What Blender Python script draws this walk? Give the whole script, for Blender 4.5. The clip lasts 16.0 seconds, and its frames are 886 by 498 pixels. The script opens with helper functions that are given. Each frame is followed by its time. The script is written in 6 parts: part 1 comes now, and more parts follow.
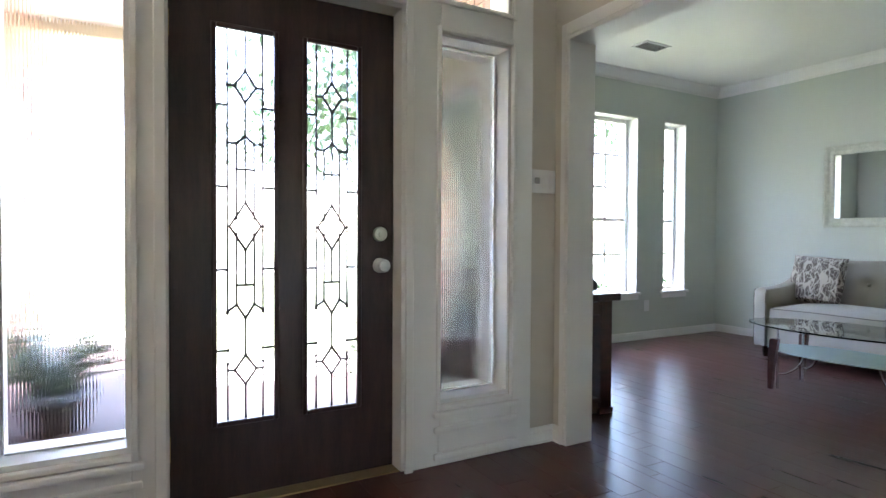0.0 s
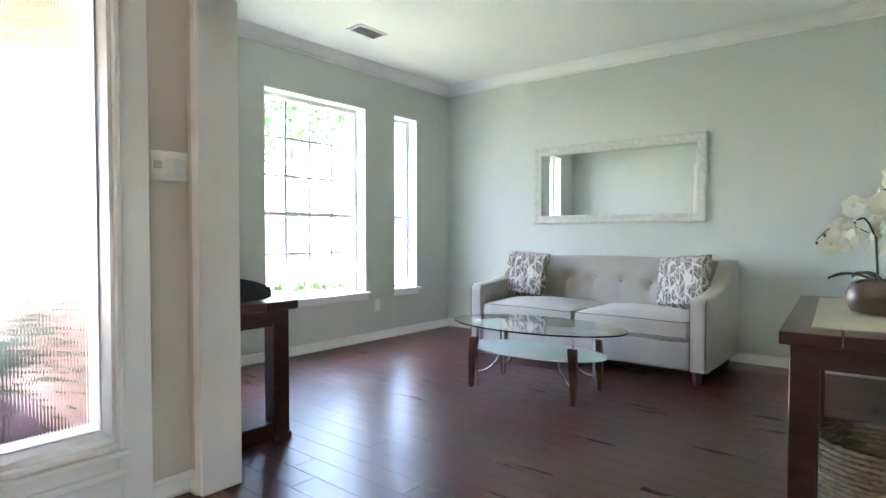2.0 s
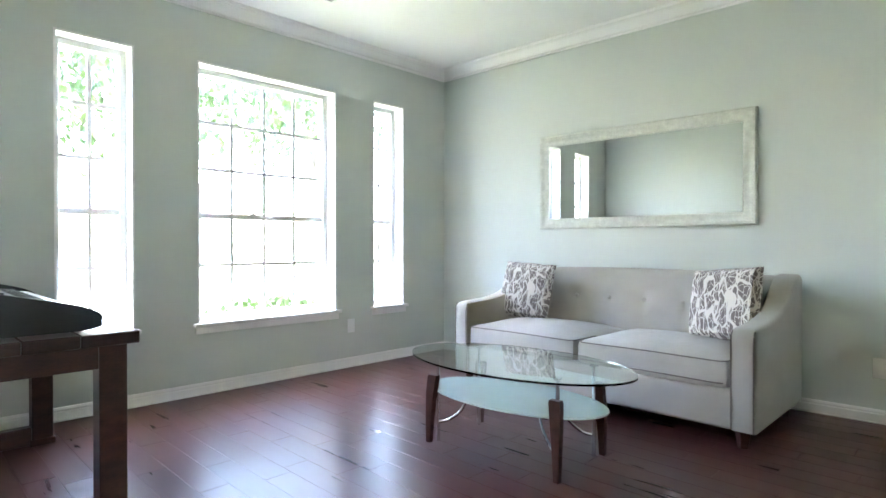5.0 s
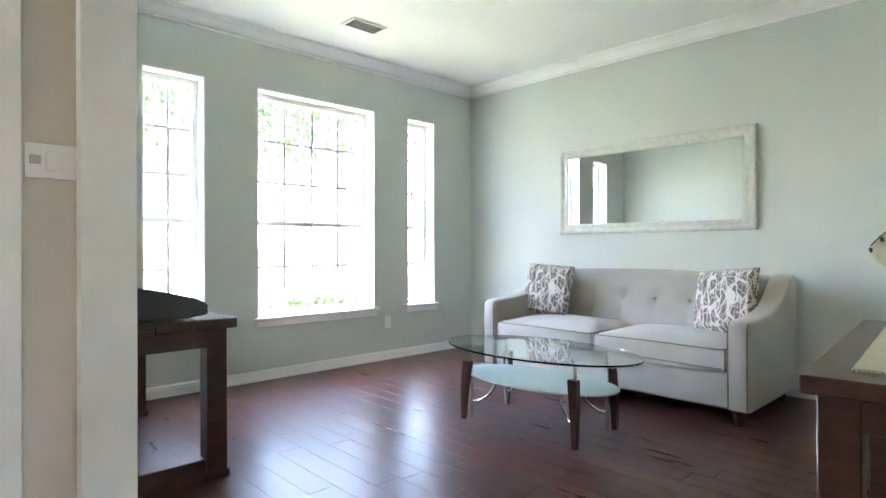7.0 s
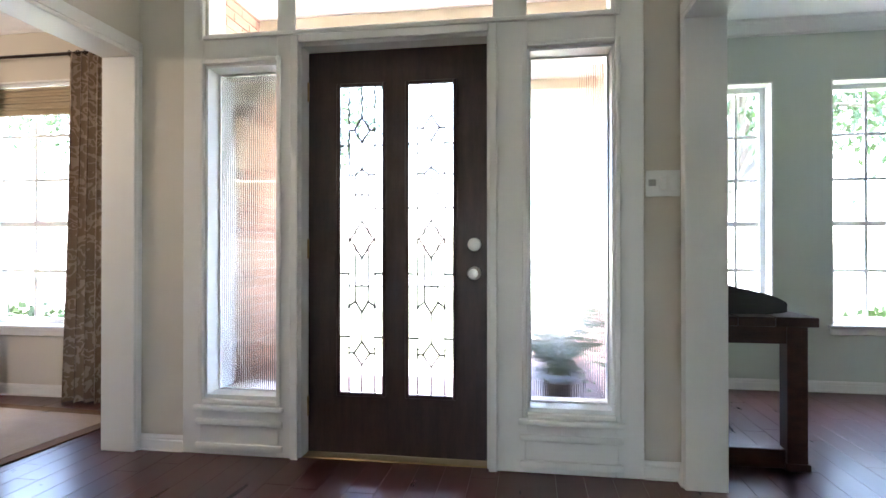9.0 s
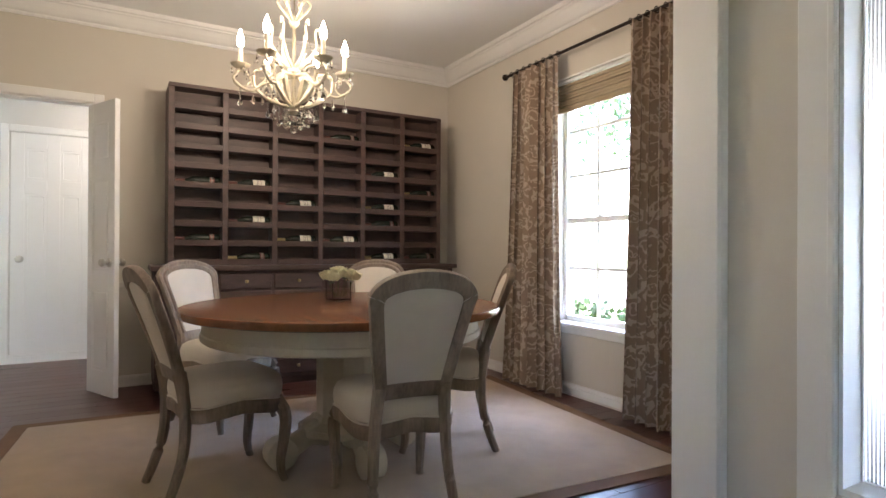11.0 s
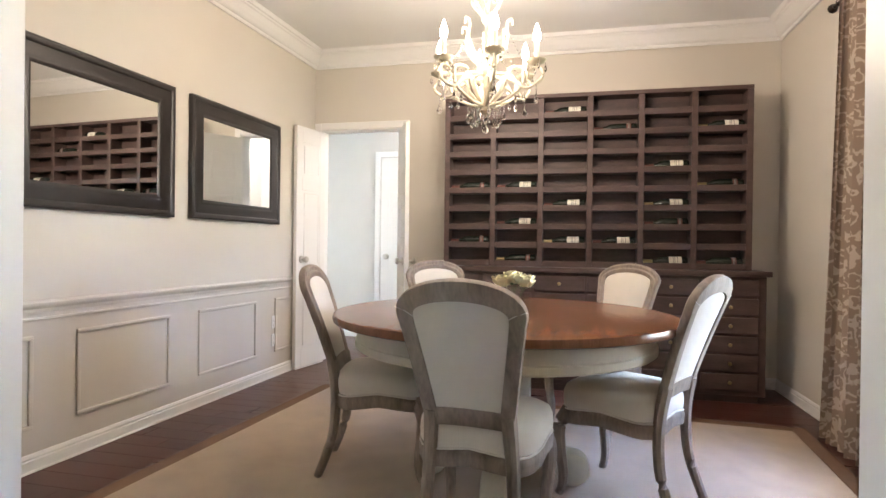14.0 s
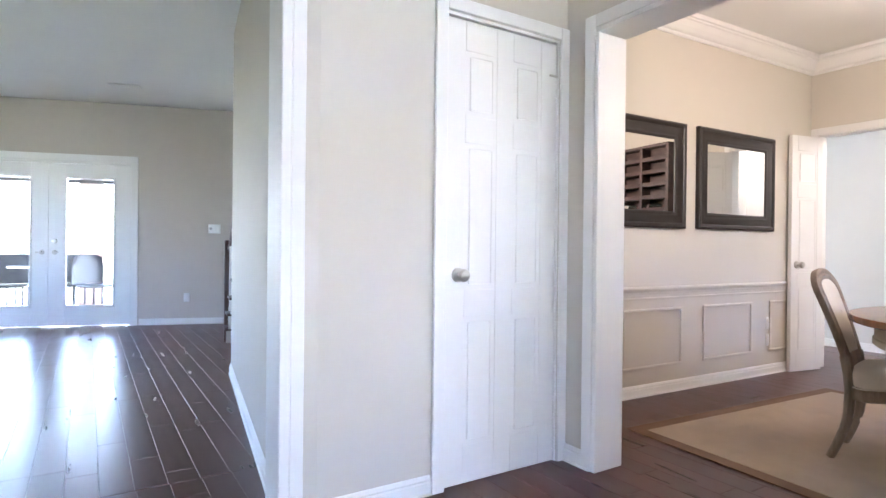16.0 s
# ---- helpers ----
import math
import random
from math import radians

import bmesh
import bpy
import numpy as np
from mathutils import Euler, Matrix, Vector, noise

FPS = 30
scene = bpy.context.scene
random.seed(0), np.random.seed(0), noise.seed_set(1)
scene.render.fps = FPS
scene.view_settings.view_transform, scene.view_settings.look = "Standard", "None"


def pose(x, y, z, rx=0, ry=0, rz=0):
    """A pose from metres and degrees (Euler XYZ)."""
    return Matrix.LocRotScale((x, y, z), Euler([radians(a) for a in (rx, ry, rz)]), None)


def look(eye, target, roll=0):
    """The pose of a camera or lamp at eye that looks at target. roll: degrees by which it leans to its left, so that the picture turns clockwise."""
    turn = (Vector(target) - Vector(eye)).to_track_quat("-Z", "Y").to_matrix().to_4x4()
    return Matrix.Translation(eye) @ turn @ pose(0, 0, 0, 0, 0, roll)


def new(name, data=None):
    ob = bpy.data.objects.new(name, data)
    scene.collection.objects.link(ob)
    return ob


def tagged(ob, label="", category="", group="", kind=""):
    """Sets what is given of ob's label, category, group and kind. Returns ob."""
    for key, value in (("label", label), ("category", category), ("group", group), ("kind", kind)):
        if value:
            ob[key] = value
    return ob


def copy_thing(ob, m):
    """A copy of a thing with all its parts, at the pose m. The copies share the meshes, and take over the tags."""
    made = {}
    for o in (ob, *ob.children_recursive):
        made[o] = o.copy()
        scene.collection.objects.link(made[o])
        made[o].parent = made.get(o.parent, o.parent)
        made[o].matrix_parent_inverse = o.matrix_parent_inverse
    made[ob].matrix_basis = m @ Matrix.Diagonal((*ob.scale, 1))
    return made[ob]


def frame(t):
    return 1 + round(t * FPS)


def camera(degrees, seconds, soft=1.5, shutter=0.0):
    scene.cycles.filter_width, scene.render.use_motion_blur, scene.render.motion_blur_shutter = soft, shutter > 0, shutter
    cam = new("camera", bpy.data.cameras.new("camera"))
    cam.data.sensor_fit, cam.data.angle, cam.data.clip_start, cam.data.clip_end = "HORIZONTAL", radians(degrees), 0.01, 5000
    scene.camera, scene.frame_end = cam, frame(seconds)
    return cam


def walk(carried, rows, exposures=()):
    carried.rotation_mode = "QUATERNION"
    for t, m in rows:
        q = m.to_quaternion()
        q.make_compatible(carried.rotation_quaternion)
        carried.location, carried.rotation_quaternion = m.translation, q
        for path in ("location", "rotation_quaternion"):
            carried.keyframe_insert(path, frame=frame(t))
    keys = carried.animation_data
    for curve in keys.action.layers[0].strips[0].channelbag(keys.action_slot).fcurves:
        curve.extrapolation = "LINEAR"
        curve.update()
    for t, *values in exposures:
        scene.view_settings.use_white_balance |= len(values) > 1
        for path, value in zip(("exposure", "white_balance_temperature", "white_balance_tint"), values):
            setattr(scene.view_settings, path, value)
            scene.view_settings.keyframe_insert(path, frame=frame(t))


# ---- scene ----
cam = camera(76.7, 16.0)
PATH = [
    (0, (0.042, 0.122, 1.055), (1.008, 1.872, 1.015), 0.3),
    (0.5, (0.158, 0.095, 1.061), (1.349, 1.701, 1.016), 0.5),
    (1, (0.313, 0.139, 1.053), (1.718, 1.562, 1.012), 0.5),
    (1.5, (0.554, 0.093, 1.096), (2.055, 1.414, 1.037), 0.1),
    (2, (0.847, 0.09, 1.071), (2.379, 1.375, 1.018), 0.0),
    (2.5, (1.172, 0.15, 1.052), (2.72, 1.415, 1.008), 0.1),
    (3, (1.477, 0.196, 1.053), (3.031, 1.455, 1.013), 0.1),
    (3.5, (1.715, 0.253, 1.043), (3.251, 1.534, 1.0), -0.0),
    (4, (1.897, 0.329, 1.032), (3.378, 1.673, 0.995), 0.0),
    (4.2, (1.926, 0.339, 1.043), (3.382, 1.71, 1.003), -0.2),
    (6.5, (1.726, 0.149, 1.035), (3.128, 1.576, 1.035), 0.1),
    (7, (1.528, 0.041, 1.04), (2.896, 1.5, 1.039), -0.1),
    (7.5, (1.39, -0.11, 1.04), (2.492, 1.559, 1.042), 0.0),
    (8, (1.358, -0.255, 1.034), (2.047, 1.623, 1.047), -0.2),
    (8.5, (1.372, -0.363, 1.02), (1.558, 1.628, 1.039), -0.3),
    (9, (1.272, -0.27, 1.032), (0.966, 1.706, 1.044), 0.0),
    (9.5, (1.135, -0.109, 1.041), (0.345, 1.729, 1.043), 0.2),
    (10, (0.897, 0.095, 1.048), (-0.298, 1.699, 1.048), 0.2),
    (10.2, (0.796, 0.173, 1.046), (-0.55, 1.652, 1.046), 0.2),
    (12.3, (0.248, 1.106, 0.972), (-1.727, 1.423, 0.984), 0.5),
    (12.5, (0.209, 1.207, 0.98), (-1.779, 1.418, 0.989), 0.5),
    (13, (0.167, 1.452, 1.029), (-1.833, 1.415, 1.02), 0.7),
    (13.5, (0.26, 1.634, 1.043), (-1.722, 1.37, 1.029), 0.8),
    (14, (0.408, 1.728, 1.046), (-1.542, 1.282, 1.037), 0.7),
    (14.5, (0.612, 1.848, 1.019), (-1.276, 1.186, 1.026), 0.7),
    (15, (0.843, 1.939, 1.065), (-0.93, 1.013, 1.056), 0.6),
    (15.5, (1.073, 1.999, 1.054), (-0.439, 0.69, 1.048), 0.5),
    (16, (1.243, 1.956, 1.045), (0.17, 0.268, 1.038), 0.6),
]
EXPOSURES = [(0.0, 5.3, 6400, 17), (1.0, 5.4, 6400, 17), (2.0, 5.95, 6450, 18), (3.0, 6.3, 6450, 17), (4.0, 6.2, 6450, 17), (7.0, 6.2, 6500, 19), (8.0, 6.0, 6350, 18), (9.0, 5.55, 6250, 17), (10.0, 5.1, 6200, 16), (12.5, 6.0, 6250, 14), (14.5, 6.05, 5950, 17), (16.0, 6.05, 5850, 22)]
walk(cam, [(t, look(eye, target, roll)) for t, eye, target, roll in PATH], EXPOSURES)

# ---- world and large lights ----
world = bpy.data.worlds.new("sky")
scene.world = world
world.use_nodes = True
wn = world.node_tree.nodes
sky = wn.new("ShaderNodeTexSky")
sky.sky_type = "NISHITA"
sky.sun_disc = False
sky.sun_elevation, sky.sun_rotation = radians(75), radians(-17)
sky.dust_density, sky.air_density = 1.2, 1.0
wn["Background"].inputs[1].default_value = 0.15
world.node_tree.links.new(sky.outputs[0], wn["Background"].inputs[0])
sun = new("sun", bpy.data.lights.new("sun", "SUN"))
sun.data.energy, sun.data.angle, sun.data.color = 2.5, radians(6), (1.0, 0.95, 0.87)
sun.matrix_world = look((-1.0, 3.4, 13), (0, 0, 0))


# ---- mesh helpers ----
def part(name, bm, material, parent=None, label="", smooth=True):
    me = bpy.data.meshes.new(name)
    bmesh.ops.recalc_face_normals(bm, faces=bm.faces[:])
    bm.to_mesh(me)
    bm.free()
    me.materials.append(material)
    if smooth:
        me.shade_smooth()
        me.set_sharp_from_angle(angle=radians(38))
    ob = new(name, me)
    ob.parent = parent
    if label:
        tagged(ob, label)
    return ob


def thing(name, label, category, group="", m=None):
    ob = new(name)
    ob.empty_display_size = 0.1
    if m is not None:
        ob.matrix_world = m
    return tagged(ob, label, category, group)


def solid(name, bm, material, label, category, kind="structure", smooth=False):
    return tagged(part(name, bm, material, None, "", smooth), label, category, "", kind)


def box(bm, x0, x1, y0, y1, z0, z1, bevel=0.0, seg=1):
    vs = [bm.verts.new(p) for p in ((x0, y0, z0), (x1, y0, z0), (x1, y1, z0), (x0, y1, z0),
                                    (x0, y0, z1), (x1, y0, z1), (x1, y1, z1), (x0, y1, z1))]
    fs = [bm.faces.new([vs[i] for i in f]) for f in ((3, 2, 1, 0), (4, 5, 6, 7), (0, 1, 5, 4), (1, 2, 6, 5), (2, 3, 7, 6), (3, 0, 4, 7))]
    if bevel:
        es = list({e for f in fs for e in f.edges})
        bmesh.ops.bevel(bm, geom=es, offset=bevel, segments=seg, profile=0.5, affect="EDGES")
    return bm


def B(*a, **k):
    return box(bmesh.new(), *a, **k)


def ring(bm, centre, u, v, ru, rv, seg):
    return [bm.verts.new(centre + u * (ru * math.cos(2 * math.pi * i / seg)) + v * (rv * math.sin(2 * math.pi * i / seg))) for i in range(seg)]


def skin(bm, rings, cap=True):
    for a, b in zip(rings, rings[1:]):
        n = len(a)
        for i in range(n):
            bm.faces.new((a[i], a[(i + 1) % n], b[(i + 1) % n], b[i]))
    if cap:
        bm.faces.new(rings[0][::-1])
        bm.faces.new(rings[-1])
    return bm


def tube(bm, pts, radius, seg=8, flat=1.0, up=Vector((0, 0, 1))):
    """A tube along the points; radius a number or one for each point; flat squeezes it sideways."""
    pts = [Vector(p) for p in pts]
    rad = radius if isinstance(radius, (list, tuple)) else [radius] * len(pts)
    rings = []
    for i, p in enumerate(pts):
        d = (pts[min(i + 1, len(pts) - 1)] - pts[max(i - 1, 0)]).normalized()
        ref = up if abs(d.dot(up)) < 0.95 else Vector((1, 0, 0))
        u = d.cross(ref).normalized()
        v = u.cross(d).normalized()
        rings.append(ring(bm, p, u, v, rad[i] * flat, rad[i], seg))
    return skin(bm, rings)


def lathe(bm, profile, seg=24, centre=(0, 0, 0)):
    c = Vector(centre)
    rings = [ring(bm, c + Vector((0, 0, z)), Vector((1, 0, 0)), Vector((0, 1, 0)), max(r, 0.0006), max(r, 0.0006), seg) for r, z in profile]
    return skin(bm, rings)


def blob(bm, c, rx, ry, rz, sub=1):
    made = bmesh.ops.create_icosphere(bm, subdivisions=sub, radius=1.0)
    bmesh.ops.transform(bm, matrix=Matrix.Translation(c) @ Matrix.Diagonal((rx, ry, rz, 1)), verts=made["verts"])
    return bm


def plate(bm, outline, z0, z1):
    a = [bm.verts.new((x, y, z0)) for x, y in outline]
    b = [bm.verts.new((x, y, z1)) for x, y in outline]
    return skin(bm, [a, b])


def smoothed(pts, n=5):
    """Points of a smooth line through the given ones."""
    pts = [Vector(p) for p in pts]
    ext = [pts[0] * 2 - pts[1], *pts, pts[-1] * 2 - pts[-2]]
    out = []
    for a, b, c, d in zip(ext, ext[1:], ext[2:], ext[3:]):
        for i in range(n):
            t = i / n
            out.append(0.5 * (2 * b + (c - a) * t + (2 * a - 5 * b + 4 * c - d) * t * t + (3 * b - a - 3 * c + d) * t ** 3))
    return out + [pts[-1]]


def moved(bm, m):
    bmesh.ops.transform(bm, matrix=m, verts=bm.verts[:])
    return bm


# ---- materials ----
def mat(name, base, rough=0.5, metal=0.0, var=0.12, scale=6.0, stretch=(1, 1, 1), bump=0.0, fine=80.0, fine_stretch=None, dark=None,
        pieces=0.0, coat=0.0, spec=0.5, sheen=0.0, rvar=0.0):
    m = bpy.data.materials.new(name)
    m.use_nodes = True
    n, l = m.node_tree.nodes, m.node_tree.links
    p = n["Principled BSDF"]
    p.inputs["Roughness"].default_value, p.inputs["Metallic"].default_value = rough, metal
    p.inputs["Coat Weight"].default_value, p.inputs["Specular IOR Level"].default_value = coat, spec
    p.inputs["Sheen Weight"].default_value = sheen
    tc, mp = n.new("ShaderNodeTexCoord"), n.new("ShaderNodeMapping")
    mp.inputs["Scale"].default_value = stretch
    l.new(tc.outputs["Object"], mp.inputs[0])
    if pieces:
        oi, add = n.new("ShaderNodeObjectInfo"), n.new("ShaderNodeVectorMath")
        mul = n.new("ShaderNodeMath")
        mul.operation, mul.inputs[1].default_value = "MULTIPLY", 40.0
        l.new(oi.outputs["Random"], mul.inputs[0])
        l.new(mp.outputs[0], add.inputs[0])
        l.new(mul.outputs[0], add.inputs[1])
        place = add.outputs[0]
    else:
        place = mp.outputs[0]
    big, small = n.new("ShaderNodeTexNoise"), n.new("ShaderNodeTexNoise")
    big.inputs["Scale"].default_value, big.inputs["Detail"].default_value = scale, 4.0
    small.inputs["Scale"].default_value, small.inputs["Detail"].default_value = fine, 3.0
    l.new(place, big.inputs["Vector"])
    if fine_stretch:
        mp2 = n.new("ShaderNodeMapping")
        mp2.inputs["Scale"].default_value = fine_stretch
        l.new(tc.outputs["Object"], mp2.inputs[0])
        l.new(mp2.outputs[0], small.inputs["Vector"])
    else:
        l.new(place, small.inputs["Vector"])
    mix = n.new("ShaderNodeMix")
    mix.data_type = "RGBA"
    low = dark or tuple(c * (1 - 2 * var) for c in base)
    mix.inputs[6].default_value, mix.inputs[7].default_value = (*low, 1), (*base, 1)
    ramp = n.new("ShaderNodeMapRange")
    ramp.inputs[1].default_value, ramp.inputs[2].default_value = 0.3, 0.7
    avg = n.new("ShaderNodeMath")
    avg.operation = "MULTIPLY_ADD"
    avg.inputs[1].default_value = 0.35
    l.new(small.outputs[0], avg.inputs[0])
    sub = n.new("ShaderNodeMath")
    sub.operation, sub.inputs[1].default_value = "MULTIPLY", 0.65
    l.new(big.outputs[0], sub.inputs[0])
    l.new(sub.outputs[0], avg.inputs[2])
    l.new(avg.outputs[0], ramp.inputs[0])
    l.new(ramp.outputs[0], mix.inputs[0])
    colour = mix.outputs[2]
    if pieces:
        hsv = n.new("ShaderNodeHueSaturation")
        mr = n.new("ShaderNodeMapRange")
        mr.inputs[3].default_value, mr.inputs[4].default_value = 1 - pieces, 1 + pieces
        l.new(oi.outputs["Random"], mr.inputs[0])
        l.new(mr.outputs[0], hsv.inputs["Value"])
        l.new(colour, hsv.inputs["Color"])
        colour = hsv.outputs[0]
    l.new(colour, p.inputs["Base Color"])
    if rvar:
        rr = n.new("ShaderNodeMapRange")
        rr.inputs[1].default_value, rr.inputs[2].default_value = 0.3, 0.7
        rr.inputs[3].default_value, rr.inputs[4].default_value = rough - rvar, rough + rvar
        l.new(big.outputs[0], rr.inputs[0])
        l.new(rr.outputs[0], p.inputs["Roughness"])
    if bump:
        bp = n.new("ShaderNodeBump")
        bp.inputs["Strength"].default_value, bp.inputs["Distance"].default_value = bump, 0.004
        l.new(small.outputs[0], bp.inputs["Height"])
        l.new(bp.outputs[0], p.inputs["Normal"])
    return m


def glass(name, tint=(1, 1, 1), rough=0.0, ior=1.45):
    m = bpy.data.materials.new(name)
    m.use_nodes = True
    p = m.node_tree.nodes["Principled BSDF"]
    p.inputs["Base Color"].default_value = (*tint, 1)
    p.inputs["Roughness"].default_value, p.inputs["IOR"].default_value = rough, ior
    p.inputs["Transmission Weight"].default_value = 1.0
    return m


def pane_glass(name):
    """Thin flat window glass: clear, with a faint sheen."""
    m = bpy.data.materials.new(name)
    m.use_nodes = True
    n, l = m.node_tree.nodes, m.node_tree.links
    n.remove(n["Principled BSDF"])
    tr, gl, fr, mx = n.new("ShaderNodeBsdfTransparent"), n.new("ShaderNodeBsdfGlossy"), n.new("ShaderNodeLayerWeight"), n.new("ShaderNodeMixShader")
    pw, ma = n.new("ShaderNodeMath"), n.new("ShaderNodeMath")
    pw.operation, pw.inputs[1].default_value = "POWER", 5.0
    ma.operation, ma.inputs[1].default_value, ma.inputs[2].default_value = "MULTIPLY_ADD", 0.5, 0.02
    gl.inputs["Roughness"].default_value = 0.02
    fr.inputs[0].default_value = 0.5
    l.new(fr.outputs["Facing"], pw.inputs[0])
    l.new(pw.outputs[0], ma.inputs[0])
    l.new(ma.outputs[0], mx.inputs[0])
    l.new(tr.outputs[0], mx.inputs[1])
    l.new(gl.outputs[0], mx.inputs[2])
    l.new(mx.outputs[0], n["Material Output"].inputs[0])
    return m


def glow(name, colour, strength):
    m = bpy.data.materials.new(name)
    m.use_nodes = True
    p = m.node_tree.nodes["Principled BSDF"]
    p.inputs["Emission Color"].default_value = (*colour, 1)
    p.inputs["Emission Strength"].default_value = strength
    return m


SAGE = mat("sage_wall_paint", (0.60, 0.63, 0.58), 0.75, var=0.02, scale=1.5, bump=0.12, fine=220)
BEIGE = mat("beige_wall_paint", (0.63, 0.585, 0.515), 0.75, var=0.02, scale=1.5, bump=0.12, fine=220)
CEIL = mat("ceiling_paint", (0.84, 0.84, 0.82), 0.85, var=0.02, scale=2, bump=0.2, fine=160)
TRIM = mat("white_trim_paint", (0.82, 0.81, 0.79), 0.42, var=0.02, scale=3)
VINYL = mat("white_vinyl", (0.82, 0.83, 0.82), 0.35, var=0.02, scale=4)
FLOOR = mat("dark_plank_wood", (0.074, 0.023, 0.018), 0.3, var=0.07, scale=4, stretch=(3, 0.4, 1), fine=30, fine_stretch=(3, 0.2, 1), pieces=0.15, rvar=0.03, spec=0.55)


def scraped(m):
    """Shallow wandering grooves along the boards, as a hand scraper leaves them."""
    n, l = m.node_tree.nodes, m.node_tree.links
    tc, mp, no, bp = n.new("ShaderNodeTexCoord"), n.new("ShaderNodeMapping"), n.new("ShaderNodeTexNoise"), n.new("ShaderNodeBump")
    mp.inputs["Scale"].default_value = (34, 0.9, 1)
    l.new(tc.outputs["Object"], mp.inputs[0])
    l.new(mp.outputs[0], no.inputs["Vector"])
    no.inputs["Scale"].default_value, no.inputs["Detail"].default_value = 1.0, 0.0
    bp.inputs["Strength"].default_value, bp.inputs["Distance"].default_value = 0.2, 0.0008
    l.new(no.outputs[0], bp.inputs["Height"])
    l.new(bp.outputs[0], n["Principled BSDF"].inputs["Normal"])


scraped(FLOOR)
SUB = mat("floor_joint_dark", (0.05, 0.018, 0.015), 0.6)
DOORWOOD = mat("dark_stained_door_wood", (0.055, 0.027, 0.026), 0.33, var=0.3, scale=9, stretch=(4, 4, 0.5), bump=0.08, fine=60)
METAL = mat("satin_nickel", (0.62, 0.59, 0.54), 0.28, 1.0, var=0.05)
CHROME = mat("chrome", (0.75, 0.76, 0.78), 0.1, 1.0, var=0.02)
BRASS = mat("aged_brass", (0.5, 0.38, 0.2), 0.35, 1.0, var=0.1)
LEAD = mat("lead_came", (0.03, 0.03, 0.032), 0.5, 0.4, var=0.1)
MIRROR = mat("mirror_silver", (0.86, 0.88, 0.87), 0.015, 1.0, var=0.0)
SOFA = mat("beige_sofa_linen", (0.42, 0.385, 0.33), 0.9, var=0.08, scale=5, bump=0.35, fine=420, sheen=0.2)
PIPING = mat("taupe_piping", (0.20, 0.17, 0.145), 0.8)
DARKWOOD = mat("reddish_dark_wood", (0.078, 0.029, 0.021), 0.34, var=0.3, scale=7, stretch=(1, 1, 3), bump=0.1, fine=70)
ESPRESSO = mat("espresso_rack_wood", (0.105, 0.064, 0.055), 0.5, var=0.28, scale=8, stretch=(2, 0.6, 3), bump=0.12, fine=90)
CHAIRWOOD = mat("weathered_oak", (0.37, 0.29, 0.225), 0.6, var=0.3, scale=16, stretch=(1, 1, 0.35), bump=0.3, fine=90, fine_stretch=(1, 1, 0.2))
LINEN = mat("cream_linen", (0.70, 0.635, 0.545), 0.9, var=0.05, scale=8, bump=0.3, fine=380, sheen=0.2)
TABLEWOOD = mat("walnut_table_top", (0.27, 0.11, 0.048), 0.24, var=0.22, scale=4, stretch=(0.5, 5, 1), bump=0.05, fine=50, fine_stretch=(0.5, 6, 1))
CREAM = mat("cream_painted_wood", (0.63, 0.58, 0.47), 0.5, var=0.07, scale=10, bump=0.05, fine=60)
RUG = mat("tan_rug", (0.46, 0.35, 0.25), 0.95, var=0.12, scale=7, bump=0.7, fine=260, sheen=0.3)
RUGEDGE = mat("brown_rug_binding", (0.20, 0.12, 0.075), 0.9, var=0.12, bump=0.4, fine=200)
BLACKFRAME = mat("black_brown_frame", (0.022, 0.017, 0.015), 0.35, var=0.2, scale=12)
WHITEFRAME = mat("distressed_white_frame", (0.66, 0.67, 0.60), 0.5, var=0.12, scale=25, bump=0.3, fine=90)
CLEAR = pane_glass("window_glass")
TABLEGLASS = glass("table_glass", (0.86, 0.97, 0.94))
FROST = mat("frosted_shelf_glass", (0.55, 0.68, 0.68), 0.25, var=0.03)
REED = glass("reeded_glass", (1, 1, 1), 0.04)
CRYSTAL = glass("crystal", (1, 0.98, 0.95), 0.0, 1.6)
GRASS = mat("lawn", (0.17, 0.19, 0.10), 0.9, var=0.2, scale=1.5, bump=0.5, fine=60)
CONCRETE = mat("porch_concrete", (0.55, 0.53, 0.49), 0.8, var=0.12, scale=3, bump=0.2, fine=90)
BRICK = mat("red_brown_brick", (0.60, 0.38, 0.30), 0.85, var=0.2, scale=9, bump=0.4, fine=120, pieces=0.25)
MORTAR = mat("mortar", (0.6, 0.55, 0.49), 0.9, var=0.1)
LEAF = mat("green_leaf", (0.065, 0.12, 0.035), 0.6, var=0.3, scale=3)
BARK = mat("bark", (0.2, 0.17, 0.14), 0.9, var=0.25, scale=9, bump=0.6, fine=40)

# ---- plan ----
XL, XR = -0.735, 1.94          # foyer side walls, foyer faces
DL, LL = -0.90, 2.085          # their dining and living faces
FY, FO = 2.37, 2.53            # front wall of the foyer, inside and outside
CY = -0.04                     # closet wall
LX, LY, LB = 5.84, 4.20, -0.12  # living room: sofa wall, window wall, back wall
LXB = 6.01                     # sofa wall at the back wall: it runs slightly askew
DX, DY, DB = -4.20, 3.23, -0.505  # dining room: rack wall, window wall, mirror wall at the rack
DBF = -0.65                    # mirror wall at the foyer end
H = 2.74
HEAD = 2.06


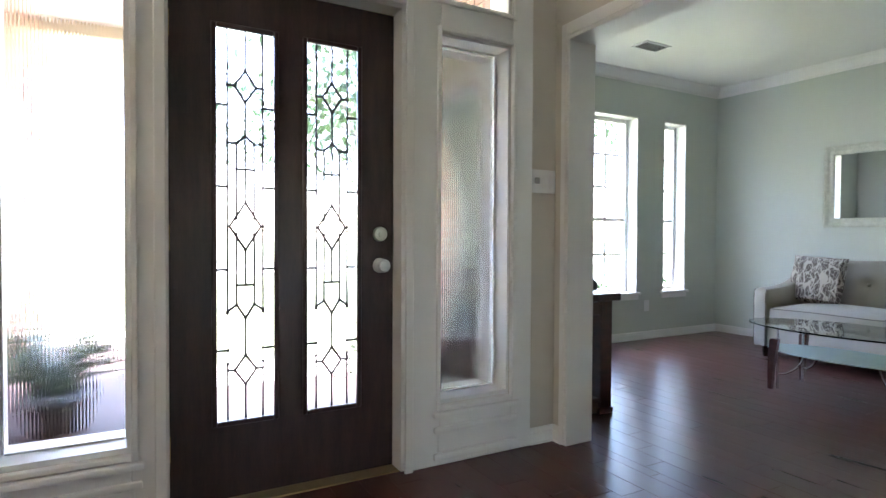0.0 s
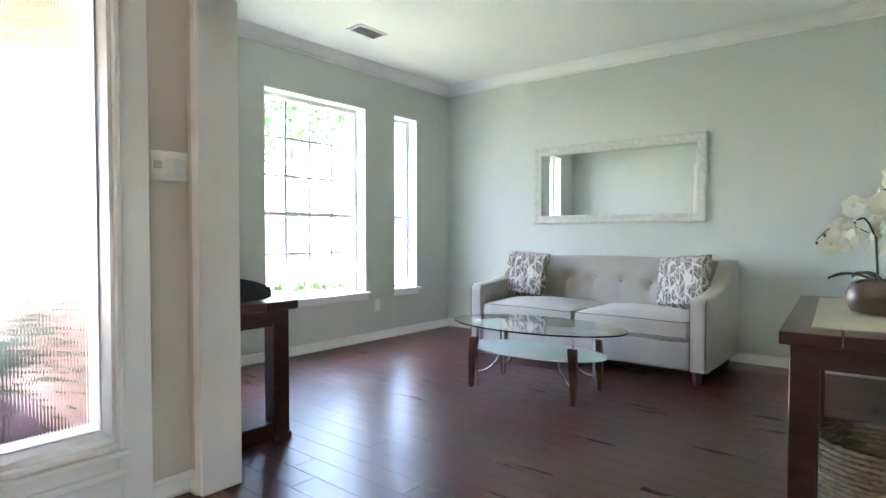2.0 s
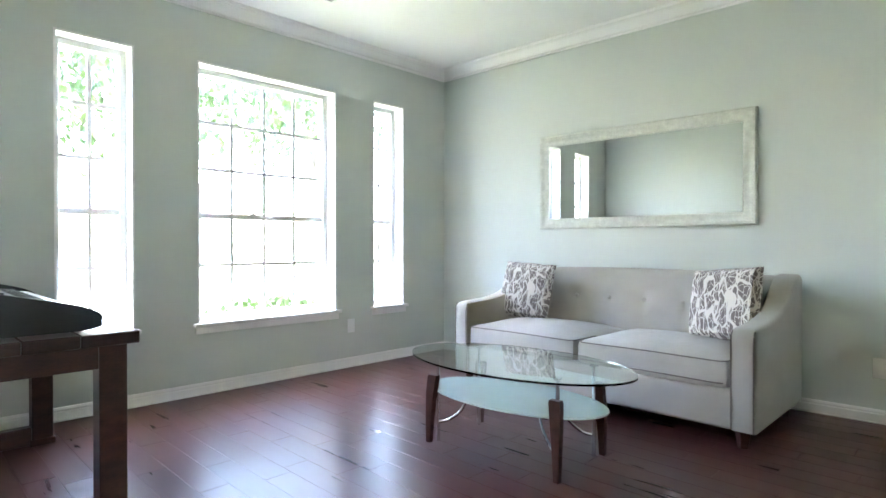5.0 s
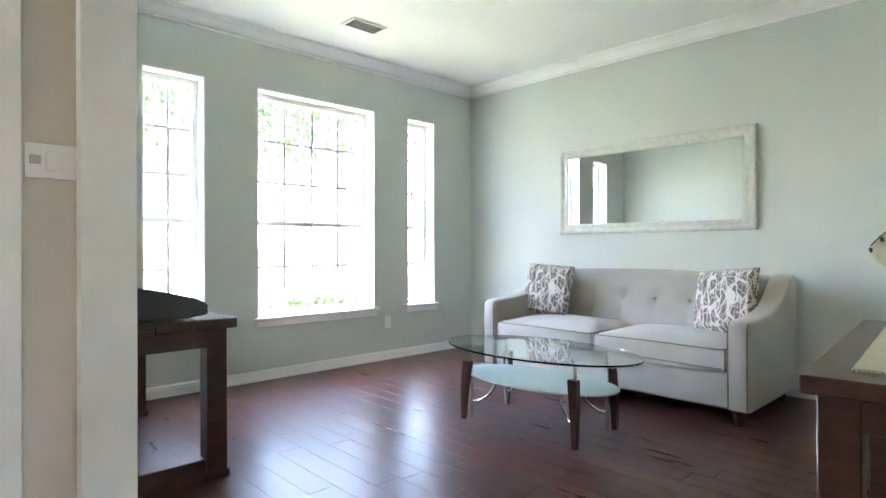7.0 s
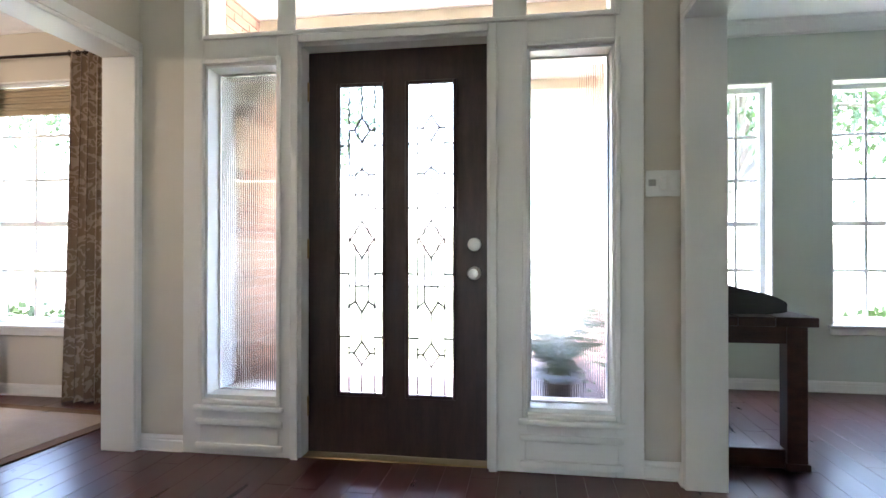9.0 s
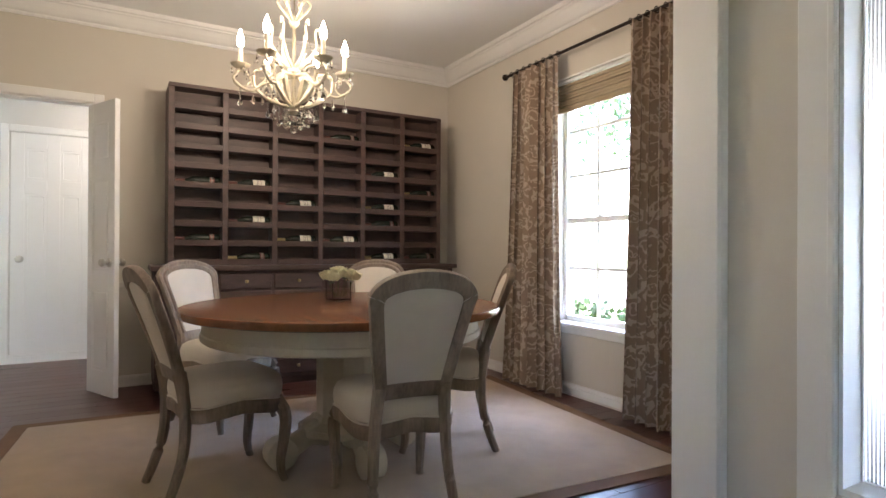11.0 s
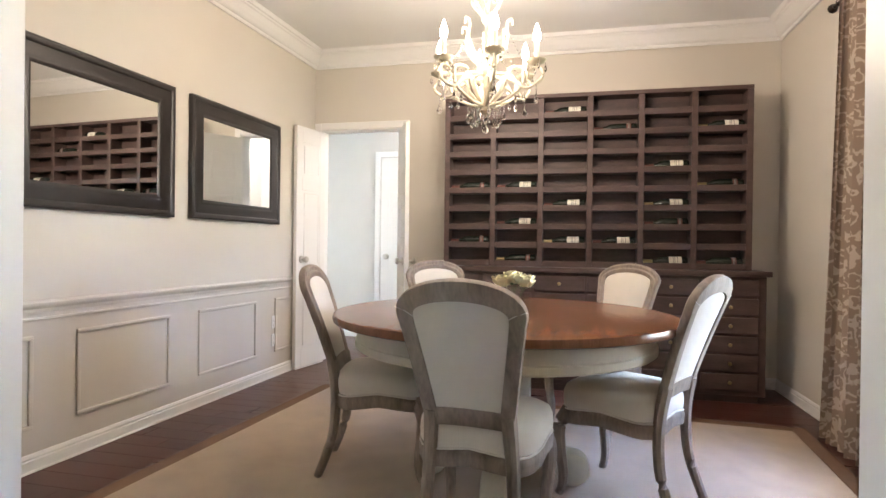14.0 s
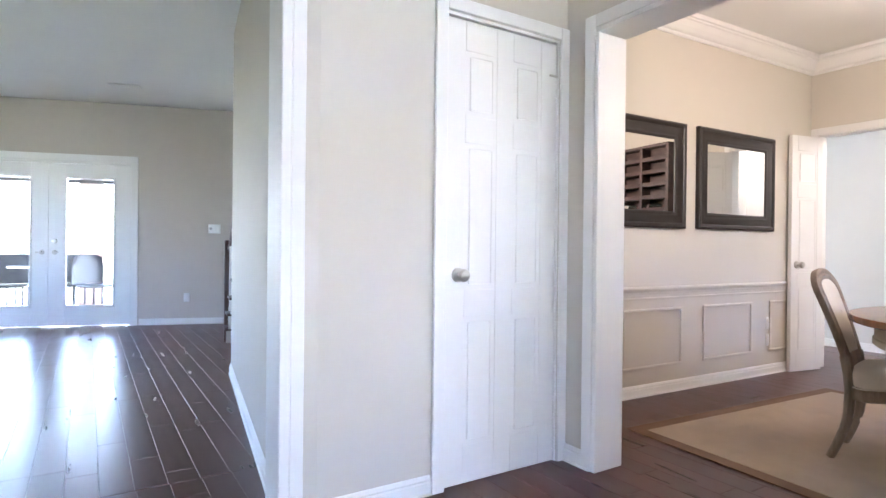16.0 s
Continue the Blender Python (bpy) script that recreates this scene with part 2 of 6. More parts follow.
def wall_y(name, y0, y1, x0, x1, holes, material, label, z1=H):
    """A wall along x from x0 to x1 with holes (xa, xb, za, zb)."""
    bm = bmesh.new()
    at = x0
    for xa, xb, za, zb in sorted(holes):
        if xa > at:
            box(bm, at, xa, y0, y1, 0, z1)
        if za > 0:
            box(bm, xa, xb, y0, y1, 0, za)
        if zb < z1:
            box(bm, xa, xb, y0, y1, zb, z1)
        at = xb
    if at < x1:
        box(bm, at, x1, y0, y1, 0, z1)
    return solid(name, bm, material, label, "wall")


def wall_x(name, x0, x1, y0, y1, holes, material, label, z1=H):
    ob = wall_y(name, -x1, -x0, y0, y1, holes, material, label, z1)
    ob.data.transform(Matrix.Rotation(radians(90), 4, "Z"))
    return ob


DOOR_L, DOOR_R, DOOR_T = 0.155, 1.07, 2.05
SLL, SLR = (-0.365, 0.03), (1.26, 1.655)
SLZ = (0.29, 1.985)
TRZ = (2.13, 2.68)
W1, W2, W3 = (2.63, 3.057), (3.45, 4.577), (4.96, 5.315)
WZ = (0.49, 2.30)
DW, DWZ = (-2.66, -1.70), (0.50, 2.26)
OPL = (0.15, 2.335)
OPR = (0.05, 2.28)
DOOR2 = (-0.44, 0.31)

wall_y("wall_foyer_front", FY, FO, DL, LL, [(SLL[0], SLL[1], *SLZ), (SLR[0], SLR[1], *SLZ), (DOOR_L - 0.03, DOOR_R + 0.03, 0, TRZ[0] - 0.05), ], BEIGE,
       "beige painted foyer front wall round the entrance door", TRZ[0] - 0.05)
bm = bmesh.new()
box(bm, DL, -0.36, FY, FO, 2.08, H)
box(bm, 1.66, LL, FY, FO, 2.08, H)
box(bm, -0.36, 1.66, FY, FO, 2.08, TRZ[0])
box(bm, -0.36, 1.66, FY, FO, TRZ[1], H)
solid("wall_foyer_transom", bm, BEIGE, "beige foyer wall above the entrance door round the transom", "wall")
wall_x("wall_foyer_dining", DL, XL, -0.15, FY, [(OPL[0], OPL[1], 0, HEAD)], BEIGE, "beige wall between foyer and dining room with a wide cased opening")
wall_x("wall_foyer_living", XR, LL, LB - 0.12, FY, [(OPR[0], OPR[1], 0, HEAD)], BEIGE, "beige wall between foyer and living room with a wide cased opening")
wall_y("wall_closet", CY - 0.11, CY, DL, 0.64, [(-0.685, -0.035, 0, 2.05)], BEIGE, "pale beige closet wall beside the hall")
# living room
wall_y("wall_living_front", LY, LY + 0.2, LL - 0.12, LX + 0.15, [(*W1, *WZ), (*W2, *WZ), (*W3, *WZ)], SAGE, "sage green living room wall with three windows")
SOFA_WALL = ("wall_living_sofa", Vector((LXB, LB - 0.12)), Vector((LX, LY)), -0.15, [], SAGE, "sage green living room wall behind the sofa")
wall_y("wall_living_back", LB - 0.12, LB, LL, LXB + 0.15, [], SAGE, "sage green living room back wall behind the console")
bm = B(LL, LL + 0.006, OPR[1] + 0.07, LY, 0, H)
box(bm, LL, LL + 0.006, LB, OPR[1] + 0.07, HEAD + 0.07, H)
solid("wall_living_side", bm, SAGE, "sage green living room wall beside the cased opening", "wall")
wall_x("wall_living_porch", LL - 0.12, LL, FO, LY, [], SAGE, "living room wall beside the porch")
# dining room
wall_y("wall_dining_front", DY, DY + 0.2, DX - 0.15, DL, [(*DW, *DWZ)], BEIGE, "beige dining room wall with a tall window")
wall_x("wall_dining_rack", DX - 0.12, DX, DB - 0.02, DY, [(*DOOR2, 0, HEAD)], BEIGE, "beige dining room wall behind the wine rack with a double door")
MIRROR_WALL = ("wall_dining_mirrors", Vector((DX - 0.12, DB + 0.005)), Vector((DL + 0.165, DBF - 0.007)), -0.12, [], BEIGE, "beige panelled dining room wall behind the two mirrors")
wall_x("wall_dining_porch", DL, DL + 0.10, FO, DY + 0.2, [], BEIGE, "dining room wall beside the porch")
wall_x("wall_dining_closet_side", DL, XL, DBF, -0.15, [], BEIGE, "plain wall between dining room and closet")
# back hall behind the double door
HALLWHITE = mat("pale_hall_paint", (0.66, 0.64, 0.61), 0.75, var=0.02, bump=0.1, fine=200)
wall_x("wall_back_hall", -5.70, -5.58, -1.5, 1.2, [], HALLWHITE, "pale wall of the back hall")
wall_y("wall_back_hall_side", -1.5, -1.38, -5.58, DX - 0.12, [], HALLWHITE, "pale side wall of the back hall")
wall_y("wall_back_hall_end", 1.08, 1.2, -5.58, DX - 0.12, [], HALLWHITE, "pale end wall of the back hall")
# hall and family room
HALL0, HALL1 = Vector((0.64, -0.05)), Vector((0.26, -2.75))
FAR0, FAR1 = Vector((-0.75, -5.63)), Vector((4.6, -7.40))


def wall_line(name, a, b, thick, holes, material, label, z1=H):
    """A wall that stands to the left of the line from a to b; holes along it."""
    d = b - a
    ob = wall_y(name, 0, thick, 0, d.length, holes, material, label, z1)
    ob.data.transform(Matrix.Translation((a.x, a.y, 0)) @ Matrix.Rotation(math.atan2(d.y, d.x), 4, "Z"))
    return ob


wall_line(*SOFA_WALL)
wall_line(*MIRROR_WALL)
GREIGE = mat("family_room_paint", (0.55, 0.50, 0.44), 0.75, var=0.02, bump=0.1, fine=200)
wall_line("wall_hall", HALL1, HALL0, 0.12, [], BEIGE, "beige hall wall beside the stairs")
far_d = (FAR1 - FAR0).normalized()
FDOORS = 1.61
wall_line("wall_family_far", FAR0, FAR1, -0.16, [(FDOORS, FDOORS + 1.86, 0, 2.06)], GREIGE, "greige family room wall with french doors", 2.9)
# the hole is unseen, added to let more daylight into the family room
wall_x("wall_family_east", 4.6, 4.75, -7.5, LB - 0.12, [(-4.5, -3.5, 0.9, 2.2)], GREIGE, "greige family room side wall", 2.9)
wall_x("wall_family_west", -1.75, -1.6, -6.2, -0.7, [], GREIGE, "greige wall behind the stairs", 2.9)
wall_y("wall_stair_north", -0.86, -0.72, -1.6, 0.5, [], GREIGE, "greige wall closing the stair well", 2.9)

bm = B(DX - 0.15, LXB + 0.15, -0.8, LY + 0.2, H, H + 0.1)
tagged(part("ceiling", bm, CEIL, None, "", False), "flat white painted ceiling", "ceiling", "", "structure")
bm = B(-5.7, DX - 0.15, -1.5, 1.2, 2.45, 2.55)
tagged(part("ceiling_back_hall", bm, CEIL, None, "", False), "white ceiling of the back hall", "ceiling", "", "structure")
bm = B(-1.75, 4.75, -7.6, -0.7, 2.80, 2.9)
tagged(part("ceiling_family", bm, CEIL, None, "", False), "flat white family room ceiling", "ceiling", "", "structure")


# ---- trim ----
sofa_d = (Vector((LXB, LB)) - Vector((LX, LY))).normalized()
SOFA_N = (sofa_d.y, -sofa_d.x)
SOFA_TURN = math.degrees(math.atan2(sofa_d.x, -sofa_d.y))
mirror_d = (Vector((DL, DBF)) - Vector((DX, DB))).normalized()
MIRROR_N = (-mirror_d.y, mirror_d.x)
MIRROR_TURN = math.degrees(math.atan2(mirror_d.y, mirror_d.x))


def on_sofa_wall(y, z, off=0.0):
    """A pose on the sofa wall at the height z, facing the room."""
    x = LX + (LXB - LX) * (LY - y) / (LY - LB)
    return pose(x + SOFA_N[0] * off, y + SOFA_N[1] * off, z, 0, 0, -90 + SOFA_TURN)


def on_mirror_wall(x, z, off=0.0):
    """A pose on the mirror wall at the height z, facing the room."""
    y = DB + (DBF - DB) * (x - DX) / (DL - DX)
    return pose(x + MIRROR_N[0] * off, y + MIRROR_N[1] * off, z, 0, 0, 180 + MIRROR_TURN)


def crown(bm, a, b, inward, low):
    """A crown moulding from a to b under the ceiling, its lower edge at low, stepping out inward."""
    a, b, n = Vector((*a, 0)), Vector((*b, 0)), Vector((*inward, 0))
    k = (2.739 - low) / 0.121
    prof = [(0, 0), (0.012, 0), (0.016, 0.010), (0.017, 0.018), (0.028, 0.022), (0.038, 0.030), (0.056, 0.052), (0.074, 0.080), (0.083, 0.086), (0.085, 0.094), (0.097, 0.098), (0.105, 0.121), (0, 0.121)]
    skin(bm, [[bm.verts.new(p + n * (o * k + 0.0005) + Vector((0, 0, low + z * k))) for o, z in prof] for p in (a, b)])


def base(bm, a, b, inward, h=0.095):
    a, b, n = Vector((*a, 0)), Vector((*b, 0)), Vector((*inward, 0))
    prof = [(0, 0), (0.02, 0), (0.02, 0.018), (0.013, 0.022), (0.013, h - 0.03), (0.009, h - 0.024), (0.011, h - 0.016), (0.006, h - 0.004), (0, h)]
    skin(bm, [[bm.verts.new(p + n * (o + 0.0005) + Vector((0, 0, z + 0.0135 if z == 0 else z))) for o, z in prof] for p in (a, b)])


bm = bmesh.new()
crown(bm, (LL + 0.006, LY), (LX, LY), (0, -1), 2.638)
crown(bm, (LX, LY), (LXB, LB), SOFA_N, 2.638)
crown(bm, (LXB, LB), (LL, LB), (0, 1), 2.638)
crown(bm, (LL + 0.006, LB), (LL + 0.006, LY), (1, 0), 2.638)
solid("trim_crown_living", bm, TRIM, "white crown moulding round the living room ceiling", "moulding")
bm = bmesh.new()
crown(bm, (DX, DY), (DL, DY), (0, -1), 2.602)
crown(bm, (DX, DB), (DX, DY), (1, 0), 2.602)
crown(bm, (DL, DBF), (DX, DB), MIRROR_N, 2.602)
crown(bm, (DL, DY), (DL, DBF), (-1, 0), 2.602)
solid("trim_crown_dining", bm, TRIM, "white crown moulding round the dining room ceiling", "moulding")
bm = bmesh.new()
base(bm, (LL + 0.006, LY), (LX, LY), (0, -1))
base(bm, (LX, LY), (LXB, LB), SOFA_N)
base(bm, (LXB, LB), (LL, LB), (0, 1))
base(bm, (LL + 0.006, OPR[1] + 0.08), (LL + 0.006, LY), (1, 0))
solid("baseboard_living", bm, TRIM, "white baseboard round the living room", "baseboard")
bm = bmesh.new()
base(bm, (DX, DY), (DL, DY), (0, -1))
base(bm, (DX, DOOR2[1] + 0.07), (DX, DY), (1, 0))
base(bm, (DL, DBF), (DX, DB), MIRROR_N)
base(bm, (DL, DBF), (DL, OPL[0] - 0.08), (-1, 0))
base(bm, (-5.58, -1.38), (-5.58, 1.08), (1, 0))
solid("baseboard_dining", bm, TRIM, "white baseboard round the dining room", "baseboard")
bm = bmesh.new()
base(bm, (XL, FY), (-0.48, FY), (0, -1))
base(bm, (1.78, FY), (XR, FY), (0, -1))
base(bm, (XL, OPL[1] + 0.01), (XL, FY), (1, 0))
base(bm, (XR, OPR[1] + 0.01), (XR, FY), (-1, 0))
base(bm, (0.03, CY), (0.575, CY), (0, 1))
base(bm, (XL, CY), (XL, OPL[0] - 0.01), (1, 0))
hd = (HALL1 - HALL0).normalized()
base(bm, tuple(HALL0), tuple(HALL1), (-hd.y, hd.x))
base(bm, tuple(FAR0), tuple(FAR0 + far_d * (FDOORS - 0.1)), (-far_d.y, far_d.x))
solid("baseboard_foyer", bm, TRIM, "white baseboard round foyer and hall", "baseboard")


# cased openings: jamb boxes and a head box, slightly proud of both wall faces
def casing(name, x0, x1, ya, yb, label):
    bm = bmesh.new()
    t = 0.022
    box(bm, x0 - 0.012, x1 + 0.012, ya, ya + t, 0.0135, HEAD - t, 0.003)
    box(bm, x0 - 0.012, x1 + 0.012, yb - t, yb, 0.0135, HEAD - t, 0.003)
    box(bm, x0 - 0.012, x1 + 0.012, ya, yb, HEAD - t, HEAD, 0.003)
    for x in (x0 - 0.014, x1 + 0.002):
        box(bm, x, x + 0.012, ya - 0.062, ya, 0.0135, HEAD + 0.062, 0.003)
        box(bm, x, x + 0.012, yb, yb + 0.036, 0.0135, HEAD + 0.062, 0.003)
        box(bm, x, x + 0.012, ya, yb, HEAD, HEAD + 0.062, 0.003)
    solid(name, bm, TRIM, label, "door casing")


casing("trim_opening_dining", DL, XL, *OPL, "white cased opening between foyer and dining room")
casing("trim_opening_living", XR, LL + 0.006, *OPR, "white cased opening between foyer and living room")
bm = B(0.625, 0.665, CY - 0.16, CY + 0.013, 0.0135, H, 0.004)
box(bm, 0.575, 0.625, CY + 0.001, CY + 0.013, 0.0135, H, 0.003)
solid("trim_hall_corner", bm, TRIM, "white corner trim at the end of the closet wall", "trim")

# ---- floors: dark ground under the planks; the planks come last ----
bm = bmesh.new()
box(bm, -5.7, LXB + 0.15, -0.7, LY + 0.1, -0.1, 0.0)
box(bm, -1.75, 4.75, -7.6, -0.7, -0.1, 0.0)
box(bm, -5.7, DX, -1.5, -0.7, -0.1, 0.0)
floor = solid("floor", bm, SUB, "dark hand-scraped hardwood plank floor", "floor")


# ---- windows ----
def window(name, wx, wz, y, cols, up, low, label, depth=0.2):
    """A white double-hung window with muntins; y is the inner wall face."""
    x0, x1 = wx
    z0, z1 = wz
    w = tagged(thing(name, label, "window"), kind="structure")
    g = y + (0.155 if depth < 0.3 and y > 4 else 0.125)
    bm = bmesh.new()
    box(bm, x0 - 0.001, x0 + 0.012, y + 0.002, y + depth, z0, z1)
    box(bm, x1 - 0.012, x1 + 0.001, y + 0.002, y + depth, z0, z1)
    box(bm, x0 + 0.012, x1 - 0.012, y + 0.002, y + depth, z1 - 0.012, z1 + 0.001)
    part("reveal", bm, TRIM, w)
    bm = bmesh.new()
    for a, b, c, d in ((x0 + 0.012, x0 + 0.05, z0 + 0.014, z1 - 0.012), (x1 - 0.05, x1 - 0.012, z0 + 0.014, z1 - 0.012)):
        box(bm, a, b, g - 0.03, g + 0.04, c, d, 0.003)
    box(bm, x0 + 0.05, x1 - 0.05, g - 0.03, g + 0.04, z1 - 0.05, z1 - 0.012, 0.003)
    box(bm, x0 + 0.05, x1 - 0.05, g - 0.03, g + 0.04, z0 + 0.014, z0 + 0.05, 0.003)
    part("window_frame", bm, VINYL, w)
    bm = B(x0 - 0.03, x1 + 0.03, y - 0.035, y + depth, z0 - 0.012, z0 + 0.014, 0.006, 2)
    box(bm, x0 - 0.015, x1 + 0.015, y - 0.013, y - 0.0005, z0 - 0.06, z0 - 0.012, 0.004)
    part("window_sill", bm, TRIM, w)
    zm = z0 + 0.05 + (z1 - z0 - 0.1) * low / (up + low) + 0.025
    bm = B(x0 + 0.05, x1 - 0.05, g - 0.022, g + 0.012, zm - 0.02, zm + 0.02, 0.003)
    box(bm, (x0 + x1) / 2 - 0.02 - 0.1, (x0 + x1) / 2 + 0.02 - 0.1, g - 0.034, g - 0.01, zm + 0.015, zm + 0.032, 0.003)
    part("meeting_rail", bm, VINYL, w)
    for i in range(1, cols):
        x = x0 + 0.05 + (x1 - x0 - 0.1) * i / cols
        part("muntin", B(x - 0.011, x + 0.011, g - 0.008, g + 0.006, z0 + 0.05, z1 - 0.05), VINYL, w)
    for n, a, b in ((up, zm, z1 - 0.05), (low, z0 + 0.05, zm)):
        for i in range(1, n):
            z = a + (b - a) * i / n
            part("muntin", B(x0 + 0.05, x1 - 0.05, g - 0.0075, g + 0.0055, z - 0.011, z + 0.011), VINYL, w)
    for a, b in ((zm, z1 - 0.05), (z0 + 0.05, zm)):
        p = part("pane", B(x0 + 0.05, x1 - 0.05, g + 0.008, g + 0.011, a, b), CLEAR, w)
        p.visible_shadow = False
    return w


window("window_1", W1, WZ, LY, 2, 3, 2, "narrow white double-hung living room window")
window("window_2", W2, WZ, LY, 4, 3, 2, "wide white double-hung living room window with grid")
window("window_3", W3, WZ, LY, 2, 3, 2, "narrow white double-hung living room window near the corner")
window("window_4", DW, DWZ, DY, 3, 3, 2, "white double-hung dining room window between curtains")

# ---- entrance: white frame unit with sidelights and transom ----
unit = tagged(thing("door_frame", "white wooden entrance frame with two sidelights and a transom", "door frame"), kind="structure")
bm = bmesh.new()
f0, f1 = FY - 0.016, FY - 0.001
for a, b in ((-0.478, SLL[0]), (SLL[1], DOOR_L - 0.03), (DOOR_R + 0.03, SLR[0]), (SLR[1], 1.78)):
    box(bm, a, b, f0, f1, 0.0135, H - 0.001, 0.003)
for a, b in (SLL, SLR):
    box(bm, a, b, f0, f1, 0.0135, SLZ[0], 0.002)
    box(bm, a, b, f0, f1, SLZ[1], TRZ[0], 0.002)
box(bm, DOOR_L - 0.03, DOOR_R + 0.03, f0, f1, 2.085, TRZ[0], 0.002)
box(bm, SLL[0], SLR[1], f0, f1, TRZ[1], H - 0.001, 0.002)
part("facing", bm, TRIM, unit)


def picture(bm, x0, x1, z0, z1, y0, y1, w):
    """A rectangular moulding of width w round x0..x1, z0..z1."""
    box(bm, x0 - w, x0, y0, y1, z0 - w, z1 + w, 0.004)
    box(bm, x1, x1 + w, y0, y1, z0 - w, z1 + w, 0.004)
    box(bm, x0, x1, y0, y1, z0 - w, z0, 0.004)
    box(bm, x0, x1, y0, y1, z1, z1 + w, 0.004)


for a, b in (SLL, SLR):
    bm = bmesh.new()
    picture(bm, a, b, *SLZ, f0 - 0.012, f0 - 0.0005, 0.022)
    part("sidelight_moulding", bm, TRIM, unit)
    bm = B(a - 0.04, b + 0.04, f0 - 0.03, f0 - 0.0005, SLZ[0] - 0.05, SLZ[0] - 0.026, 0.006, 2)
    part("sidelight_sill", bm, TRIM, unit)
    bm = B(a - 0.035, b + 0.035, f0 - 0.02, f0 - 0.0005, 0.165, 0.195, 0.008, 2)
    box(bm, a - 0.035, b + 0.035, f0 - 0.02, f0 - 0.0005, 0.04, 0.075, 0.008, 2)
    box(bm, a - 0.012, b + 0.012, f0 - 0.008, f0 - 0.0005, 0.075, 0.165, 0.004)
    part("apron_panel", bm, TRIM, unit)
    bm = bmesh.new()
    for c, d in ((a, a + 0.012), (b - 0.012, b)):
        box(bm, c, d, FY + 0.001, FO, SLZ[0], SLZ[1])
    box(bm, a + 0.012, b - 0.012, FY + 0.001, FO, SLZ[1] - 0.012, SLZ[1])
    box(bm, a + 0.012, b - 0.012, FY + 0.001, FO, SLZ[0], SLZ[0] + 0.02)
    picture(bm, a + 0.019, b - 0.019, SLZ[0] + 0.027, SLZ[1] - 0.019, FY + 0.105, FY + 0.116, 0.007)
    part("sidelight_reveal", bm, VINYL, unit)
    # reeded pane: a sheet with upright rounded ribs
    bm = bmesh.new()
    n = 34 * 6
    rows = []
    for y, amp in ((FY + 0.118, 1), (FY + 0.1225, 0)):
        for z in (SLZ[0] + 0.02, SLZ[1] - 0.012):
            rows.append([bm.verts.new((a + 0.013 + (b - a - 0.026) * i / n, y - amp * 0.0006 * abs(math.sin(math.pi * i / 6)), z)) for i in range(n + 1)])
    for r, s in ((rows[0], rows[1]), (rows[3], rows[2])):
        for i in range(n):
            bm.faces.new((r[i], r[i + 1], s[i + 1], s[i]))
    p = part("reeded_pane", bm, REED, unit, "reeded obscure glass pane")
    p.visible_shadow = False
bm = bmesh.new()
picture(bm, SLL[0], SLR[1], *TRZ, f0 - 0.012, f0 - 0.0005, 0.022)
box(bm, SLL[0], SLL[0] + 0.015, FY + 0.001, FO, *TRZ)
box(bm, SLR[1] - 0.015, SLR[1], FY + 0.001, FO, *TRZ)
box(bm, SLL[0] + 0.015, SLR[1] - 0.015, FY + 0.001, FO, TRZ[0], TRZ[0] + 0.015)
part("transom_moulding", bm, TRIM, unit)
p = part("transom_pane", B(SLL[0] + 0.015, SLR[1] - 0.015, FY + 0.11, FY + 0.114, TRZ[0] + 0.015, TRZ[1]), CLEAR, unit)
p.visible_shadow = False
bm = bmesh.new()
for a, b in ((DOOR_L - 0.03, DOOR_L - 0.003), (DOOR_R + 0.003, DOOR_R + 0.03)):
    box(bm, a, b, FY + 0.0, FO, 0.0135, 2.08, 0.002)
box(bm, DOOR_L - 0.003, DOOR_R + 0.003, FY + 0.0, FO, 2.054, 2.08, 0.002)
picture(bm, DOOR_L - 0.012, DOOR_R + 0.012, -0.2, 2.066, f0 - 0.014, f0 - 0.0005, 0.04)
part("door_jamb", bm, TRIM, unit)
part("threshold", B(DOOR_L - 0.003, DOOR_R + 0.003, FY + 0.01, FO + 0.02, -0.02, 0.018, 0.004), BRASS, unit, "worn brass door threshold")

# entrance door with two leaded panes
door = tagged(thing("door_1", "closed dark-stained wooden entrance door with two leaded glass panes", "door"), kind="structure")
yd0, yd1 = FY + 0.085, FY + 0.13
G = [(DOOR_L + 0.157, DOOR_L + 0.399), (DOOR_L + 0.512, DOOR_L + 0.756)]
GZ = (0.315, 1.878)
bm = bmesh.new()
for a, b in ((DOOR_L, G[0][0]), (G[0][1], G[1][0]), (G[1][1], DOOR_R)):
    box(bm, a, b, yd0, yd1, 0.02, DOOR_T)
for a, b in G:
    box(bm, a, b, yd0, yd1, 0.02, GZ[0])
    box(bm, a, b, yd0, yd1, GZ[1], DOOR_T)
part("leaf", bm, DOORWOOD, door, "", False)
